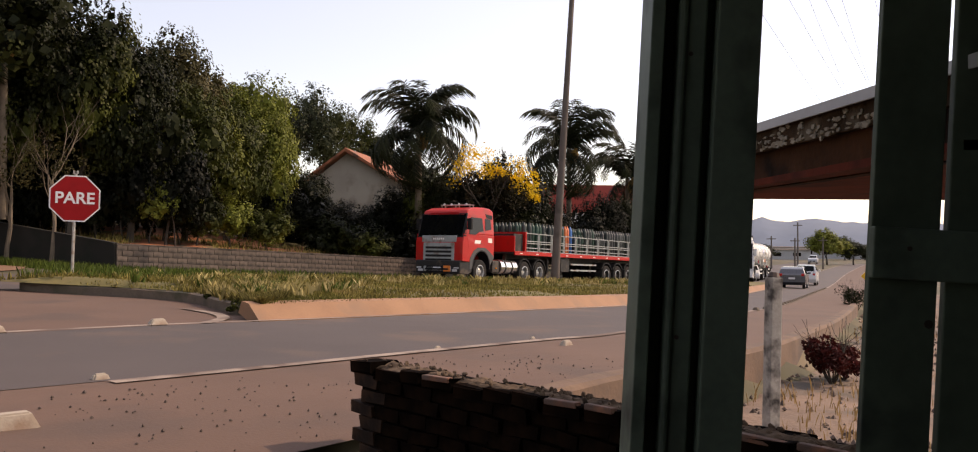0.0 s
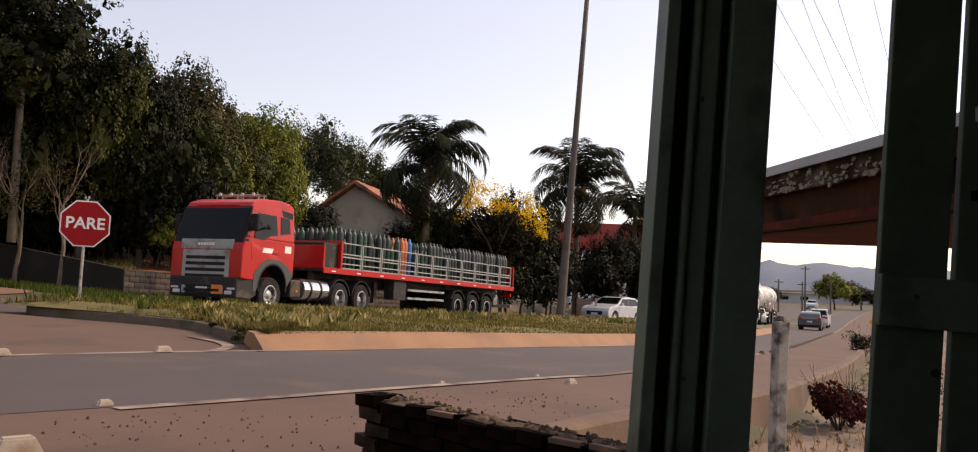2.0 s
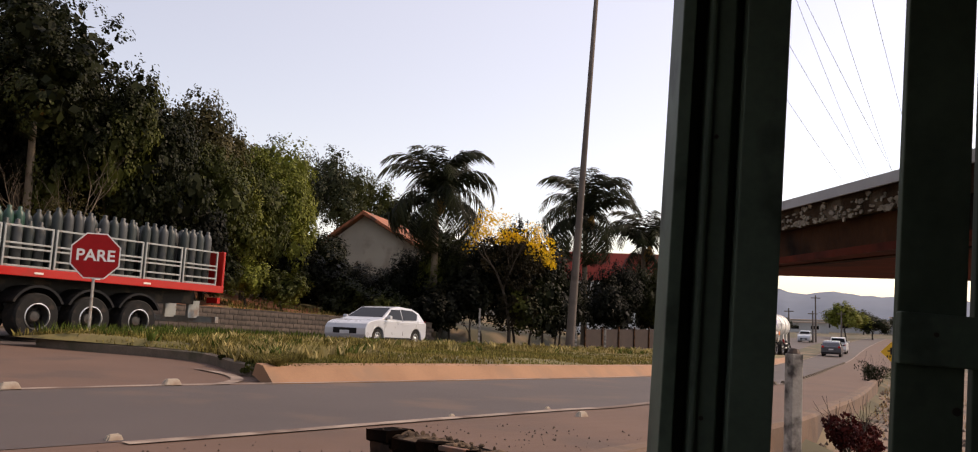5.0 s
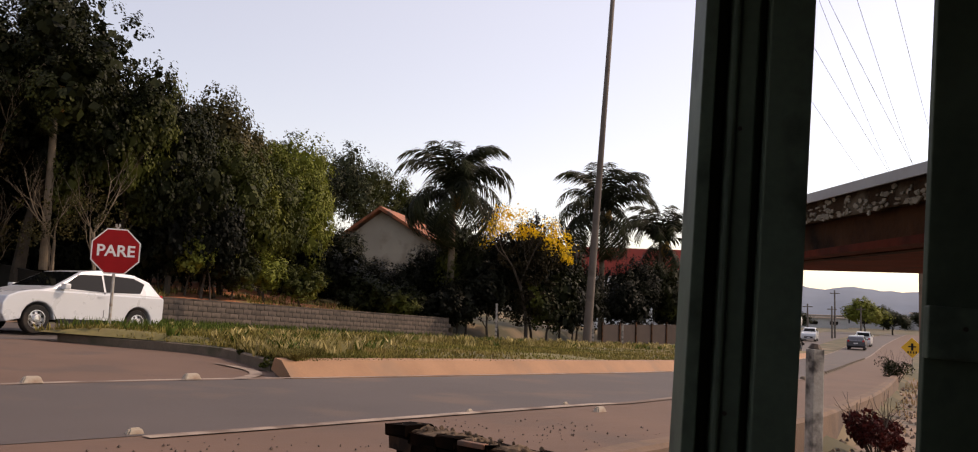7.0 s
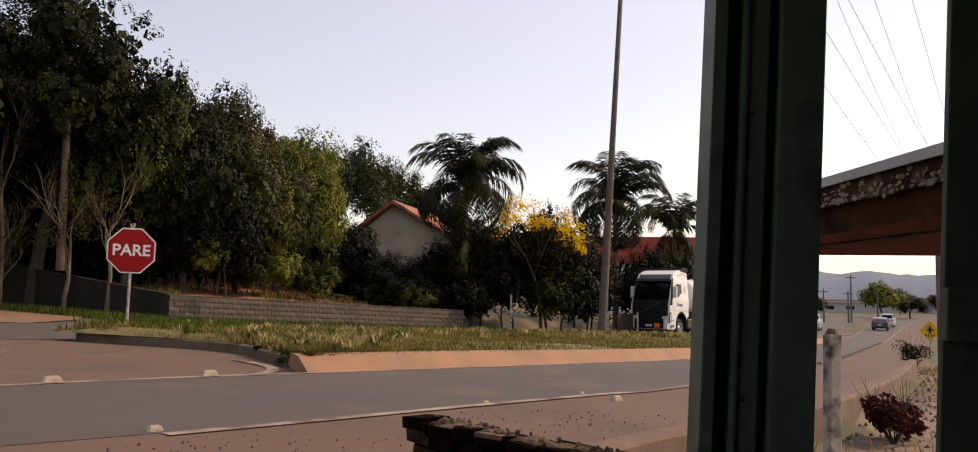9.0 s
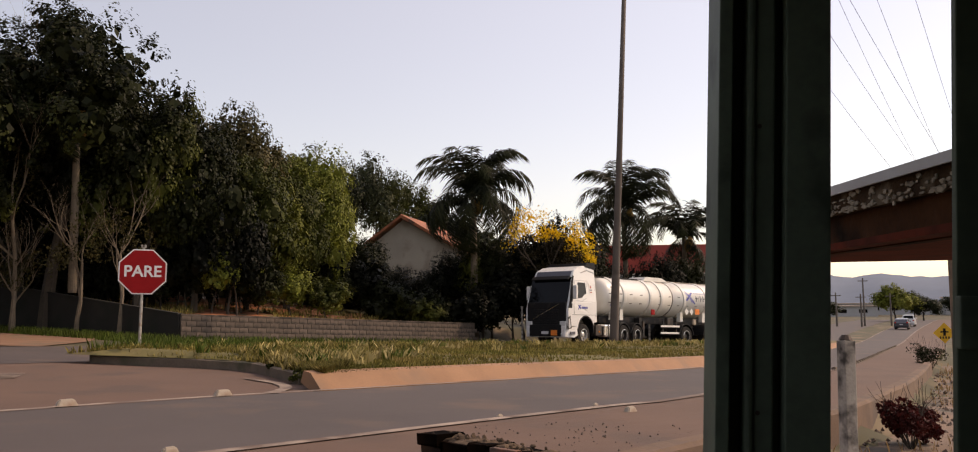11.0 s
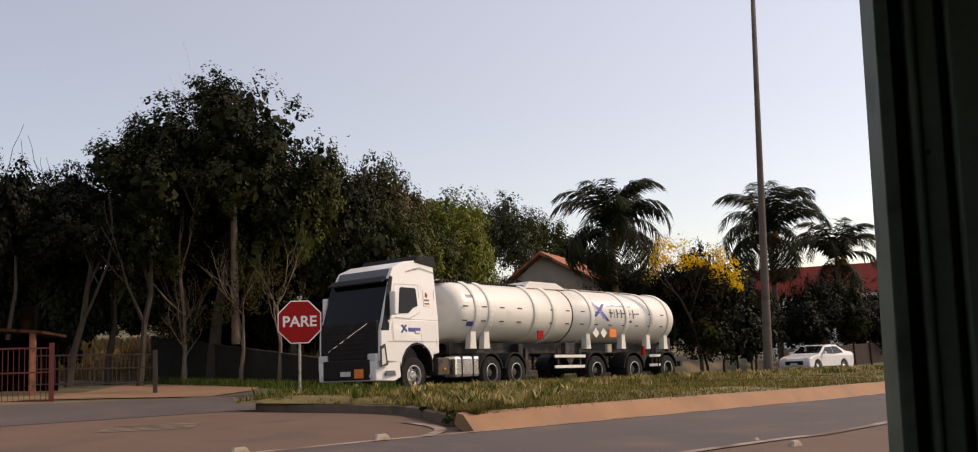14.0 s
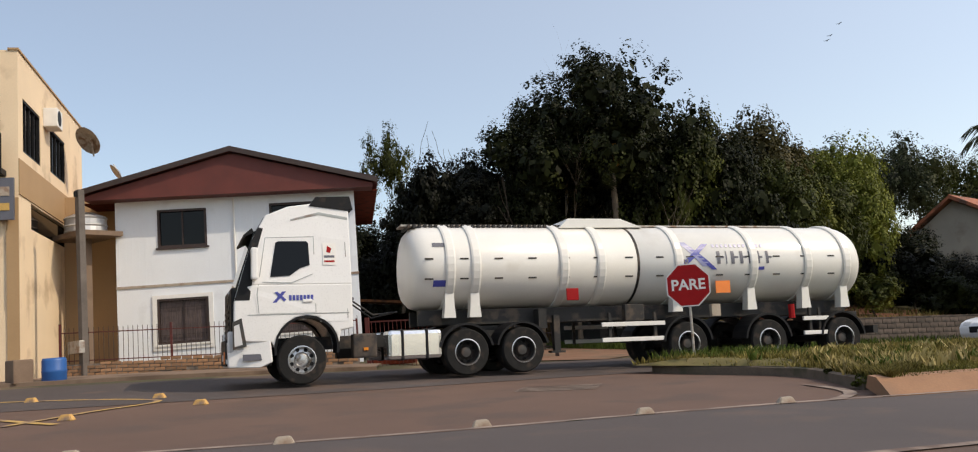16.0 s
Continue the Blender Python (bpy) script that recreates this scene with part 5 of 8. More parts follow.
def car(name, label, paint, shape, turning):
    """Origin on the ground under the middle of the wheels, ahead is +x."""
    top = thing(name, pose(0, 0, 0), label, "car")
    wb, r = (1.28, 0.31) if shape != "pickup" else (1.5, 0.34)
    f, b = wb + 0.8, -wb - (0.72 if shape == "hatch" else 1.0)
    belt = {"hatch": 0.94, "sedan": 0.92, "pickup": 1.1}[shape]
    half = lambda x, z: 0.87 - max(0, z - belt) * 0.34
    arches = lambda x: arch(x, r + 0.07, r, 9)
    roof = {"hatch": [(f, 0.62), (f - 0.1, 0.78), (f - 0.35, 0.88), (0.95, 1.02), (0.2, 1.42), (-0.3, 1.48), (-1.2, 1.44), (-1.62, 1.3), (b + 0.12, 1.0), (b, 0.9), (b, 0.42)],
            "sedan": [(f, 0.6), (f - 0.1, 0.74), (f - 0.35, 0.84), (0.95, 0.98), (0.25, 1.38), (-0.3, 1.44), (-0.9, 1.41), (-1.6, 1.1), (b + 0.1, 1.04), (b, 0.95), (b, 0.42)],
            "pickup": [(f, 0.75), (f - 0.1, 0.98), (f - 0.4, 1.06), (0.95, 1.16), (0.35, 1.62), (-0.2, 1.7), (-0.95, 1.66), (-1.1, 1.12), (b + 0.02, 1.1), (b, 1.0), (b, 0.5)]}[shape]
    under = [(b + 0.2, 0.24)] + [p for p in arches(-wb)[::-1]] + [p for p in arches(wb)[::-1]] + [(f - 0.1, 0.24), (f, 0.4)]
    ka = next(k for k, p in enumerate(roof) if p[1] > belt)
    kb = max(k for k, p in enumerate(roof) if p[1] > belt)
    cut_at = lambda p, q: (p[0] + (q[0] - p[0]) * (belt - p[1]) / (q[1] - p[1]), belt)
    pa, pb = cut_at(roof[ka - 1], roof[ka]), cut_at(roof[kb], roof[kb + 1])
    part("body", hull(roof[:ka] + [pa, pb] + roof[kb + 1:] + under, half, 0, 0.045), paint, top, "painted car body")
    part("cabin", hull([(pa[0] + 0.03, belt - 0.03)] + roof[ka:kb + 1] + [(pb[0] - 0.03, belt - 0.03)], half, -0.012, 0.05), paint, top, "painted roof and pillars")
    zr = {"hatch": (1.0, 1.36), "sedan": (0.97, 1.32), "pickup": (1.16, 1.56)}[shape]
    z0, z1 = zr[0] - 0.02, zr[1]
    for s in (-1, 1):
        part("side_window", flank([(0.8, z0 + 0.03), (0.3, z1 - 0.02), (-0.28, z1), (-0.3, z0)], half, s, 0.002), DARK_GLASS, top, "dark side window")
        back = {"hatch": [(-0.36, z0), (-0.34, z1 + 0.02), (-1.15, z1), (-1.45, z1 - 0.12), (-1.3, z0 + 0.03)], "sedan": [(-0.36, z0), (-0.34, z1 + 0.02), (-0.88, z1), (-1.3, z0 + 0.06)], "pickup": [(-0.36, z0), (-0.34, z1), (-0.85, z1 - 0.02), (-0.95, z0)]}[shape]
        part("side_window", flank(back, half, s, 0.002), DARK_GLASS, top, "dark side window")
        part("door_seam", flank([(-0.31, 0.4), (-0.31, z0), (-0.325, z0), (-0.325, 0.4)], half, s, 0.004), PLASTIC, top)
        part("door_handle", boxes((-0.28, -0.12, s * 0.855 - 0.015, s * 0.855 + 0.015, 0.82, 0.86)), paint, top)
        part("sill", flank([(wb - r - 0.12, 0.24), (wb - r - 0.12, 0.34), (-wb + r + 0.12, 0.34), (-wb + r + 0.12, 0.24)], half, s, 0.008), PLASTIC, top)
        part("headlight", hull([(f - 0.03, 0.66), (f - 0.12, 0.77), (f - 0.5, 0.83), (f - 0.42, 0.68)], lambda x, z: 0.13, 0.0, 0.01), LAMP_GLASS, top, "clear headlight", pose(0, s * 0.62, 0))
        part("tail_light", boxes((b - 0.01, b + 0.28, s * 0.7 - 0.1, s * 0.7 + 0.1, 0.82, 1.0), bevel=0.03), TAIL_RED, top, "red tail light")
        part("mirror", boxes((0.68, 0.82, s * 0.95 - 0.09, s * 0.95 + 0.09, z0, z0 + 0.13), bevel=0.03), paint, top)
        for x in (wb, -wb):
            wheel(top, x, s * 0.74, r, 0.2, RIM, turning, s)

    def pane(x0, z0_, x1, z1_, y0, y1, nrm):
        bm = bmesh.new()
        o = Vector((z1_ - z0_, 0, -(x1 - x0))).normalized() * nrm
        a = [Vector(p) for p in ((x0, -y0, z0_), (x0, y0, z0_), (x1, y1, z1_), (x1, -y1, z1_))]
        va = [bm.verts.new(p + o * 0.008) for p in a]
        vb = [bm.verts.new(p - o * 0.02) for p in a]
        bm.faces.new(va)
        bm.faces.new(vb)
        for k in range(4):
            bm.faces.new((va[k], va[(k + 1) % 4], vb[(k + 1) % 4], vb[k]))
        bmesh.ops.recalc_face_normals(bm, faces=bm.faces)
        return bm

    rx = {"hatch": (0.9, 1.045, 0.24, 1.4), "sedan": (0.9, 1.005, 0.29, 1.36), "pickup": (0.9, 1.19, 0.39, 1.59)}[shape]
    part("windscreen", pane(*rx, 0.74, 0.62, 1), DARK_GLASS, top, "dark windscreen")
    rb = {"hatch": (b + 0.16, 1.03, -1.58, 1.29), "sedan": (-1.55, 1.12, -0.95, 1.38), "pickup": (-1.09, 1.16, -0.97, 1.58)}[shape]
    part("rear_window", pane(*rb, 0.68, 0.6, -1), DARK_GLASS, top, "dark rear window")
    part("grille", boxes((f - 0.06, f + 0.012, -0.5, 0.5, 0.42, 0.62), bevel=0.02), PLASTIC, top)
    part("number_plate", boxes((f + 0.005, f + 0.02, -0.2, 0.2, 0.42, 0.53)), PLATE_WHITE, top)
    part("rear_plate", boxes((b - 0.012, b, -0.2, 0.2, 0.62, 0.74)), PLATE_WHITE, top)
    if shape == "pickup":
        part("load_bed", boxes((b + 0.1, -1.15, -0.72, 0.72, 1.09, 1.125)), PLASTIC, top, "dark open load bed")
    return top


TURN = {}
for key in ("red", "redbed", "white", "tank", "hatch", "sedan", "dark", "pickup", "oncoming"):
    TURN[key] = []
red_tractor = tractor("red_truck", "red three-axle lorry tractor with a grey slatted grille", RED_PAINT, "low", 3.6, TURN["red"])
flatbed = flatbed_trailer(TURN["redbed"])
white_tractor = tractor("white_truck", "white high-roof lorry tractor with a black grille", WHITE_PAINT, "tall", 3.52, TURN["white"])
tanker = tank_trailer(TURN["tank"])
hatchback = car("silver_hatchback", "silver hatchback car driving behind the red lorry", SILVER_PAINT, "hatch", TURN["hatch"])
sedan = car("white_sedan", "white sedan car following the tanker", WHITE_CAR, "sedan", TURN["sedan"])
dark_car = car("dark_hatchback", "dark grey hatchback car driving away", DARK_CAR, "hatch", TURN["dark"])
pickup = car("white_pickup", "white pickup driving away down the highway", WHITE_CAR, "pickup", TURN["pickup"])
oncoming = car("silver_pickup", "silver pickup coming up the far carriageway", SILVER_PAINT, "pickup", TURN["oncoming"])

# ---- walls across the road ----
BLOCK = mat("old_block_wall", (0.12, 0.09, 0.07), 0.95, spread=0.5, scale=2.2, fine=18, bump=0.6, dirt=(0.035, 0.028, 0.022), dirt_amount=0.6, per_object=0.25)
# DARK_WALL: the unlit side of the wall is painted in as near black
DARK_WALL = mat("shade_dark_wall", (0.014, 0.012, 0.009), 0.95, spread=0.4, scale=1.2, fine=18, bump=0.5, dirt=(0.009, 0.01, 0.006), dirt_amount=0.4)


def long_wall(name, a, b, za, zb, height, material, label, blocks=False):
    a, b = Vector(a), Vector(b)
    d = b - a
    L = d.length
    top = tagged(new(name), label, "wall", kind="structure")
    top.matrix_basis = pose(a.x, a.y, za, 0, 0, math.degrees(math.atan2(d.y, d.x)))
    slope = (zb - za) / L
    h0, h1 = height
    part("core", prism([(0, -0.8), (L, zb - za - 0.8), (L, zb - za + h1), (0, h0)], -0.07, 0.07, "Y"), material, top)
    if blocks:
        bm = bmesh.new()
        box(bm, -0.19, 0.19, -0.012, 0.012, -0.09, 0.09, bevel=0.008)
        me = bpy.data.meshes.new("block")
        bm.to_mesh(me)
        bm.free()
        me.materials.append(material)
        rows = int(max(h0, h1) / 0.2) + 1
        for r in range(rows):
            x = 0.2 if r % 2 else 0.0
            while x < L - 0.2:
                h = h0 + (h1 - h0) * x / L
                if 0.1 + r * 0.2 < h:
                    o = new("block", me)
                    o.parent = top
                    o.matrix_basis = pose(x + 0.2, -0.075, slope * x + 0.1 + r * 0.2, 0, -math.degrees(math.atan(slope)), 0)
                x += 0.4
    part("coping", prism([(-0.02, h0), (L, zb - za + h1), (L, zb - za + h1 + 0.05), (-0.02, h0 + 0.05)], -0.1, 0.1, "Y"), material, top)
    return top


long_wall("wall_dark", (-23.3, 34.0), (-13.0, 30.0), 1.0, 0.0, (1.5, 1.02), DARK_WALL, "retaining wall below the wooded bank, coloured dark for its shaded side")
long_wall("wall_grey", (-13.0, 30.0), (-3.6, 43.0), 0.0, -0.75, (1.0, 1.05), BLOCK, "weathered grey block wall along the side road", True)

# ---- white house ----
WHITE_WALL = mat("white_boarding", (0.72, 0.74, 0.76), 0.7, spread=0.05, scale=0.8, fine=20, bump=0.1, dirt=(0.62, 0.63, 0.64), dirt_amount=0.1)
MAROON = mat("maroon_boarding", (0.11, 0.022, 0.015), 0.65, spread=0.2, scale=1.5, fine=25, bump=0.2)
WINDOW_FRAME = mat("dark_brown_frame", (0.035, 0.02, 0.016), 0.6, spread=0.2, bump=0.1)
CURTAIN = mat("dusky_curtain", (0.1, 0.075, 0.07), 0.9, spread=0.35, scale=5, fine=30, bump=0.3)
RED_IRON = mat("red_iron", (0.1, 0.02, 0.014), 0.6, 0.2, spread=0.25, bump=0.15)
DARK_IRON = mat("dark_iron", (0.05, 0.035, 0.032), 0.6, 0.3, spread=0.25, bump=0.15)
PALE_BRICK = mat("pale_orange_brick", (0.32, 0.17, 0.085), 0.9, spread=0.35, scale=4, fine=25, bump=0.4, dirt=(0.16, 0.12, 0.08), dirt_amount=0.45, per_object=0.35)
CONCRETE = mat("worn_concrete", (0.19, 0.13, 0.09), 0.9, spread=0.2, scale=0.8, fine=25, bump=0.3, dirt=(0.12, 0.08, 0.055), dirt_amount=0.4)
BEIGE = mat("cream_plaster", (0.74, 0.57, 0.38), 0.8, spread=0.08, scale=0.6, fine=20, bump=0.1, dirt=(0.5, 0.36, 0.23), dirt_amount=0.25)
TAN = mat("tan_plaster", (0.38, 0.24, 0.12), 0.8, spread=0.1, scale=0.6, fine=20, bump=0.1)
TILE = mat("orange_roof_tile", (0.3, 0.1, 0.045), 0.85, spread=0.35, scale=1.5, fine=12, bump=0.5, dirt=(0.1, 0.05, 0.03), dirt_amount=0.4)


def holed_wall(w, z0, z1, holes, y0, y1):
    """A wall from x = 0 to w with rectangular openings (x0, x1, z0, z1)."""
    bm = bmesh.new()
    xs = sorted({0, w, *[h[0] for h in holes], *[h[1] for h in holes]})
    zs = sorted({z0, z1, *[h[2] for h in holes], *[h[3] for h in holes]})
    for a, b in zip(xs, xs[1:]):
        for c, d in zip(zs, zs[1:]):
            if not any(h[0] <= (a + b) / 2 <= h[1] and h[2] <= (c + d) / 2 <= h[3] for h in holes):
                box(bm, a, b, y0, y1, c, d)
    bmesh.ops.remove_doubles(bm, verts=bm.verts, dist=0.0005)
    return bm


def house_window(parent, x0, x1, z0, z1, trim=None, bars=False):
    w = part("window", boxes((x0 + 0.05, x1 - 0.05, 0.09, 0.1, z0 + 0.05, z1 - 0.05)), DARK_GLASS, parent, "dark glass pane")
    f = 0.07
    part("window_frame", boxes((x0, x1, -0.03, 0.12, z0, z0 + f), (x0, x1, -0.03, 0.12, z1 - f, z1), (x0, x0 + f, -0.03, 0.12, z0 + f, z1 - f), (x1 - f, x1, -0.03, 0.12, z0 + f, z1 - f), ((x0 + x1) / 2 - 0.025, (x0 + x1) / 2 + 0.025, 0.05, 0.11, z0 + f, z1 - f)), WINDOW_FRAME, w, "dark brown frame")
    part("window_sill", boxes((x0 - 0.06, x1 + 0.06, -0.08, 0.06, z0 - 0.06, z0)), trim or WINDOW_FRAME, w)
    if trim:
        part("surround", boxes((x0 - 0.14, x1 + 0.14, -0.045, 0.0, z1, z1 + 0.12), (x0 - 0.14, x1 + 0.14, -0.045, 0.0, z0 - 0.18, z0 - 0.06), (x0 - 0.14, x0, -0.045, 0.0, z0 - 0.06, z1), (x1, x1 + 0.14, -0.045, 0.0, z0 - 0.06, z1)), trim, w, "white surround")
    if bars:
        part("curtain", boxes((x0 + 0.08, x1 - 0.08, 0.075, 0.085, z0 + 0.08, z1 - 0.08)), CURTAIN, w, "dusky curtain behind the bars")
        n = int((x1 - x0) / 0.14)
        for k in range(1, n):
            x = x0 + (x1 - x0) * k / n
            part("bar", rods(((x, 0.02, z0 + 0.05), (x, 0.02, z1 - 0.05), 0.008), n=5), DARK_IRON, w)
        part("cross_bar", boxes((x0, x1, 0.01, 0.03, z0 + 0.28, z0 + 0.3), (x0, x1, 0.01, 0.03, z1 - 0.3, z1 - 0.28)), DARK_IRON, w)
    return w


def white_house():
    top = thing("house", pose(-26.5, 14.21, 0, 0, 0, 47.1), "two-storey white boarded house with a maroon gable", "house")
    W_, D_ = 7.67, 8.0
    holes = [(1.3, 2.84, 4.9, 6.15), (4.86, 6.36, 4.95, 6.18), (1.22, 2.82, 1.78, 3.24), (4.93, 6.43, 1.86, 3.3)]
    part("front_wall", holed_wall(W_, 0.3, 6.48, holes, 0.0, 0.16), WHITE_WALL, top, "white boarded front")
    for u in (0.0, W_ - 0.16):
        part("side_wall", boxes((u, u + 0.16, 0.16, D_, 0.3, 6.48)), WHITE_WALL, top)
    part("back_wall", boxes((0.16, W_ - 0.16, D_ - 0.16, D_, 0.3, 6.48)), WHITE_WALL, top)
    part("inner_floor", boxes((0.16, W_ - 0.16, 0.16, D_ - 0.16, 3.6, 3.75)), CURTAIN, top)
    part("dark_room", boxes((0.2, W_ - 0.2, 1.2, 1.3, 0.4, 6.3)), CURTAIN, top, "dim inner partition")
    part("floor_moulding", boxes((-0.02, W_ + 0.02, -0.03, 0.0, 3.64, 3.72)), STUD, top, "thin moulding between the storeys")
    for k in range(38):
        u = 0.1 + k * 0.2
        part("board_joint", boxes((u, u + 0.012, -0.006, 0.0, 3.74, 6.44)), WHITE_WALL, top) if not any(h[0] - 0.02 < u < h[1] + 0.02 for h in holes) else None
    for k, h in enumerate(holes):
        house_window(top, *h, trim=SIGN_WHITE if k > 1 else None, bars=k > 1)
    a = 3.76
    part("gable", prism([(-0.75, 6.47), (8.3, 6.47), (8.3, 6.6), (a, 7.8), (-0.75, 6.6)], -0.62, -0.52, "Y"), MAROON, top, "maroon boarded gable")
    part("gable_soffit", boxes((-0.75, 8.3, -0.52, 0.16, 6.47, 6.5)), MAROON, top, "maroon soffit")
    for s, e in ((-1, -0.98), (1, 8.47)):
        part("roof", prism([(a, 7.86), (e, 6.62), (e, 6.72), (a, 7.97)], -0.78, D_ + 0.5, "Y"), MAROON, top, "dark maroon roof slope")
        part("roof_edge", prism([(a, 7.84), (e, 6.58), (e, 6.76), (a, 8.01)], -0.82, -0.78, "Y"), WINDOW_FRAME, top, "dark roof edge")
        part("side_soffit", prism([(min(e, W_ if e > 1 else e), 6.47), (max(e, 0 if e < 1 else e), 6.47), (max(e, 0 if e < 1 else e), 6.52), (min(e, W_ if e > 1 else e), 6.52)], 0.16, D_ + 0.4, "Y"), RED_BOARD, top, "red-brown side soffit")
    part("drain_pipe", rods(((3.72, -0.05, 2.0), (3.72, -0.05, 6.45), 0.03), ((3.86, -0.05, 1.0), (3.86, -0.05, 3.6), 0.03)), SIGN_WHITE, top, "thin white conduit")
    part("meter_box", boxes((3.55, 4.0, -0.14, 0.0, 1.85, 2.05), bevel=0.015), STEEL, top, "small grey meter box")
    part("meter_face", boxes((3.6, 3.72, -0.15, -0.14, 1.9, 2.0)), PLASTIC, top)
    part("meter_face", boxes((3.82, 3.94, -0.15, -0.14, 1.9, 2.0)), PLASTIC, top)
    for k in range(3):
        part("house_number", boxes((7.25 + k * 0.08, 7.3 + k * 0.08, -0.01, 0.0, 2.78, 2.87)), DECAL_GREY, top, "plain dark bar")
    part("flue", rods(((6.6, 3.0, 6.9), (6.6, 3.0, 7.9), 0.06), ((6.6, 3.0, 7.9), (6.6, 3.0, 7.98), 0.11)), STEEL, top, "grey stove flue")
    part("roof_pipe", rods(((2.6, 2.5, 7.4), (2.6, 2.5, 8.2), 0.05)), PLASTIC, top)


white_house()


def street_fence():
    a, b = Vector((-24.6, 11.45)), Vector((-19.0, 17.5))
    d = b - a
    L = d.length
    yaw = math.degrees(math.atan2(d.y, d.x))
    za, zb = 0.95, 0.5
    top = thing("iron_fence", pose(a.x, a.y, za, 0, 0, yaw), "red iron bar fence on a low pale brick wall", "fence")
    s = (zb - za) / L
    wall = part("base_wall", prism([(0, -0.5), (L, zb - za - 0.5), (L, zb - za + 0.62), (0, 0.42)], -0.1, 0.1, "Y"), MORTAR, top, "low wall of pale bricks")
    rng = random.Random(8)
    bm = bmesh.new()
    box(bm, -0.13, 0.13, -0.02, 0.02, -0.042, 0.042, bevel=0.008)
    me = bpy.data.meshes.new("brick")
    bm.to_mesh(me)
    bm.free()
    me.materials.append(PALE_BRICK)
    for r in range(7):
        x = 0.1 + (0.14 if r % 2 else 0)
        while x < L - 0.2:
            z = s * x - 0.06 + r * 0.1
            if z < 0.36 + 0.2 * x / L + s * x * 0 and rng.random() > 0.12:
                o = new("brick", me)
                o.parent = wall
                o.matrix_basis = pose(x + 0.13, -0.1, z, rng.uniform(-3, 3), rng.uniform(-2, 2), rng.uniform(-2, 2))
            x += 0.29
    n = int(L / 0.13)
    for k in range(n + 1):
        x = L * k / n
        z = s * x + 0.42 + 0.2 * x / L
        part("bar", rods(((x, 0, z), (x, 0, z + 1.02), 0.009), n=5), DARK_IRON, top)
    for q in (0.08, 0.86):
        part("rail", prism([(0, 0.42 + q), (L, zb - za + 0.62 + q), (L, zb - za + 0.65 + q), (0, 0.45 + q)], -0.015, 0.015, "Y"), RED_IRON, top)
    for x in (0.0, L * 0.36, L * 0.68, L - 0.05):
        z = s * x
        part("post", boxes((x, x + 0.06, -0.03, 0.03, z + 0.2, z + 1.55)), RED_IRON, top)


street_fence()


def gate(name, a, b, za, zb, h, material, label, ends=True):
    a, b = Vector(a), Vector(b)
    d = b - a
    L = d.length
    top = thing(name, pose(a.x, a.y, za, 0, 0, math.degrees(math.atan2(d.y, d.x))), label, "gate")
    n = int(L / 0.12)
    for k in range(n + 1):
        x = L * k / n
        z = (zb - za) * x / L
        part("bar", rods(((x, 0, z + 0.08), (x, 0, z + h), 0.008), n=5), material, top)
    for q in (0.1, h * 0.55, h - 0.05):
        part("rail", prism([(0, q), (L, zb - za + q), (L, zb - za + q + 0.04), (0, q + 0.04)], -0.015, 0.015, "Y"), material, top)
    if ends:
        part("post", boxes((-0.06, 0.06, -0.06, 0.06, -0.2, h + 0.1)), material, top)
        part("post", boxes((L - 0.06, L + 0.06, -0.06, 0.06, zb - za - 0.2, zb - za + h + 0.1)), material, top)


gate("driveway_gate", (-18.8, 17.7), (-16.4, 19.5), 0.45, 0.36, 1.5, RED_IRON, "red iron driveway gate between square posts")
gate("garden_gate", (-19.3, 22.2), (-16.2, 23.7), 0.75, 0.6, 1.0, DARK_IRON, "low dark iron garden gate across a dirt drive")


def shed():
    top = thing("shed", pose(-21.5, 21.5, 0.6, 0, 0, 30), "low lean-to shed with a weathered brown roof", "shed")
    part("roof", prism([(-2.2, 2.3), (2.6, 1.75), (2.6, 1.83), (-2.2, 2.38)], -1.0, 3.0, "Y"), BARE_WOOD, top, "weathered brown roof boards")
    # near-black brick puts the shed's inner shade into the wall colour
    part("back_wall", boxes((-2.0, 2.4, 2.7, 2.85, -0.3, 1.75)), BRICK_DARK, top)
    for x in (-1.9, 2.3):
        part("post", boxes((x - 0.08, x + 0.08, -0.85, -0.7, -0.3, 1.8)), BRICK_RED, top, "brick pillar")
    part("chimney", boxes((1.6, 2.0, 1.0, 1.4, 1.6, 2.7)), BRICK_DARK, top, "short dark brick chimney")
    for k in range(3):
        o = tagged(part("crate", boxes((-0.4, 0.4, -0.25, 0.25, 0, 0.3), bevel=0.02), RED_BOARD, m=pose(-18.6 - 0.7 * k, 18.9 + 0.3 * k, level(-18.6, 18.9) + 0.02, 0, 0, 35 + 10 * k)), "reddish wooden crate on the ground by the gate", "crate")


shed()


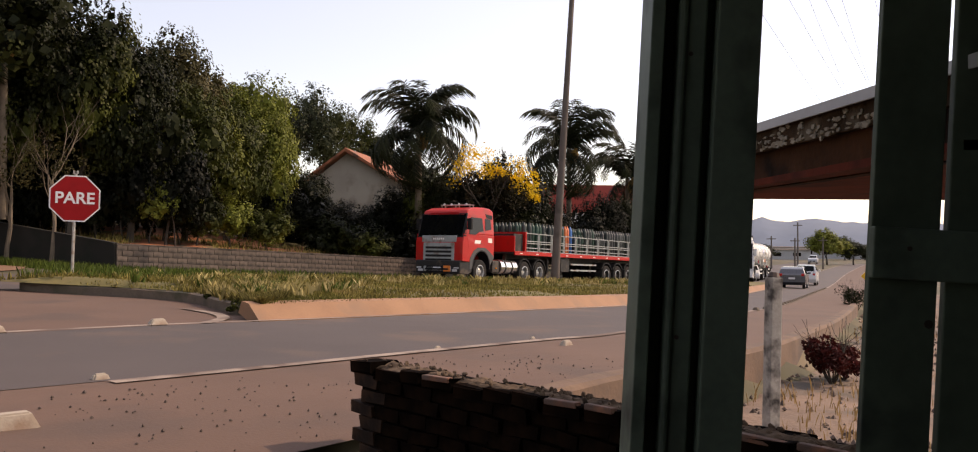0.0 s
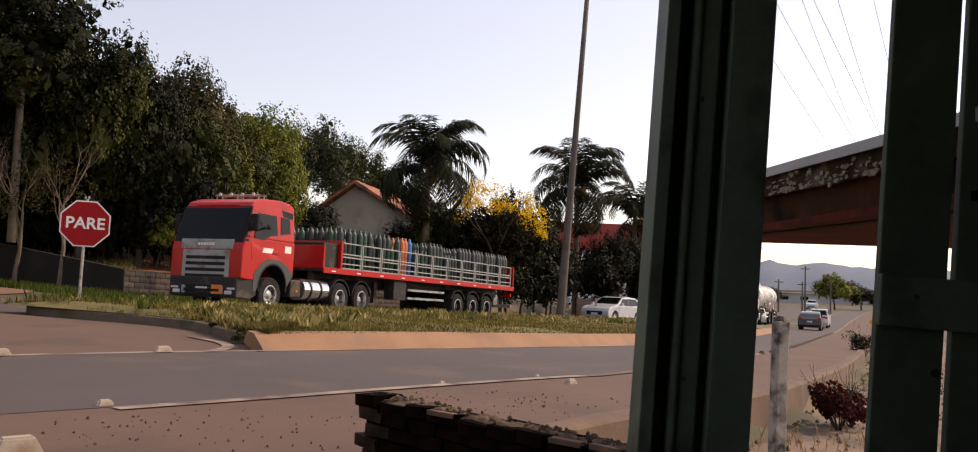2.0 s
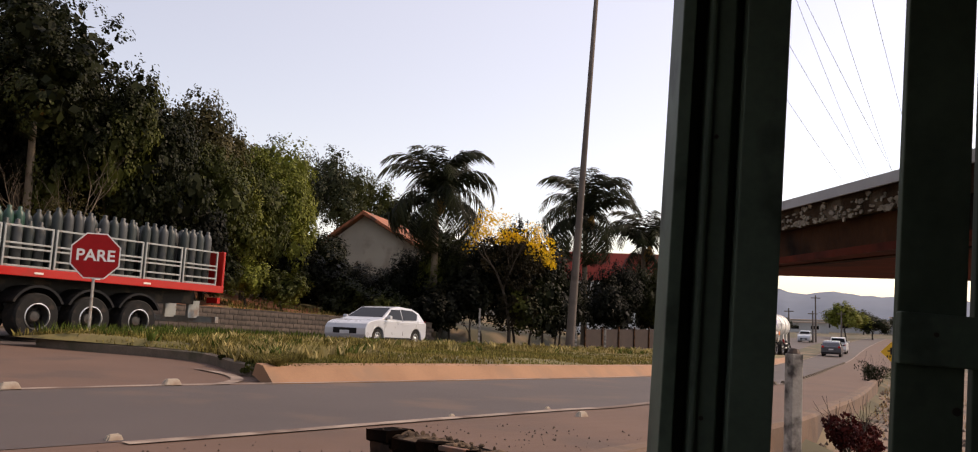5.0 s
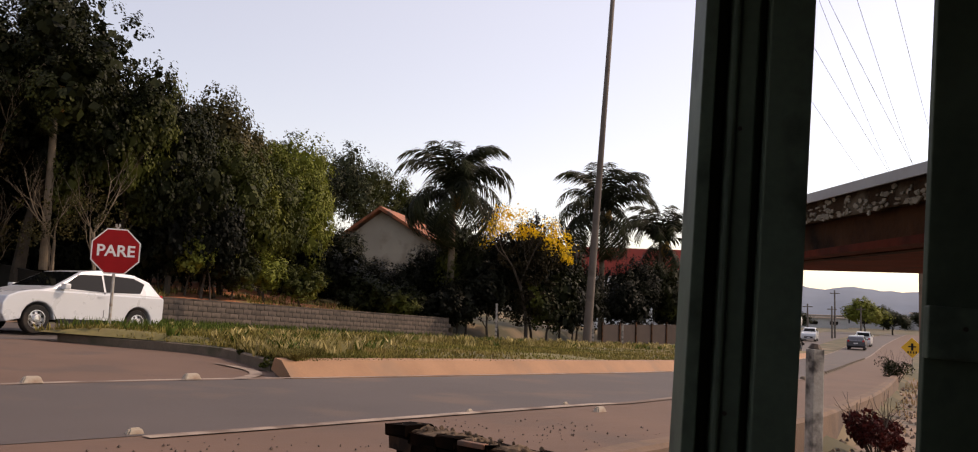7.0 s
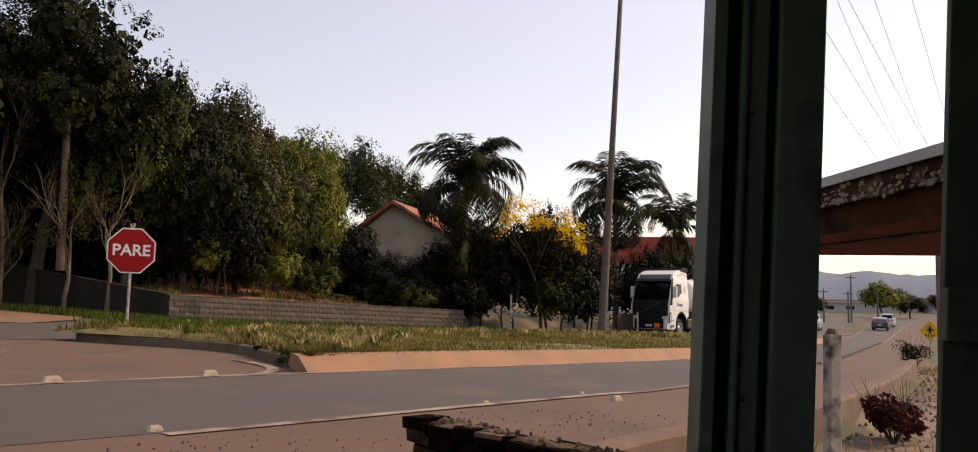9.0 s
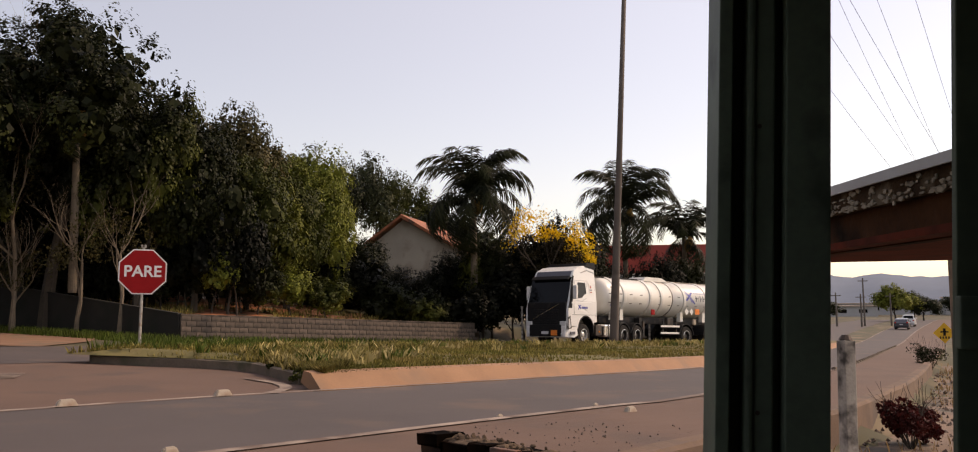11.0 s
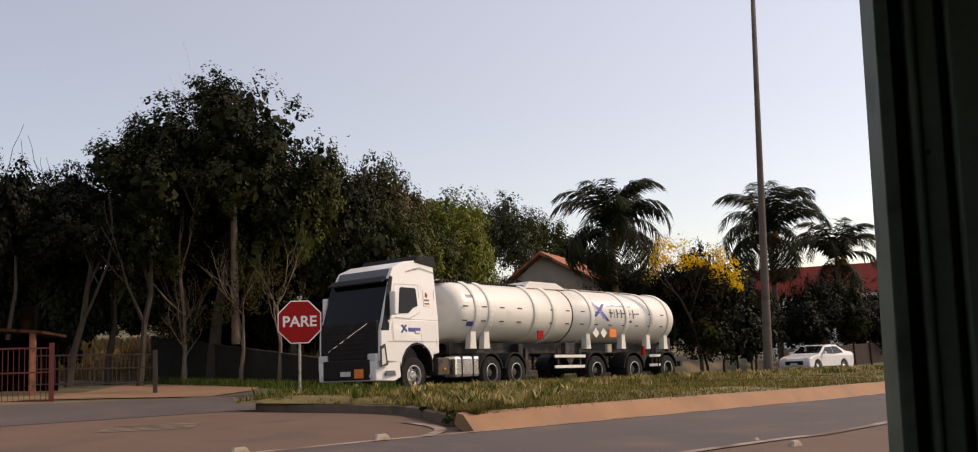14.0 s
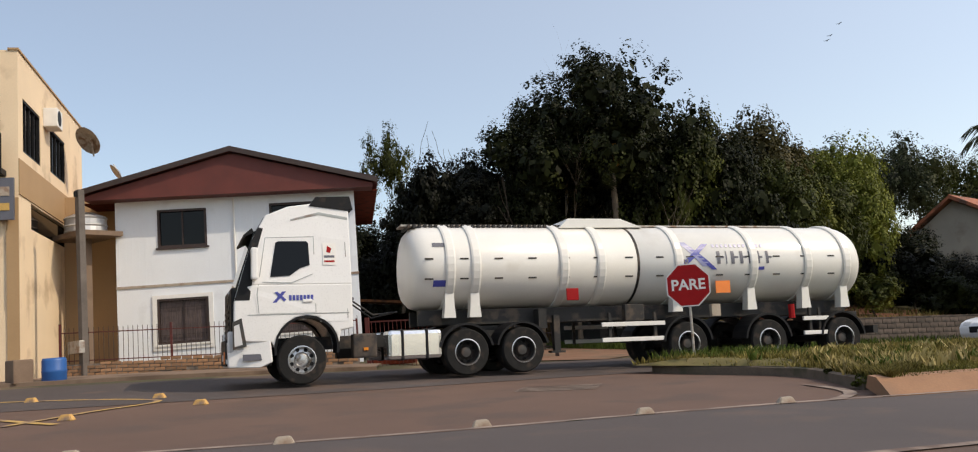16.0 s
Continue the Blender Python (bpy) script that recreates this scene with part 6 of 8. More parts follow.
def cream_building():
    top = thing("building", pose(-24.44, 10.34, 0, 0, 0, 142.8), "three-storey cream plastered building with tall side windows", "building")
    L, D_, H_ = 8.8, 9.0, 10.2
    holes = [(0.5, 2.5, 7.4, 8.95), (3.75, 5.9, 7.5, 8.95), (1.3, 6.8, 5.3, 6.05)]
    part("side_wall", holed_wall(L, 0.2, H_, holes, 0.0, 0.2), BEIGE, top, "cream plastered side wall")
    part("front_wall", boxes((0.0, 0.2, 0.2, D_, 2.9, H_)), BEIGE, top, "cream front wall")
    part("front_pier", boxes((-0.03, 0.25, 0.2, 0.75, 0.2, 2.9)), BEIGE, top)
    part("shop_opening", boxes((0.15, 0.2, 0.75, D_, 0.2, 2.9)), DARK_GLASS, top, "dark shop front")
    part("back_wall", boxes((L - 0.2, L, 0.2, D_, 0.2, H_)), BEIGE, top)
    part("roof_slab", boxes((0.2, L - 0.2, 0.2, D_, H_ - 0.4, H_ - 0.2)), CONCRETE, top)
    part("parapet_cap", boxes((-0.04, L + 0.04, -0.04, 0.24, H_, H_ + 0.06)), TAN, top)
    part("tan_band", boxes((0.0, L, -0.03, 0.0, 6.1, 7.1)), TAN, top, "tan band along the side wall")
    for x0, x1, z0, z1 in holes[:2]:
        w = part("window", boxes((x0 + 0.04, x1 - 0.04, 0.1, 0.12, z0 + 0.04, z1 - 0.04)), DARK_GLASS, top, "tall dark window")
        part("window_frame", boxes((x0, x1, 0.02, 0.14, z0, z0 + 0.06), (x0, x1, 0.02, 0.14, z1 - 0.06, z1), (x0, x0 + 0.06, 0.02, 0.14, z0 + 0.06, z1 - 0.06), (x1 - 0.06, x1, 0.02, 0.14, z0 + 0.06, z1 - 0.06), *[(x0 + (x1 - x0) * k / 4 - 0.02, x0 + (x1 - x0) * k / 4 + 0.02, 0.05, 0.13, z0 + 0.06, z1 - 0.06) for k in (1, 2, 3)]), PLASTIC, w)
    part("strip_window", boxes((1.34, 6.76, 0.1, 0.12, 5.34, 6.01)), DARK_GLASS, top, "long dark strip window")
    ac = part("air_conditioner", boxes((2.85, 3.55, -0.42, 0.0, 8.75, 9.35), bevel=0.03), SIGN_WHITE, top, "white air conditioner unit")
    part("fan_grille", rods(((3.1, -0.43, 9.05), (3.1, -0.42, 9.05), 0.24), n=20), PLASTIC, ac)
    part("balcony", boxes((-0.5, 0.0, 0.3, D_, 6.6, 6.75)), PLASTIC, top)
    part("balcony_panel", boxes((-0.5, -0.45, 0.3, D_, 6.75, 7.7)), DARK_GLASS, top, "dark glass balcony panel")
    part("front_window", boxes((-0.02, 0.0, 0.45, 3.0, 7.8, 8.9)), DARK_GLASS, top, "dark front window")
    sb = part("sign_board", boxes((-0.32, -0.2, 0.05, 3.0, 5.35, 6.5)), DECAL_GREY, top, "dark shop board with plain pale bars")
    part("sign_bar", boxes((-0.34, -0.32, 0.15, 2.6, 6.0, 6.25)), STUD, sb)
    part("sign_bar", boxes((-0.34, -0.32, 0.15, 2.2, 5.6, 5.8)), YELLOW_LINE, sb)
    part("rear_wing", boxes((5.6, 8.8, -2.0, 0.0, 0.2, 7.0)), TAN, top, "brown rear wing of the building")
    part("pilaster", boxes((-0.06, 0.0, 0.0, 0.3, 0.2, 6.0)), TAN, top)


cream_building()
WOOD_POLE = mat("grey_timber_pole", (0.12, 0.1, 0.085), 0.9, spread=0.3, scale=3, fine=30, bump=0.4)


def small_street_things():
    p = thing("utility_pole", pose(-24.1, 11.9, 0.9, 0, -1, 0), "short grey timber service pole with a meter box", "utility pole")
    part("shaft", boxes((-0.11, 0.11, -0.09, 0.09, -0.3, 5.4), bevel=0.015), WOOD_POLE, p)
    part("meter_box", boxes((-0.4, 0.25, -0.26, -0.09, 0.75, 1.1), bevel=0.02), STEEL, p, "grey meter box")
    part("insulator", rods(((0, -0.12, 5.2), (0, -0.12, 5.35), 0.05)), PLASTIC, p)
    b = thing("barrel", pose(-23.1, 10.6, level(-23.1, 10.6) + 0.05), "blue plastic barrel on the pavement", "barrel")
    part("drum", lathe([(0.27, 0), (0.3, 0.04), (0.3, 0.25), (0.315, 0.28), (0.3, 0.31), (0.3, 0.55), (0.27, 0.62), (0.25, 0.62), (0.24, 0.56)], 20), mat("blue_plastic", (0.02, 0.1, 0.32), 0.45, spread=0.1, bump=0.05), b, smooth=True)
    s = thing("concrete_block", pose(-23.5, 9.9, level(-23.5, 9.9) + 0.05), "weathered concrete block by the shop door", "block")
    part("body", boxes((-0.25, 0.25, -0.25, 0.25, 0, 0.62), bevel=0.04), CONCRETE, s)
    w = thing("water_tank", pose(-27.2, 13.6, 5.5), "round grey water tank on a ledge between the houses", "water tank")
    part("drum", lathe([(0.6, 0), (0.65, 0.06), (0.63, 0.2), (0.66, 0.24), (0.63, 0.28), (0.63, 0.45), (0.66, 0.49), (0.6, 0.55), (0.3, 0.68)], 24), SHEET_METAL, w)
    part("ledge", boxes((-1.0, 1.0, -0.7, 0.7, -0.15, 0.0)), CONCRETE, w)
    part("stilt", boxes((-0.12, 0.12, -0.12, 0.12, -5.4, -0.15)), CONCRETE, w)

    def dish(x, y, z, r, yaw, label):
        d = thing("satellite_dish", pose(x, y, z, 0, 0, yaw), label, "satellite dish")
        part("bowl", lathe([(0.02, 0.0), (r * 0.4, r * 0.05), (r * 0.75, r * 0.17), (r, r * 0.3), (r * 1.01, r * 0.3), (r * 0.76, r * 0.14), (r * 0.4, r * 0.02)], 24, "Y"), STEEL, d, "mesh bowl", pose(0, 0, 0, -35))
        part("arm", rods(((0, 0, 0), (0, 0.5 * r, 0.75 * r), 0.015), ((0, 0, 0), (0, -0.1, -1.2 * r), 0.03)), STEEL, d)
    dish(-28.3, 14.4, 9.0, 0.5, 190, "large mesh satellite dish on the cream building")
    dish(-28.2, 15.3, 7.95, 0.32, 160, "small grey satellite dish")
    dish(-27.0, 16.6, 7.7, 0.3, 150, "small grey satellite dish over the roof")


small_street_things()
pave_in, pave_out = resample(np.array([(-17.4, 16.6), (-18.6, 15.2), (-21.5, 12.0), (-26, 6.5), (-31, 1.5)]), 24), resample(np.array([(-18.4, 17.8), (-19.4, 16.8), (-24.4, 11.3), (-29, 7), (-34, 2)]), 24)
band("pavement", pave_in, pave_out, 0.1, CONCRETE, 3, label="cracked sloping concrete pavement before the houses", category="pavement", kind="structure")
kerb_run("pavement_kerb", pave_in, [(-0.1, -0.1), (-0.1, 0.09), (0.0, 0.11), (0.05, 0.1), (0.06, -0.1)], CONCRETE, "worn concrete pavement kerb")

# ---- houses beyond the trees ----
DULL_WALL = mat("dull_cream_wall", (0.36, 0.32, 0.26), 0.85, spread=0.15, scale=0.6, fine=20, bump=0.1, dirt=(0.24, 0.2, 0.16), dirt_amount=0.35)
RED_METAL = mat("red_metal_cladding", (0.32, 0.035, 0.022), 0.5, spread=0.15, scale=0.8, fine=20, bump=0.1)


def far_houses():
    g = thing("house", pose(-13.2, 60.5, 0, 0, 0, -8), "cream house with an orange tiled gable roof behind trees", "house")
    part("gable_wall", prism([(0, -1.0), (7.2, -1.0), (7.2, 5.1), (3.3, 7.35), (0, 4.9)], 0, 0.2, "Y"), DULL_WALL, g, "cream gable wall")
    [part("side_wall", boxes((a_, a_ + 0.2, 0.2, 10, -1.0, 4.9)), DULL_WALL, g) for a_ in (0.0, 7.0)]
    for e, z in ((-0.9, 4.55), (8.0, 4.75)):
        part("roof", prism([(3.3, 7.45), (e, z), (e, z + 0.14), (3.3, 7.65)], -0.6, 10.4, "Y"), TILE, g, "orange tiled roof slope")
    for k in range(16):
        part("roof_tile", prism([(3.3 + 0.29 * k, 7.66 - 0.175 * k), (3.6 + 0.29 * k, 7.5 - 0.175 * k), (3.6 + 0.29 * k, 7.54 - 0.175 * k), (3.3 + 0.29 * k, 7.72 - 0.175 * k)], -0.6, 10.4, "Y"), TILE, g)
    r = thing("warehouse", pose(4.2, 74, -1.4, 0, 0, 4), "white building with a red metal fascia", "building")
    part("wall", boxes((0, 16, 0, 0.25, 0, 5.2)), WHITE_WALL, r, "white wall")
    [part("side_wall", boxes((a_, a_ + 0.25, 0.25, 14, 0, 5.2)), WHITE_WALL, r) for a_ in (0, 15.75)]
    part("fascia", boxes((-0.2, 16.2, -0.2, 14.2, 5.2, 7.6)), RED_METAL, r, "red metal fascia")
    for k in range(4):
        part("window", boxes((1.5 + 3.6 * k, 3.2 + 3.6 * k, -0.03, 0.0, 1.6, 3.2)), DARK_GLASS, r)


far_houses()


def lamp_post():
    x, y = 2.75, 36.0
    top = thing("lamp_post", pose(x, y, level(x, y) + 0.2, 0, 3.3, 0), "tall leaning grey concrete lamp post in the median", "lamp post")
    part("shaft", lathe([(0.2, -0.4), (0.185, 0.5), (0.15, 4.5), (0.12, 9.0), (0.085, 17.6)], 16), mat("lamp_post_concrete", (0.1, 0.08, 0.068), 0.85, spread=0.2, scale=1.2, fine=25, bump=0.3, dirt=(0.06, 0.046, 0.038), dirt_amount=0.3), top, smooth=True)
    part("arm", rods(((0, 0, 17.4), (1.6, -0.6, 17.9), 0.05)), STEEL, top)
    part("lantern", boxes((1.4, 2.1, -0.85, -0.55, 17.82, 17.98), bevel=0.05), STEEL, top)


lamp_post()


def roadside_things():
    for x, y, h in ((-1.2, 43.6, 1.9), (3.9, 46.5, 1.35), (5.6, 47.6, 1.35)):
        o = thing("fence_post", pose(x, y, level(x, y) - 0.1), "thin pale wooden post at the verge", "post")
        part("shaft", boxes((-0.05, 0.05, -0.05, 0.05, 0, h + 0.1), bevel=0.01), MARKER, o)
    f = thing("wire_fence", pose(4.6, 49.0, level(7, 52) + 0.1, 0, 0, 51), "low brown wire-mesh fence before the shrubs", "fence")
    part("panel", boxes((0, 11, -0.02, 0.02, 0.05, 1.25)), mat("brown_mesh", (0.03, 0.016, 0.011), 0.8, spread=0.3, scale=2, fine=30, bump=0.3), f, "brown mesh panel")
    for k in range(7):
        part("post", boxes((k * 1.8 - 0.05, k * 1.8 + 0.05, -0.08, -0.02, -0.3, 1.4)), BARE_WOOD, f)
    # pedestrian warning sign
    x, y = 17.55, 39.5
    s = thing("warning_sign", pose(x, y, level(x, y) - 0.1, 0, 0, -24), "yellow diamond pedestrian warning sign on a thin post", "traffic sign")
    part("post", rods(((0, 0.03, -0.4), (0, 0.03, 1.3), 0.03)), STEEL, s)
    plate = part("plate", boxes((-0.32, 0.32, -0.008, 0.008, -0.32, 0.32), bevel=0.005), mat("sign_yellow", (0.75, 0.42, 0.02), 0.5, spread=0.08, bump=0.02), s, "yellow diamond plate", pose(0, 0, 1.15, 0, 45, 0))
    part("symbol", boxes((-0.05, 0.05, -0.012, -0.009, -0.12, 0.2), (-0.16, 0.16, -0.012, -0.009, 0.02, 0.08)), PLASTIC, s, "plain dark bars of the symbol", pose(0, 0, 1.15))
    for k in range(4):
        part("symbol_bar", boxes((-0.2 + 0.11 * k, -0.14 + 0.11 * k, -0.012, -0.009, -0.25, -0.15)), PLASTIC, s, "", pose(0, 0, 1.15))


roadside_things()


def power_line():
    """A far pole with its crossarms, and the wires that run from it over the yard."""
    px, py = 17.6, 38.5
    top = thing("power_pole", pose(px, py, level(px, py) - 0.5), "concrete power pole with crossarms and insulators", "power pole")
    h = 8.4
    part("shaft", lathe([(0.2, 0), (0.12, h + 0.5)], 10), CONCRETE, top)
    for z in (h - 1.6, h):
        part("crossarm", boxes((-1.1, 1.1, -0.06, 0.06, z, z + 0.12)), BARE_WOOD, top, "", pose(0, 0, 0, 0, 0, -20))
        for k in (-1, 0, 1):
            part("insulator", lathe([(0.05, 0), (0.07, 0.06), (0.04, 0.1), (0.06, 0.16), (0.02, 0.2)], 8), PLASTIC, top, "", pose(0.95 * k * math.cos(radians(20)), -0.95 * k * math.sin(radians(20)), z + 0.12))
    wire = mat("wire", (0.03, 0.03, 0.032), 0.6, 0.3, spread=0.1, bump=0.0)
    base = level(px, py) - 0.5
    ends = []
    for j, z in enumerate((h - 1.3, h + 0.3)):
        for k in (-1, 0, 1):
            ends.append(Vector((px + 0.95 * k * math.cos(radians(20)), py - 0.95 * k * math.sin(radians(20)), base + z)))
    goals = [(-4.0 + 0.75 * k, 4.0, 11.0 + 0.12 * k) for k in range(6)]
    for a, g in zip(ends, goals):
        g = Vector(g)
        bm = bmesh.new()
        n = 24
        pts = [a.lerp(g, k / n) - Vector((0, 0, 0.55 * 4 * (k / n) * (1 - k / n))) for k in range(n + 1)]
        for p, q in zip(pts, pts[1:]):
            rod(bm, p, q, 0.0055, n=4)
        tagged(part("power_wire", bm, wire), "thin dark overhead power wire", "wire", "overhead wires")
    # low service wire far off, and small poles along the highway
    for x, y, hh in ((42, 128, 5.4), (45.5, 128, 5.2), (47, 131, 7.6), (52, 134, 5.4), (36, 120, 5.2)):
        o = thing("utility_pole", pose(x, y, level(x, y) - 0.5), "slim far-off utility pole beside the highway", "utility pole")
        part("shaft", lathe([(0.16, 0), (0.1, hh)], 8), WOOD_POLE, o)
        part("crossarm", boxes((-0.7, 0.7, -0.05, 0.05, hh - 0.5, hh - 0.38)), WOOD_POLE, o)


power_line()


# ---- the far distance ----
def ridge(name, az0, az1, dist, base, height, material, label, seed, depth=200):
    n = 160
    verts, faces = [], []
    for k in range(n + 1):
        a = radians(az0 + (az1 - az0) * k / n)
        h = height * (0.8 + 0.35 * noise.noise((k * 0.03, seed, 0)) + 0.1 * noise.noise((k * 0.3, seed, 1)) + 0.05 * noise.noise((k * 1.1, seed, 2)))
        for r, z in ((dist - depth, base), (dist - depth * 0.5, base + h * 0.55), (dist, base + h), (dist + depth, base)):
            verts.append((r * math.sin(a), r * math.cos(a), z))
    for k in range(n):
        for j in range(3):
            q = k * 4 + j
            faces.append((q, q + 1, q + 5, q + 4))
    return tagged(raw(name, verts, faces, material, smooth=True), label, "hills", kind="structure")


# distance haze is mixed into the hills' base colour
HAZY = mat("haze_tinted_hills", (0.13, 0.16, 0.21), 1.0, spread=0.12, scale=0.01, fine=0.05, bump=0.0)
FIELD = mat("far_fields", (0.16, 0.19, 0.1), 1.0, spread=0.25, scale=0.01, fine=0.08, bump=0.0)
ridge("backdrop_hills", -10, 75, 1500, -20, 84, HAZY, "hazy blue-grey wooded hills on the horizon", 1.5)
ridge("backdrop_fields", 8, 60, 420, -6, 5.5, FIELD, "pale green fields sloping up from the valley", 4.5, 90)


def far_sheds():
    roof = mat("far_roof", (0.42, 0.33, 0.27), 0.8, spread=0.12, bump=0.0)
    wall = mat("far_wall", (0.4, 0.39, 0.38), 0.8, spread=0.12, bump=0.0)
    for x, y, w, h in ((84, 262, 36, 3.6), (62, 240, 26, 3.0), (112, 250, 14, 5), (124, 262, 12, 5.5)):
        o = thing("far_building", pose(x, y, -3.2, 0, 0, -20), "low pale industrial shed far down the highway", "building")
        part("wall", boxes((0, w, 0, 12, 0, h)), wall, o)
        part("roof", prism([(-0.5, h), (w + 0.5, h), (w + 0.5, h + 0.3), (-0.5, h + 0.3)], -0.5, 12.5, "Y"), roof, o)
        for k in range(int(w / 5)):
            part("window", boxes((1.5 + 5 * k, 3.5 + 5 * k, -0.05, 0, h * 0.45, h * 0.75)), DARK_GLASS, o)


far_sheds()

# ---- plants ----
BARK = mat("bark", (0.05, 0.038, 0.027), 0.95, spread=0.35, scale=3, fine=18, bump=0.6, dirt=(0.05, 0.04, 0.03), dirt_amount=0.3)
PALE_BARK = mat("pale_bark", (0.15, 0.115, 0.08), 0.95, spread=0.3, scale=3, fine=18, bump=0.5, dirt=(0.1, 0.08, 0.06), dirt_amount=0.3)
# wide spread from base to light puts dark gaps and lit clumps into colour
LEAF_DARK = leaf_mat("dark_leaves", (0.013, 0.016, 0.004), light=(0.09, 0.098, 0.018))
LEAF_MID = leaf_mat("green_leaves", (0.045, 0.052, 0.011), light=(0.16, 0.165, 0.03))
# a lighter green of its own, raised further for sunlit crowns
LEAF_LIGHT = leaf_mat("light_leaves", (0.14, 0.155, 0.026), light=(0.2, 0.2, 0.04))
LEAF_DRY = leaf_mat("brownish_leaves", (0.045, 0.04, 0.014), light=(0.11, 0.085, 0.03))
# near-black green: the wood's inner shade is put into this leaf colour
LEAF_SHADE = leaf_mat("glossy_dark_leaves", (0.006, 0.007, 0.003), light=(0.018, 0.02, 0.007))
# far leaves, greyed by haze put into the colour
LEAF_BLUE = leaf_mat("hazy_far_leaves", (0.03, 0.036, 0.017), light=(0.06, 0.066, 0.026))
PETAL = leaf_mat("yellow_petals", (0.78, 0.5, 0.02), 0.25, (0.82, 0.58, 0.05), 0.45)
TWIGGY = leaf_mat("dark_brownish_leaves", (0.024, 0.019, 0.009), 0.4, (0.045, 0.036, 0.014))
RED_LEAF = leaf_mat("dark_red_leaves", (0.06, 0.011, 0.009), 0.5, (0.11, 0.025, 0.016))
FROND = leaf_mat("palm_fronds", (0.013, 0.016, 0.006), 0.35, (0.03, 0.034, 0.012))
FROND_DRY = leaf_mat("dry_palm_fronds", (0.22, 0.13, 0.04), 0.35, (0.3, 0.18, 0.05))
GRASS = leaf_mat("dry_grass_blades", (0.17, 0.14, 0.04), 0.6, (0.26, 0.19, 0.07))
GRASS_GREEN = leaf_mat("green_grass_blades", (0.06, 0.085, 0.014), 0.4, (0.11, 0.12, 0.025))
GRASS_MOWN = leaf_mat("mown_grass_blades", (0.13, 0.118, 0.028), 0.5, (0.21, 0.165, 0.045))
STRAW_PALE = leaf_mat("pale_dry_tufts", (0.36, 0.29, 0.12), 0.4, (0.42, 0.34, 0.17))
STRAW = leaf_mat("straw", (0.3, 0.19, 0.08), 0.4, (0.36, 0.24, 0.1))


def leaf_mesh(name, centres, sizes, rng, droop=0.3, ratio=0.55, facing=None):
    """Many small folded leaves, one at each centre; facing: where each blade turns its face, more or less."""
    n = len(centres)
    a = rng.normal(size=(n, 3))
    a[:, 2] -= droop
    if facing is not None:
        c = facing + rng.normal(size=(n, 3)) * 0.42
        c /= np.linalg.norm(c, axis=1)[:, None]
        a -= c * (a * c).sum(1)[:, None]
    a /= np.linalg.norm(a, axis=1)[:, None]
    if facing is None:
        b = np.cross(a, rng.normal(size=(n, 3)))
        b /= np.linalg.norm(b, axis=1)[:, None]
        c = np.cross(a, b)
    else:
        b = np.cross(c, a)
    s = np.asarray(sizes)[:, None]
    root, tip = centres - a * s * 0.5, centres + a * s * 0.5
    mid = centres + c * s * 0.08
    v = np.stack([root, mid + b * s * ratio * 0.5, tip, mid - b * s * ratio * 0.5], 1).reshape(-1, 3)
    me = bpy.data.meshes.new(name)
    me.vertices.add(len(v))
    me.vertices.foreach_set("co", v.ravel())
    me.loops.add(4 * n)
    me.loops.foreach_set("vertex_index", np.arange(4 * n))
    me.polygons.add(n)
    me.polygons.foreach_set("loop_start", np.arange(0, 4 * n, 4))
    me.polygons.foreach_set("loop_total", np.full(n, 4))
    me.update()
    return me


def crown_points(rng, lobes, n, flat=0.8, spread=0.62, lobe=0.42):
    """Points in clumps over a lumpy crown of about unit radius."""
    u = rng.normal(size=(lobes, 3))
    u /= np.linalg.norm(u, axis=1)[:, None]
    middle = u * (spread * rng.uniform(0.35, 1.1, (lobes, 1))) * (1, 1, flat)
    size = lobe * rng.uniform(0.6, 1.15, lobes)
    which = rng.integers(0, lobes, n)
    d = rng.normal(size=(n, 3))
    d /= np.linalg.norm(d, axis=1)[:, None]
    r = size[which] * rng.uniform(0.55, 1.0, n) ** 0.5
    # small clumps on each lobe
    clump = rng.normal(size=(lobes * 26, 3))
    clump /= np.linalg.norm(clump, axis=1)[:, None]
    pick = which * 26 + rng.integers(0, 26, n)
    d = d * 0.42 + clump[pick]
    d /= np.linalg.norm(d, axis=1)[:, None]
    return middle[which] + d * r[:, None]


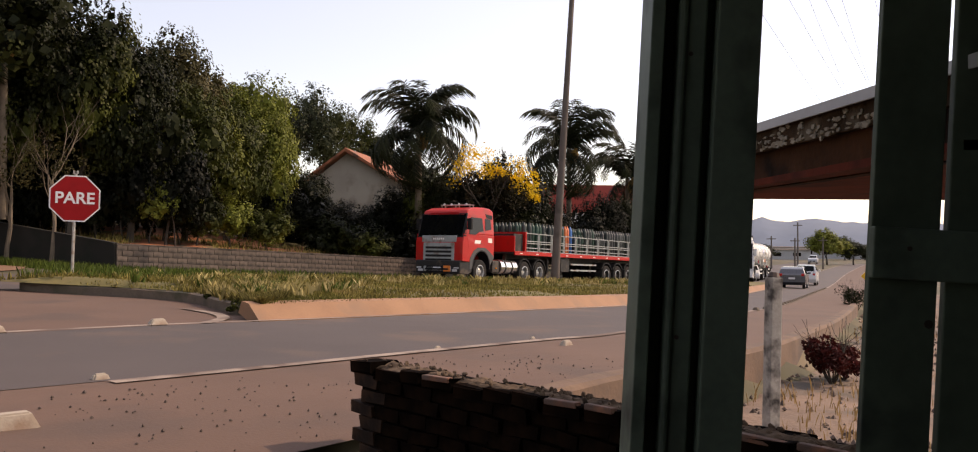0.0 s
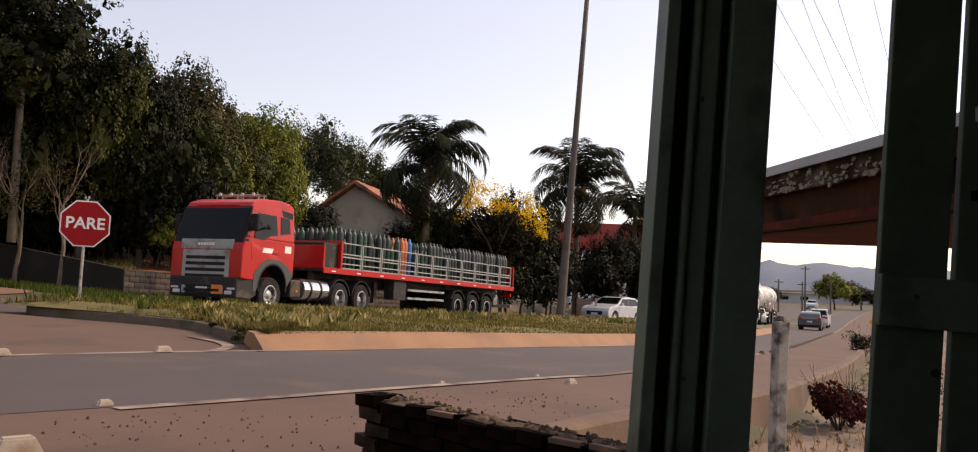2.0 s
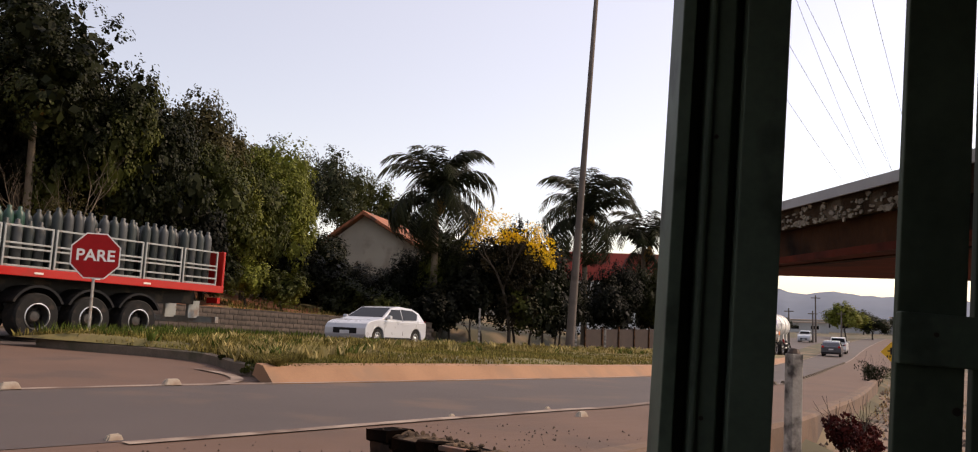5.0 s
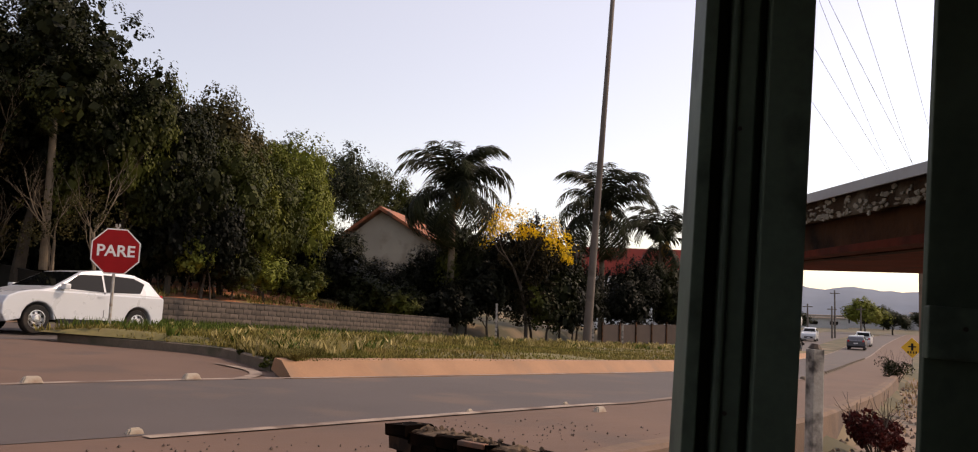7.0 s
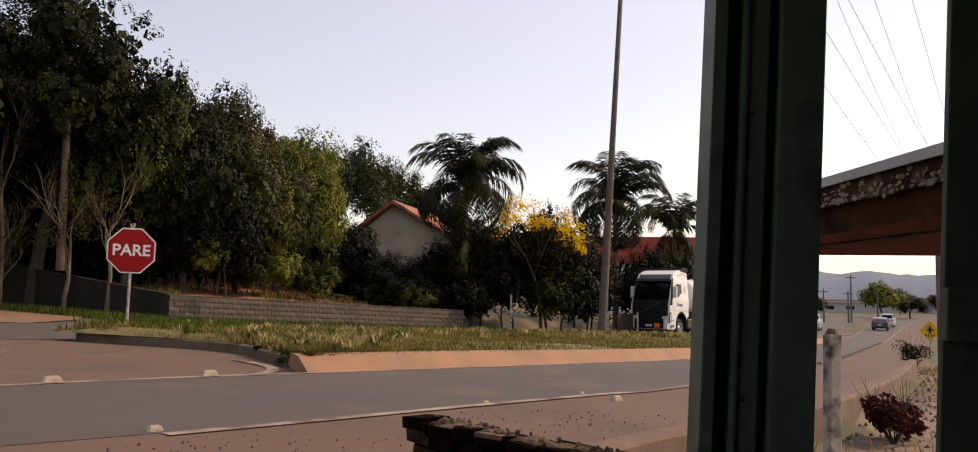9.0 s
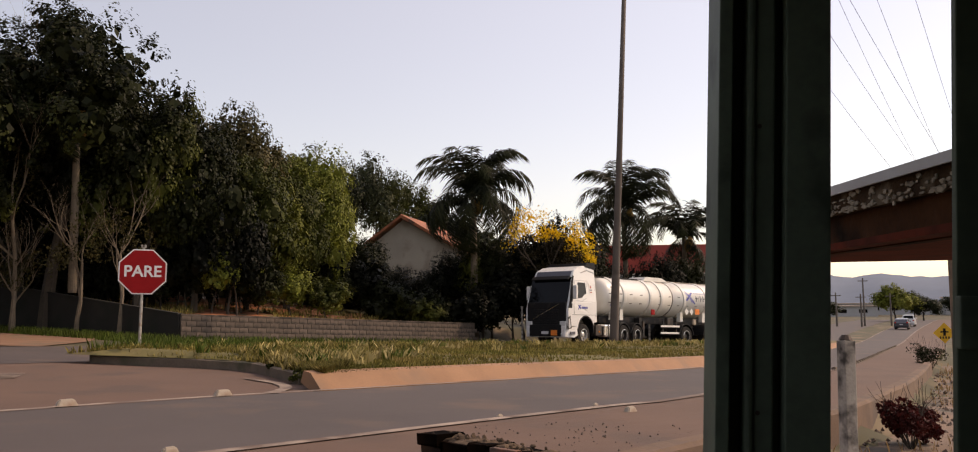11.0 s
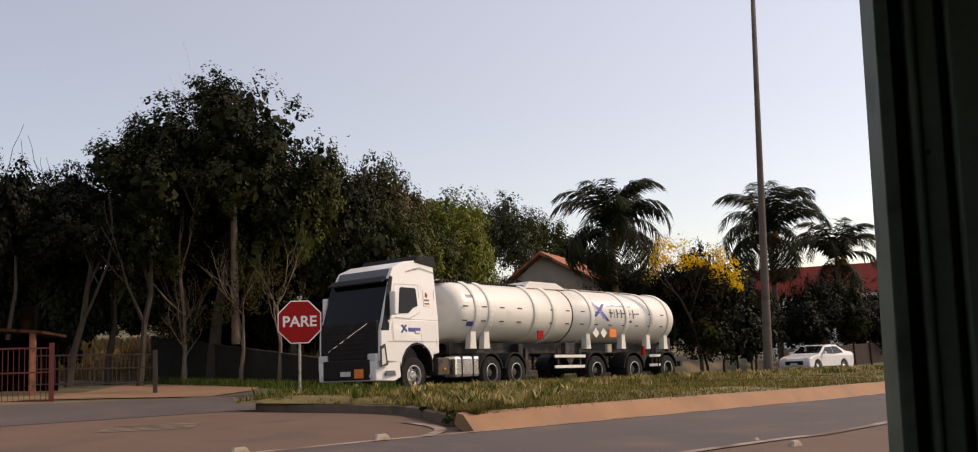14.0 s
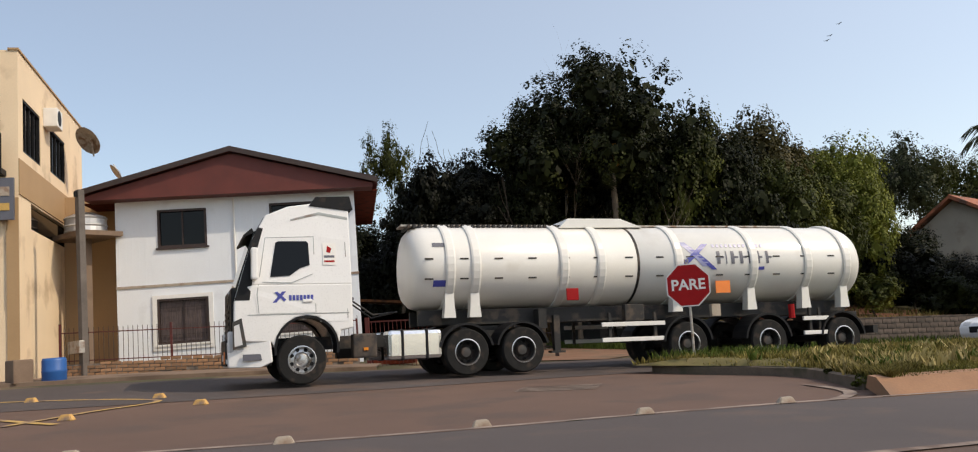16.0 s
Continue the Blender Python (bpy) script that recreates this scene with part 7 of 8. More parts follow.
def tufted_crown(rng, lobes, tufts, leaves, flat=0.9, reach=0.72, lobe=0.36, tuft=0.12):
    """Points and facings of leaves in tufts, the tufts over lobes, the lobes over a crown of about unit radius."""
    u = rng.normal(size=(lobes, 3))
    u /= np.linalg.norm(u, axis=1)[:, None]
    u[:, 2] = np.where(u[:, 2] < -0.45, -u[:, 2] * 0.6, u[:, 2])
    middle = u * (reach * rng.uniform(0.45, 1.08, (lobes, 1))) * (1, 1, flat)
    size = lobe * rng.uniform(0.6, 1.2, lobes)
    d = rng.normal(size=(lobes, tufts, 3))
    d[:, :, 2] += 0.25
    d /= np.linalg.norm(d, axis=2)[:, :, None]
    at = (middle[:, None] + d * (size[:, None] * rng.uniform(0.74, 1.0, (lobes, tufts)))[:, :, None]).reshape(-1, 3)
    out = d.reshape(-1, 3) * 0.75 + (0, 0, 0.45)
    which = rng.integers(0, len(at), leaves)
    e = rng.normal(size=(leaves, 3))
    e /= np.linalg.norm(e, axis=1)[:, None]
    e += out[which] * 0.6
    r = tuft * rng.uniform(0.6, 1.3, len(at))[which] * rng.uniform(0.5, 1.05, leaves)
    return at[which] + e * r[:, None], e * 0.55 + out[which] * 0.8, middle, size


CROWNS = {}
# lobes, tufts on each, leaves, inner leaves, leaf size from and to, reach, lobe size, tuft size
CROWN_KINDS = {"dense": (26, 26, 20000, 1700, 0.026, 0.052, 0.7, 0.36, 0.09), "big": (64, 26, 60000, 5200, 0.014, 0.03, 0.76, 0.27, 0.055),
               "airy": (26, 12, 9000, 200, 0.024, 0.05, 0.82, 0.24, 0.1), "small": (14, 18, 6500, 700, 0.05, 0.1, 0.64, 0.42, 0.13), "far": (20, 22, 8000, 700, 0.05, 0.095, 0.7, 0.37, 0.12)}


def crown_variant(kind, material, k):
    key = kind, material.name, k
    if key not in CROWNS:
        rng = np.random.default_rng(100 + 17 * k + len(kind))
        lobes, tufts, leaves, inner, s0, s1, reach, lobe, tuft = CROWN_KINDS[kind]
        p, facing, middle, size = tufted_crown(rng, lobes, tufts, leaves, 0.95, reach, lobe, tuft)
        # larger inner leaves added to fill each lobe and block light through it
        which = rng.integers(0, lobes, inner)
        e = rng.normal(size=(inner, 3))
        e /= np.linalg.norm(e, axis=1)[:, None]
        core = middle[which] + e * (size[which] * rng.uniform(0.0, 0.72, inner))[:, None]
        me = leaf_mesh("crown", np.r_[p, core], np.r_[rng.uniform(s0, s1, leaves), rng.uniform(2.2 * s1, 3.2 * s1, inner)], rng, 0.0, 0.8, np.r_[facing, e])
        me.materials.append(material)
        CROWNS[key] = me
    return CROWNS[key]


def limb(bm, rng, a, d, length, r, depth, out=None):
    """A crooked tapering limb with side limbs."""
    p = Vector(a)
    d = Vector(d).normalized()
    n = 4
    for k in range(n):
        q = p + d * (length / n)
        r1 = r * (1 - 0.16)
        rod(bm, p, q, r, r1, n=6)
        p, r = q, r1
        d = (d + Vector([rng.uniform(-0.22, 0.22), rng.uniform(-0.22, 0.22), rng.uniform(-0.05, 0.18)])).normalized()
        if depth > 0 and k >= 1:
            for _ in range(1 if k < 3 else 2):
                side = (d + Vector([rng.uniform(-0.9, 0.9), rng.uniform(-0.9, 0.9), rng.uniform(0.0, 0.5)])).normalized()
                limb(bm, rng, p, side, length * rng.uniform(0.5, 0.7), r * 0.6, depth - 1)


def tree(x, y, height, radius, crown_low, kind, material, seed, label, name="tree", bark=BARK, group="", trunk_r=0.16, squash=None, base=None, depth=2):
    z = (land(x, y) if base is None else base) - 0.15
    if group == WOOD and height > 4:
        height, radius = height * (1.28 if y > 66 else 1.16), radius * 1.12
    if group.startswith("dark shrubs"):
        height, radius = height * 1.3, radius * 1.25
    top = thing(name, pose(x, y, z, 0, 0, (seed * 77) % 360), label, "tree", group)
    rng = random.Random(seed)
    bm = bmesh.new()
    limb(bm, rng, (0, 0, 0), (rng.uniform(-0.1, 0.1), rng.uniform(-0.1, 0.1), 1), max(crown_low + (height - crown_low) * 0.35, 0.8), trunk_r, depth)
    part("trunk", bm, bark, top, "bark-covered trunk and limbs")
    half = (height - crown_low) / 2
    o = new("crown", crown_variant(kind, material, seed % 3))
    o.parent = top
    o["label"] = "leafy crown"
    o.matrix_basis = Matrix.LocRotScale((0, 0, crown_low + half), Euler((0, 0, rng.uniform(0, 6.3))), (radius, radius, half * 1.12))
    return top


WOOD = "trees of the wooded bank"
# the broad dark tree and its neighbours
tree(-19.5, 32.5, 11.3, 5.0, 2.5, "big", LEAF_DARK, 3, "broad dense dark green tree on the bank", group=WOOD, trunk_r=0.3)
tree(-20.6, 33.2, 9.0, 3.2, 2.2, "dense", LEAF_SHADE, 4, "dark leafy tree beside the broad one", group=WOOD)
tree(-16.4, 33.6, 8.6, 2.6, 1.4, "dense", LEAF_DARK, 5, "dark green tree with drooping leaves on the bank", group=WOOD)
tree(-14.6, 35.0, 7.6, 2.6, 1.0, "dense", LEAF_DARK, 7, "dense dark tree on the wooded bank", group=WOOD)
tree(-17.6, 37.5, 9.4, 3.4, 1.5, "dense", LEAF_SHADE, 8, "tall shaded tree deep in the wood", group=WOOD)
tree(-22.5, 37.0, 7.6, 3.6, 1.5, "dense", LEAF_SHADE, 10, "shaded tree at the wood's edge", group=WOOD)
tree(-13.6, 38.5, 6.9, 2.6, 0.6, "dense", LEAF_MID, 11, "mid-green tree on the wooded slope", group=WOOD)
tree(-15.3, 41.0, 8.2, 2.8, 0.8, "dense", LEAF_DRY, 12, "brownish-leaved tree on the wooded slope", group=WOOD)
tree(-12.9, 42.2, 6.7, 2.3, 0.3, "dense", LEAF_MID, 13, "mid-green tree on the wooded slope", group=WOOD)
tree(-12.0, 45.8, 7.0, 2.4, 0.2, "dense", LEAF_LIGHT, 14, "light green tree, leaf colour raised for sunlight", group=WOOD)
tree(-13.4, 47.5, 7.8, 2.6, 0.4, "dense", LEAF_LIGHT, 16, "light green tree, leaf colour raised for sunlight", group=WOOD)
tree(-17.0, 46.0, 7.9, 3.2, 0.5, "dense", LEAF_DRY, 17, "brownish tree high on the slope", group=WOOD)
tree(-20.0, 44.0, 7.7, 3.5, 0.5, "dense", LEAF_DARK, 18, "dark tree high on the slope", group=WOOD)
tree(-15.5, 52.0, 7.9, 3.4, 0.5, "dense", LEAF_MID, 19, "mid-green tree high on the slope", group=WOOD)
tree(-20.5, 55.0, 7.6, 4.0, 0.5, "airy", LEAF_MID, 20, "open-crowned tree along the ridge", group=WOOD)
tree(-17.5, 58.0, 7.8, 3.8, 0.5, "airy", LEAF_DRY, 22, "thin-crowned brownish tree along the ridge", group=WOOD)
tree(-11.3, 51.5, 4.2, 2.6, 0.0, "dense", LEAF_DARK, 23, "dark tree behind the light green ones", group=WOOD)
for k, (x, y, h, r) in enumerate(((-19, 70, 9, 4.2), (-15.6, 76, 9.5, 3.6), (-13.2, 78, 9.0, 3.2), (-17.5, 84, 10, 4.5), (-23, 72, 9, 4.5), (-12, 88, 7, 3.6), (-27, 64, 9, 4.5), (-25, 50, 8.5, 4), (-28, 43, 8, 4), (-10, 94, 6, 4), (-7, 98, 5.5, 4))):
    tree(x, y, h, r, 1.6, "airy" if k < 4 else "far", LEAF_BLUE if k % 2 else LEAF_MID, 30 + k, "distant wood tree along the hill's crest", group=WOOD)
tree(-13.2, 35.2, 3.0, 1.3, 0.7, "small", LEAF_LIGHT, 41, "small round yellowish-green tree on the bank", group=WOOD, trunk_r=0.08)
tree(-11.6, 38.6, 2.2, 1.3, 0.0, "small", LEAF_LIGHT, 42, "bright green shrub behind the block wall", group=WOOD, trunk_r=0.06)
tree(-10.2, 39.5, 2.0, 1.4, 0.0, "small", LEAF_MID, 43, "green shrub behind the block wall", group=WOOD, trunk_r=0.06)
# to the left, behind the white house
tree(-25.6, 26.2, 8.6, 1.25, 5.0, "airy", LEAF_MID, 45, "slender light green tree behind the white house", group=WOOD, trunk_r=0.1, depth=0)
# this slender tree takes the shade-dark leaf colour
tree(-24.4, 26.8, 7.2, 1.5, 3.2, "small", LEAF_SHADE, 46, "slender light green tree behind the white house", group=WOOD, trunk_r=0.1, depth=0)
tree(-25.6, 29.5, 7.2, 2.2, 1.6, "dense", LEAF_DARK, 47, "dark leafy tree behind the shed", group=WOOD)
tree(-23.0, 30.5, 6.8, 1.9, 3.4, "dense", LEAF_SHADE, 48, "dark leafy tree behind the shed", group=WOOD)
tree(-28.0, 31.0, 6.6, 2.6, 1.2, "dense", LEAF_SHADE, 49, "dark leafy tree behind the shed", group=WOOD)
tree(-31.5, 29.0, 6.4, 2.6, 1.2, "dense", LEAF_DARK, 50, "dark leafy tree behind the house", group=WOOD)
tree(-22.6, 27.8, 7.0, 1.9, 3.6, "dense", LEAF_SHADE, 55, "dark leafy tree close behind the white house", group=WOOD)
tree(-20.6, 29.2, 6.8, 1.7, 3.4, "dense", LEAF_DARK, 56, "dark leafy tree close behind the white house", group=WOOD)
tree(-24.2, 29.9, 7.6, 2.1, 3.6, "dense", LEAF_SHADE, 57, "dark leafy tree close behind the white house", group=WOOD)


def bare_tree(x, y, height, seed, label):
    z = land(x, y) - 0.1
    rng = random.Random(seed)
    top = thing("bare_tree", pose(x, y, z), label, "tree", WOOD)
    bm = bmesh.new()
    limb(bm, rng, (0, 0, 0), (0.04, 0.05, 1), height * 0.62, 0.1, 3)
    part("trunk", bm, PALE_BARK, top, "pale forked trunk and bare limbs")
    rg = np.random.default_rng(seed)
    p = crown_points(rg, 12, 900, 0.9, 0.75, 0.35) * (1.5, 1.5, height * 0.28) + (0, 0, height * 0.72)
    me = leaf_mesh("crown", p, rg.uniform(0.06, 0.13, len(p)), rg)
    me.materials.append(LEAF_DRY)
    o = new("crown", me)
    o.parent = top
    o["label"] = "few dry leaves"


bare_tree(-15.7, 30.9, 5.2, 61, "thin bare forked tree before the wood")
bare_tree(-17.5, 31.2, 4.6, 62, "thin bare forked tree before the wood")
bare_tree(-19.9, 31.0, 9.2, 63, "tall thin tree with bare upper twigs")
bare_tree(-20.3, 31.6, 3.6, 64, "leaning pale sapling before the wood")
bare_tree(-19.9, 31.1, 3.4, 65, "leaning pale sapling before the wood")

# the undergrowth below the trees, its shade put into near-black leaf colours
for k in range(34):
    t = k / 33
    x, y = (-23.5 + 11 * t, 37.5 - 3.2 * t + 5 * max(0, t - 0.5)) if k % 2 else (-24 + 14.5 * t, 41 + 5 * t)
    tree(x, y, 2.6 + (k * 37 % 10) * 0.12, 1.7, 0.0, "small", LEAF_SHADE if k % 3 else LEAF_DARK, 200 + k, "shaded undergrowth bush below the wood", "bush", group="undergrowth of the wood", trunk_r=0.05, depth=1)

# dark backing added behind the field and wood, shade put into the leaf colour
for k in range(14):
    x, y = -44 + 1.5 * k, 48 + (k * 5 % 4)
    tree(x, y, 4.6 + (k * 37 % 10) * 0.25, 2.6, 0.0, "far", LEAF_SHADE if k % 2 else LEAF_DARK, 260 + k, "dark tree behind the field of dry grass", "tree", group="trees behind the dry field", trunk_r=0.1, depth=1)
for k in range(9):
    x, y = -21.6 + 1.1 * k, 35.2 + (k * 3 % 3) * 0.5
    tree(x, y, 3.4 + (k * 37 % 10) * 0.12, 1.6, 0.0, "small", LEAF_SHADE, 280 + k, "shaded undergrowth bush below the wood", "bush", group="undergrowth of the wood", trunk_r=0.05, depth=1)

# added to close bright gaps, in leaves coloured near black as in shade
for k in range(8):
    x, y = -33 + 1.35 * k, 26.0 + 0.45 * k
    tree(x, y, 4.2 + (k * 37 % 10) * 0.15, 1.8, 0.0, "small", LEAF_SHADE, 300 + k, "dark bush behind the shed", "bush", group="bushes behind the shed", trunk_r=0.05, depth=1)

# ---- palms ----
def frond_mesh(length, rng, droop, leaf=0.55):
    """A frond that leaves the crown along +x, arches over and hangs, with leaflets on both sides."""
    spine = []
    p, a = np.zeros(3), radians(rng.uniform(45, 65))
    n = 26
    for k in range(n + 1):
        spine.append(p.copy())
        p = p + np.array([math.cos(a), 0, math.sin(a)]) * length / n
        a -= radians(droop) * (0.4 + 1.6 * k / n) / n
    verts, faces = [], []
    for k in range(n):
        for off in (0.012, -0.012):
            verts.append(spine[k] + (0, off, 0.01))
        for off in (0.012, -0.012):
            verts.append(spine[k + 1] + (0, off, 0.01))
        b = len(verts) - 4
        faces.append((b, b + 1, b + 3, b + 2))
    for k in range(2, n):
        w = leaf * math.sin(math.pi * (0.12 + 0.86 * k / n)) ** 0.6
        for s in (-1, 1):
            for j in range(2):
                q = spine[k] + (spine[min(k + 1, n)] - spine[k]) * j / 2
                along = spine[min(k + 1, n)] - spine[k - 1]
                along = along / np.linalg.norm(along)
                d = np.array([0, s * rng.uniform(0.5, 1), rng.uniform(-0.7, 0.15)]) + along * 0.7
                d /= np.linalg.norm(d)
                tip = q + d * w * rng.uniform(0.75, 1.1)
                tip[2] -= w * rng.uniform(0.3, 0.7)
                mid = (q + tip) / 2 + (0, 0, w * 0.12)
                ww = along * 0.042
                b = len(verts)
                verts += [q - ww * 0.6, q + ww * 0.6, mid + ww, mid - ww, tip]
                faces += [(b, b + 1, b + 2, b + 3), (b + 3, b + 2, b + 4)]
    return verts, faces


def palm(x, y, base, height, length, label, seed, count=24, trunk=0.17):
    top = thing("palm_tree", pose(x, y, base), label, "palm tree", "palms beyond the side road")
    rng = random.Random(seed)
    rows = []
    for k in range(28):
        h = height * k / 27
        rows.append((trunk * (1.25 - 0.4 * k / 27) * (1.05 if k % 2 else 0.97), h))
    part("trunk", lathe(rows, 14), PALE_BARK, top, "ringed grey trunk")
    meshes = []
    for k in range(5):
        v, f = frond_mesh(length, rng, (118, 136, 150, 164, 178)[k], 0.85 * length / 4)
        me = bpy.data.meshes.new("frond")
        me.from_pydata([tuple(q) for q in v], [], f)
        me.materials.append(FROND)
        meshes.append(me)
    for k in range(count):
        tilt = rng.uniform(-25, 78) if k > 9 else rng.uniform(-38, -18)
        o = new("frond", meshes[min(4, max(0, int((tilt + 40) / 18)))])
        o.parent = top
        o.matrix_basis = pose(0, 0, height - 0.1 + rng.uniform(-0.25, 0.15), 0, 0, 137.5 * k + rng.uniform(-10, 10)) @ pose(0, 0, 0, rng.uniform(-15, 15), tilt, 0)
    bm = lathe([(0.05, -0.9), (0.26, -0.6), (0.3, -0.2), (0.1, 0.25)], 12)
    part("dead_sheath", bm, FROND_DRY, top, "dry orange flower sheath", pose(0.35, -0.3, height - 0.2, 15, 12, 0))


palm(-3.7, 45.0, -0.6, 7.55, 4.5, "feathery palm with drooping fronds before the house", 5, 38)
palm(5.2, 56.0, -1.0, 8.3, 5.0, "tall feathery palm beside the white building", 6, 36)
palm(9.8, 61.0, -1.2, 7.0, 4.3, "feathery palm beside the red-fronted building", 9, 26)
palm(-17.9, 31.6, 1.9, 6.9, 3.0, "palm standing among the wood's trees", 11, 16, 0.13)

# ---- dark shrubs and the flowering tree before the far houses ----
# two in three take the shade-dark leaf colour
SHRUBS = "dark shrubs along the far side of the road"
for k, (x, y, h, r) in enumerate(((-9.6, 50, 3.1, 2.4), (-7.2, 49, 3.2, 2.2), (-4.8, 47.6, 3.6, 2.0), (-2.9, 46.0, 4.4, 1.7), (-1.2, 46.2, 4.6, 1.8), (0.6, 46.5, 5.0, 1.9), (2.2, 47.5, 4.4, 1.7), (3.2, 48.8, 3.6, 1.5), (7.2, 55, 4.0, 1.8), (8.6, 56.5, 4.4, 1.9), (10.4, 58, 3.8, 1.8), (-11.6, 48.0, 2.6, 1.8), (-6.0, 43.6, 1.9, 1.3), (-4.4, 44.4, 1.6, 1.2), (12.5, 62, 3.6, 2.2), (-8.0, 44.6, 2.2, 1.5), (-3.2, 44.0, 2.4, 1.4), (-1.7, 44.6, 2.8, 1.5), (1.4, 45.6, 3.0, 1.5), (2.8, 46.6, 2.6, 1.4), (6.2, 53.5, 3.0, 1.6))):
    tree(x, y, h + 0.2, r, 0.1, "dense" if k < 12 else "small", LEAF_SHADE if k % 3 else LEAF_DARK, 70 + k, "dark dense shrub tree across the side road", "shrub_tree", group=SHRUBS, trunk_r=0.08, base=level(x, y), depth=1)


def flowering_tree():
    x, y = 0.3, 44.9
    top = thing("flowering_tree", pose(x, y, level(x, y) - 0.1), "small tree covered in bright yellow blossom", "tree")
    rng = random.Random(4)
    bm = bmesh.new()
    limb(bm, rng, (0, 0, 0), (0, 0, 1), 4.2, 0.12, 3)
    part("trunk", bm, BARK, top)
    rg = np.random.default_rng(12)
    centres = np.array([(rg.uniform(-2.3, 2.4), rg.uniform(-0.9, 0.9), 0) for _ in range(64)])
    centres[:, 2] = 6.9 - 0.42 * np.abs(centres[:, 0] + 0.9) ** 1.12 + rg.uniform(-1.1, 0.3, 64)
    for k, c in enumerate(centres):
        count = int(rg.uniform(12, 75))
        p = rg.normal(size=(count, 3)) * 0.16 * rg.uniform(0.6, 1.6) + c
        me = leaf_mesh("blossom", p, rg.uniform(0.08, 0.17, count), rg)
        me.materials.append(PETAL)
        o = new("blossom", me)
        o.parent = top
    p = crown_points(rg, 16, 4200, 0.9, 0.8, 0.3) * (2.3, 1.2, 1.9) + (0, 0, 4.4)
    low = crown_points(rg, 14, 4200, 0.9, 0.8, 0.34) * (2.3, 1.2, 1.7) + (0.1, 0.3, 2.2)
    me = leaf_mesh("crown", np.r_[p, low], rg.uniform(0.1, 0.2, len(p) + len(low)), rg)
    me.materials.append(TWIGGY)
    o = new("crown", me)
    o.parent = top


flowering_tree()
for k, (x, y, h, r) in enumerate(((66, 168, 6.5, 5), (72, 170, 5, 4), (60, 190, 4, 4), (95, 230, 6, 6), (110, 236, 6, 6))):
    tree(x, y, h, r, 0.3, "far", LEAF_LIGHT if k == 0 else LEAF_BLUE, 120 + k, "far-off round tree beside the highway", trunk_r=0.2, base=level(x, y), depth=1)


# ---- grass, stones, shrubs of the verge and yard ----
def blades(name, spots, heights, material, label, seed, wide=0.012, lean=0.45):
    rg = np.random.default_rng(seed)
    n = len(spots)
    p = np.asarray(spots)
    h = np.asarray(heights)
    a = rg.uniform(0, 2 * np.pi, n)
    side = np.stack([np.cos(a), np.sin(a), 0 * a], 1) * (wide * rg.uniform(0.6, 1.5, n))[:, None]
    b = rg.uniform(0, 2 * np.pi, n)
    bend = np.stack([np.cos(b), np.sin(b), 0 * b], 1) * (h * rg.uniform(0.05, lean, n))[:, None]
    up = np.stack([0 * h, 0 * h, h], 1)
    v = np.stack([p - side, p + side, p + side * 0.8 + bend * 0.4 + up * 0.6, p + bend + up], 1).reshape(-1, 3)
    i = np.arange(n) * 4
    faces = np.stack([i, i + 1, i + 2, i + 3], 1).tolist()
    ob = raw(name, v, faces, material)
    return tagged(ob, label, "grass", kind="stuff")


def median_spots(n, rg, lo, hi):
    out = []
    while len(out) < n:
        y = lo + (hi - lo) * rg.uniform() ** 1.6
        xr = x_at(EDGE_FAR, y) - 0.45
        xl = x_at(ISLAND[:-1], y) + 0.1 if y < 16.6 else x_at(TRACK_SIDE, y) + 0.1
        if xr > xl:
            x = rg.uniform(xl, xr)
            out.append((x, y, level(x, y) + 0.19 + 0.12 * min(1, min(x - xl, xr - x) / 1.2), (x - xl) / (xr - xl)))
    return out


rg = np.random.default_rng(21)
spots = median_spots(34000, rg, 12.4, 26) + median_spots(22000, rg, 20, 50)
far_side = [s for s in spots if s[3] < 0.55]
tall = [(x, y, z) for x, y, z, u in far_side if noise.noise((x * 0.6, y * 0.6, 7)) > -0.15]
low = [(x, y, z) for x, y, z, u in spots]
mown = [p for p in low if noise.noise((p[0] * 0.45, p[1] * 0.45, 3)) > 0.02]
sere = [p for p in low if noise.noise((p[0] * 0.45, p[1] * 0.45, 3)) <= 0.02]
blades("grass", mown, rg.uniform(0.03, 0.08, len(mown)), GRASS_MOWN, "short green grass in patches on the median", 1, 0.013)
blades("grass", sere, rg.uniform(0.03, 0.09, len(sere)), GRASS, "short dry yellow-green grass on the median", 11, 0.013)
blades("grass", tall, rg.uniform(0.06, 0.17, len(tall)), GRASS, "taller tufts of dry grass and weeds on the median", 2, 0.013, 0.8)
pale, rank = [], []
for x, y, z, u in median_spots(420, rg, 13.5, 48):
    if u < 0.62 and noise.noise((x * 0.5, y * 0.5, 5)) > -0.2:
        many = rank if rg.uniform() < 0.4 else pale
        many += [(x + q[0], y + q[1], z) for q in rg.normal(size=(16, 2)) * 0.07]
blades("grass", pale, rg.uniform(0.1, 0.24, len(pale)), STRAW_PALE, "pale dry tufts along the median's crest", 12, 0.024, 0.9)
blades("grass", rank, rg.uniform(0.1, 0.22, len(rank)), GRASS_GREEN, "green broad-bladed weeds on the median", 13, 0.026, 0.9)
green = [(x, y, level(x, y) + 0.16) for x, y in zip(rg.uniform(-9.6, -6.6, 2500), rg.uniform(17.0, 19.5, 2500)) if side_of(TRACK, x, y) > 1.1]
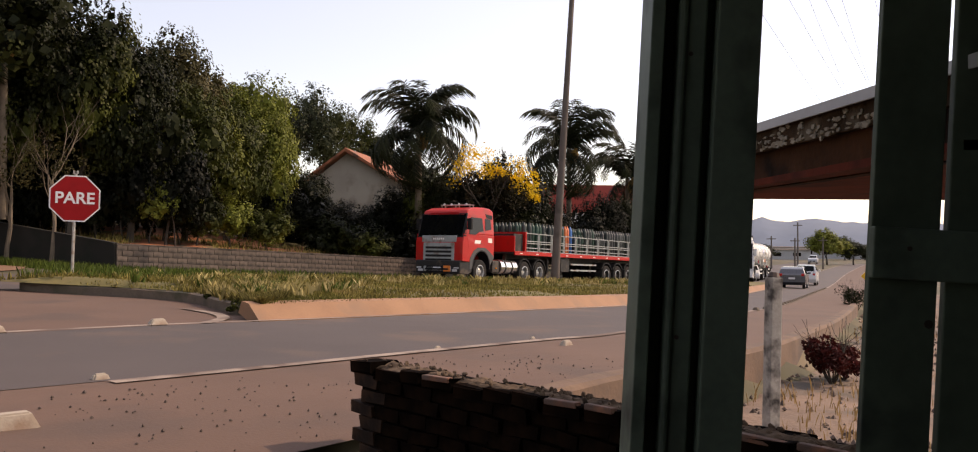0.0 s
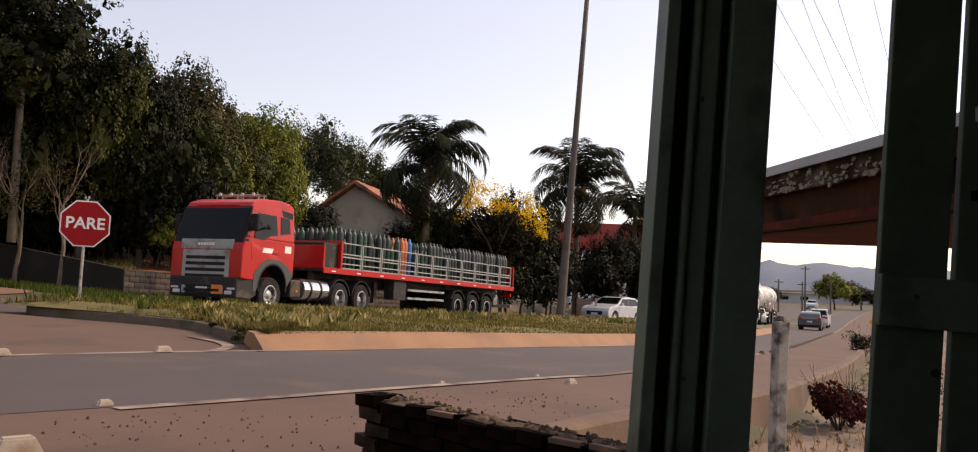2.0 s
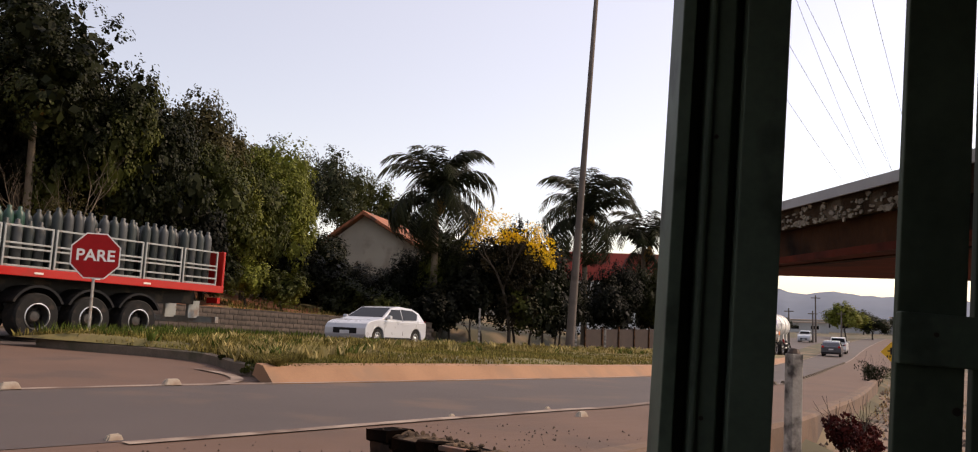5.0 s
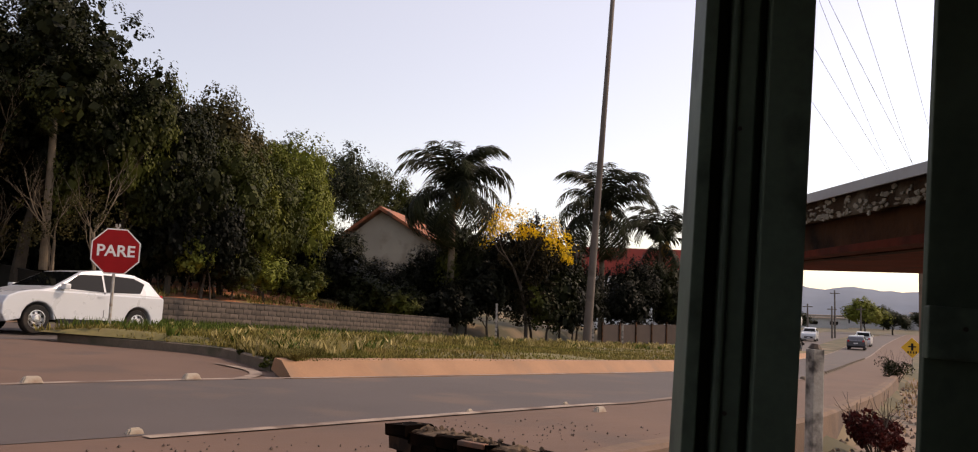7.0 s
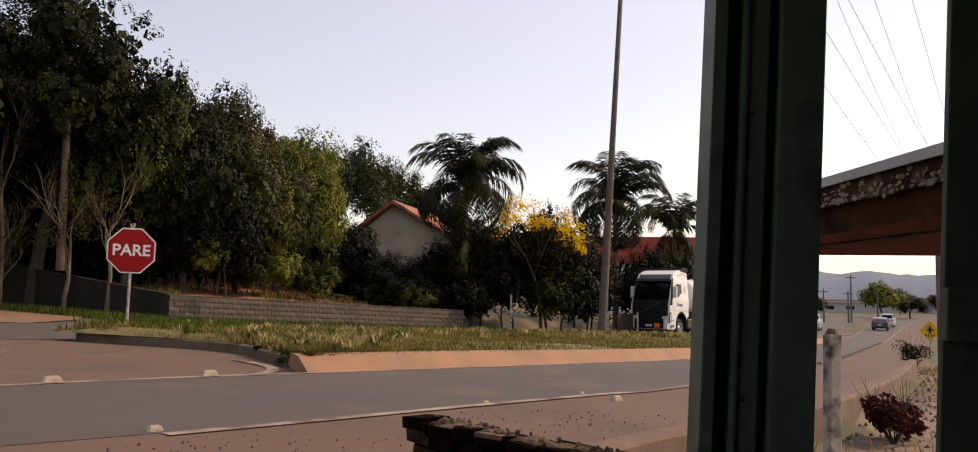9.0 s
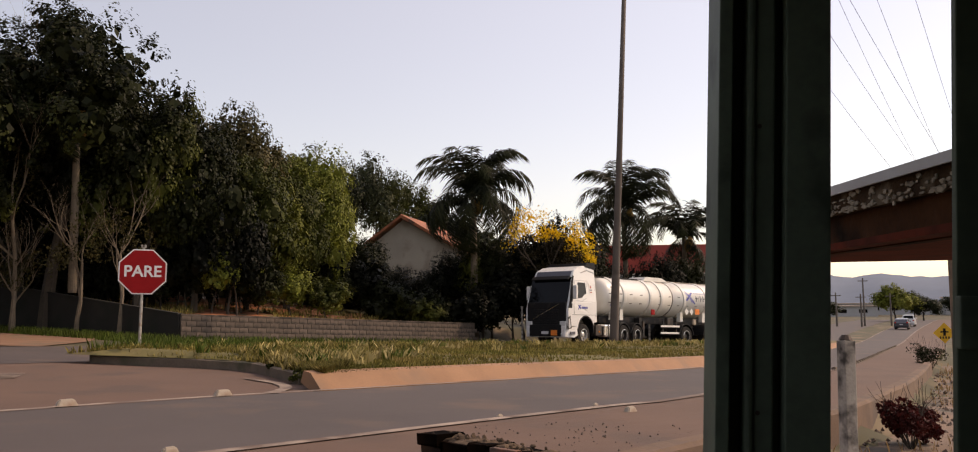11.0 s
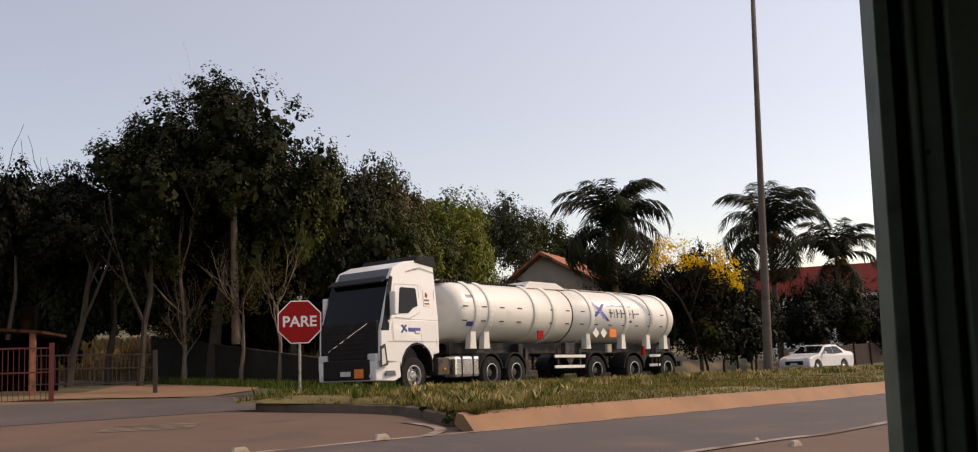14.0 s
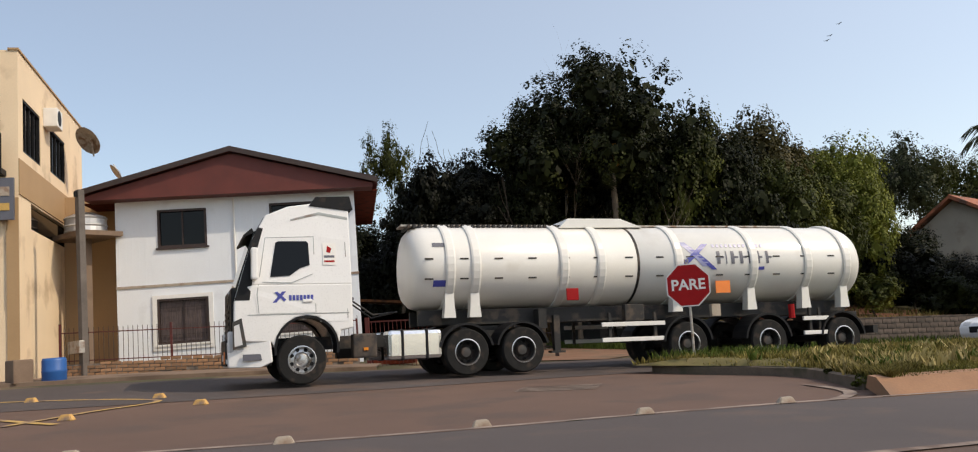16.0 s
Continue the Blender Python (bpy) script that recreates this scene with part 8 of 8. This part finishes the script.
blades("grass", green, rg.uniform(0.15, 0.4, len(green)), GRASS_GREEN, "lush green grass round the stop sign", 3, 0.016)
verge = []
for _ in range(9000):
    t = rg.uniform()
    x, y = (-23.3 + 10.3 * t, 34 - 4 * t) if rg.uniform() < 0.55 else (-13 + 9.2 * t, 30 + 12.6 * t)
    d = rg.uniform(0.1, 2.4) ** 1.2
    x, y = x + d * 0.5, y - d
    if side_of(TRACK, x, y) < -5.2:
        verge.append((x, y, level(x, y) - 0.02))
blades("grass", verge, rg.uniform(0.12, 0.36, len(verge)), GRASS_GREEN, "green verge grass below the walls", 4, 0.018)
bank = []
while len(bank) < 4500:
    x, y = rg.uniform(-24, -8), rg.uniform(30, 44)
    if 0.3 < side_of(BANK, x, y) < 6 and noise.noise((x * 0.35, y * 0.35, 2)) > -0.1:
        bank.append((x, y, land(x, y) - 0.02))
blades("grass", bank, rg.uniform(0.1, 0.35, len(bank)), GRASS, "dry grass over the red soil bank", 5, 0.018)
straw = [(x, y, land(x, y)) for x, y in zip(rg.uniform(-36, -20, 9000), rg.uniform(36, 46, 9000))]
blades("grass", straw, rg.uniform(0.5, 1.2, len(straw)), STRAW, "field of tall straw-coloured dry grass", 6, 0.03)
yardg = []
while len(yardg) < 5000:
    x, y = rg.uniform(1, 16), rg.uniform(5, 36)
    if side_of(YARD_EDGE, x, y) < -0.3 and noise.noise((x * 0.8, y * 0.8, 9)) > 0.05:
        yardg.append((x, y, land(x, y) + 0.02))
blades("grass", yardg, rg.uniform(0.05, 0.22, len(yardg)), STRAW, "sparse dry grass on the yard's soil", 7, 0.006)
soil = sheet("red_bank", steps((-24, -3, 0.7)), steps((28.5, 46, 0.7)), lambda x, y: land(x, y) + 0.03 + 0.12 * noise.noise((x * 0.8, y * 0.8, 4)) if side_of(BANK, x, y) > 1.0 else land(x, y) - 0.6, RED_SOIL, label="bare red soil bank behind the walls", category="soil")
DIRT = mat("reddish_dirt", (0.2, 0.105, 0.06), 0.95, spread=0.3, scale=0.9, fine=20, bump=0.5, dirt=(0.13, 0.09, 0.055), dirt_amount=0.4)
drive = band("dirt_drive", resample(np.array([(-17.4, 19.4), (-18.6, 23.5), (-20.8, 28), (-25, 35)]), 20), resample(np.array([(-13.6, 22.5), (-14.4, 26.5), (-16, 30), (-21, 37)]), 20), 0.03, DIRT, 3, label="reddish dirt drive climbing past the gate", category="path", kind="structure")


def stones(name, n, where, size, material, label, seed):
    r2 = np.random.default_rng(seed)
    verts, faces = [], []
    base = np.array([(1, 0, 0), (-1, 0, 0), (0, 1, 0), (0, -1, 0), (0, 0, 1), (0, 0, -0.5)], float)
    tris = ((0, 2, 4), (2, 1, 4), (1, 3, 4), (3, 0, 4), (2, 0, 5), (1, 2, 5), (3, 1, 5), (0, 3, 5))
    for _ in range(n):
        x, y, z = where(r2)
        s = size * r2.uniform(0.4, 1.6)
        v = base * s * r2.uniform(0.5, 1.2, (6, 3))
        a = r2.uniform(0, 6.3)
        rot = np.array([[math.cos(a), -math.sin(a), 0], [math.sin(a), math.cos(a), 0], [0, 0, 1]])
        b = len(verts)
        verts += [tuple(q) for q in v @ rot.T + (x, y, z + 0.2 * s)]
        faces += [tuple(b + i for i in t) for t in tris]
    return tagged(raw(name, verts, faces, material), label, "stones", kind="stuff")


def yard_place(r2):
    while True:
        x, y = r2.uniform(1, 14), r2.uniform(5, 30)
        s = side_of(YARD_EDGE, x, y)
        if -3.5 < s < -0.2:
            return x, y, land(x, y) + 0.04


def dirt_place(r2):
    while True:
        x, y = r2.uniform(-4.5, 1.5), r2.uniform(3.8, 9)
        if side_of(EDGE_NEAR, x, y) < -0.3 and side_of(YARD_EDGE, x, y) > 0.2 and noise.noise((x * 0.9, y * 0.9, 11)) > -0.25:
            return x, y, level(x, y) + 0.03


ROCK = mat("yard_rock", (0.09, 0.062, 0.048), 0.9, spread=0.35, scale=3, fine=25, bump=0.4, island=0.45)
stones("rubble", 1300, yard_place, 0.034, ROCK, "loose stones and rubble strewn over the yard", 31)
stones("gravel", 380, dirt_place, 0.01, BOLT, "dark crumbs of gravel on the shoulder", 32)


def red_shrub(x, y, h, r, seed, material, label):
    top = thing("shrub", pose(x, y, land(x, y)), label, "shrub")
    rng = random.Random(seed)
    bm = bmesh.new()
    for _ in range(9):
        limb(bm, rng, (0, 0, 0), (rng.uniform(-0.7, 0.7), rng.uniform(-0.7, 0.7), 1), h * 0.75, 0.012, 1)
    part("stems", bm, BARK, top)
    r2 = np.random.default_rng(seed)
    p = crown_points(r2, 14, 2200, 0.9, 0.7, 0.36) * (r, r, h * 0.5) + (0, 0, h * 0.55)
    me = leaf_mesh("leaves", p, r2.uniform(0.03, 0.07, len(p)), r2, ratio=0.7)
    me.materials.append(material)
    o = new("leaves", me)
    o.parent = top


red_shrub(4.15, 10.4, 0.72, 0.42, 5, RED_LEAF, "dark red leafy shrub in the yard")
red_shrub(4.5, 10.9, 0.5, 0.4, 6, RED_LEAF, "dark red leafy shrub in the yard")
red_shrub(12.6, 29.5, 1.1, 0.8, 7, LEAF_DARK, "dark green bush beside the warning sign")
red_shrub(-3.6, 13.4, 0.3, 0.55, 8, LEAF_MID, "low green weeds over the kerb's end")
red_shrub(-4.6, 14.9, 0.28, 0.5, 9, LEAF_DARK, "low green weeds over the kerb's end")


# ---- birds ----
def bird(label):
    top = thing("bird", pose(0, 0, 200), label, "bird", "birds circling in the sky")
    black = PLASTIC
    part("body", lathe([(0.01, -0.2), (0.04, -0.1), (0.05, 0.03), (0.03, 0.15), (0.01, 0.2)], 8, "X"), black, top)
    for k in (-1, 1):
        part("wing", prism([(0.07, 0), (0.03, k * 0.42), (-0.06, k * 0.45), (-0.08, 0)], -0.012, 0.012), black, top, "", pose(0, 0, 0.03, k * 14, 0, 0))
    return top


BIRDS = [bird("small dark bird soaring with spread wings") for _ in range(3)]


# ---- what moves ----
def along(line):
    d = np.r_[0, np.cumsum(np.hypot(*np.diff(line, axis=0).T))]
    return lambda s: np.array([np.interp(s, d, line[:, 0]), np.interp(s, d, line[:, 1])]), d


def distance_rows(line, marks):
    """Seconds and places on the line turned into a smooth run of distances."""
    at, d = along(line)
    ts = np.array([m[0] for m in marks], float)
    ss = np.array([d[np.hypot(*(line - np.array(m[1:])).T).argmin()] for m in marks])
    v = np.gradient(ss, ts)

    def s_of(t):
        k = int(np.clip(np.searchsorted(ts, t) - 1, 0, len(ts) - 2))
        h = ts[k + 1] - ts[k]
        u = (t - ts[k]) / h
        if u < 0 or u > 1:
            e = 0 if u < 0 else -1
            return ss[e] + v[e] * (t - ts[e])
        return (2 * u ** 3 - 3 * u * u + 1) * ss[k] + (u ** 3 - 2 * u * u + u) * h * v[k] + (3 * u * u - 2 * u ** 3) * ss[k + 1] + (u ** 3 - u * u) * h * v[k + 1]

    return at, s_of


def rolling(at, s, front, back, base, tail=None):
    """The pose of a body whose front point lies at s - front and whose rear point at s - back; its origin is base behind the front point."""
    p, q = at(s - front), at(s - back)
    if tail is not None:  # the trailer's axles run on a line of their own
        way = (at(s - back + 1) - at(s - back - 1)) / 2
        q = q + tail * np.array([-way[1], way[0]])
    a, b = Vector((*p, level(*p) + 0.025)), Vector((*q, level(*q) + 0.025))
    fwd = (a - b).normalized()
    left = Vector((0, 0, 1)).cross(fwd).normalized()
    up = fwd.cross(left)
    o = a - fwd * base
    m = Matrix((fwd, left, up)).transposed().to_4x4()
    m.translation = o
    return m


FLIGHT = [[(0.0, -56.0, 76.5, 11.8), (14.0, -40.6, 96.5, 25.9), (14.5, -37.5, 100.5, 28.7), (15.0, -31.9, 102.7, 31.5), (15.5, -28.8, 106.3, 34.0), (16.0, -28.2, 112.4, 37.2)], [(0.0, -50.8, 78.1, 17.8), (14.0, -38.9, 96.8, 27.8), (14.5, -36.5, 100.6, 29.8), (15.0, -32.5, 102.6, 30.1), (15.5, -29.6, 106.1, 32.3), (16.0, -29.3, 111.8, 35.8)], [(0.0, -51.8, 79.3, 10.9), (14.0, -39.6, 97.2, 24.4), (14.5, -37.1, 100.8, 27.1), (15.0, -32.8, 102.7, 28.8), (15.5, -30.0, 106.0, 31.4), (16.0, -29.7, 111.6, 35.2)]]


def motions():
    highway = offset(resample(np.array(EDGE_NEAR), 500), 1.9)
    lane = offset(TRACK, -1.05)
    far_lane = offset(TRACK, -1.8)
    times = [k / 10 for k in range(161)]
    runs = [
        (lane, [(0, -0.75, 37.45), (1.5, -5.15, 28.25), (2.0, -6.65, 24.75), (3.0, -9.45, 19.1), (6.0, -20.5, 3.4), (9, -36, -13), (16, -60, -37)], [(red_tractor, 0, 3.6, 0, "red"), (flatbed, 4.3, 4.3 + 8.25, 0, "redbed")]),
        (far_lane, [(0, 22.6, 73.8), (3.5, 20.0, 68.5), (8.2, 9.5, 54), (11, 0.75, 42.0), (12.5, -4.34, 34.19), (13.5, -7.48, 27.32), (14, -8.89, 24.14), (14.5, -10.4, 21.34), (15, -11.92, 18.3), (15.5, -13.62, 15.35), (16, -15.5, 12.22)], [(white_tractor, 0.1, 3.7, 0, "white"), (tanker, 4.35, 4.35 + 7.3, 0, "tank")]),
        (lane, [(0, 12.5, 57), (1.5, 8.3, 51), (3.5, 2.0, 42.0), (6.0, -6.85, 24.1), (7.0, -9.4, 19.2), (9, -16, 8.8), (16, -55, -32)], [(hatchback, -1.28, 1.28, 1.28, "hatch")]),
        (lane, [(0, 25.5, 80.5), (3.5, 23.2, 74), (7, 20.2, 68), (12.5, 10.6, 54), (13.5, 7.6, 50), (14.5, 4.5, 45.5), (15, 2.2, 42.2), (15.4, 0.0, 38.6), (16, -3.2, 32.8)], [(sedan, -1.28, 1.28, 1.28, "sedan")]),
        (highway, [(0, 21.6, 59), (3.5, 29.5, 76), (7, 36, 90), (16, 66, 156)], [(dark_car, -1.28, 1.28, 1.28, "dark")]),
        (highway, [(0, 27.5, 72), (3.5, 34, 86), (7, 41.5, 102), (16, 74, 172)], [(pickup, -1.5, 1.5, 1.5, "pickup")]),
        (lane, [(0, 68, 178), (7, 38, 111), (11, 25, 80), (13.5, 17.5, 64), (16, 10.5, 53.8)], [(oncoming, -1.5, 1.5, 1.5, "oncoming")]),
    ]
    for line, marks, bodies in runs:
        at, s_of = distance_rows(line, marks)
        ss = [s_of(t) for t in times]
        for body, front, back, base, key in bodies:
            walk(body, [(t, rolling(at, s, front, back, base, 0.95 if body is tanker else None)) for t, s in zip(times, ss)])
            for hub, r in TURN[key]:
                rest = hub.matrix_basis.copy()
                fine = [k / (30 if r < 0.4 else 15) for k in range(481 if r < 0.4 else 241)]
                walk(hub, [(t, rest @ pose(0, 0, 0, 0, math.degrees((s_of(t) - ss[0]) / r), 0)) for t in fine])

    # three birds gliding past; the rows hold for the end of the clip, the rest is their way there
    for b, rows in zip(BIRDS, FLIGHT):
        walk(b, [(t, pose(x, y, z, 0, 8 * math.sin(t), 160 + 6 * t)) for t, x, y, z in rows])


motions()
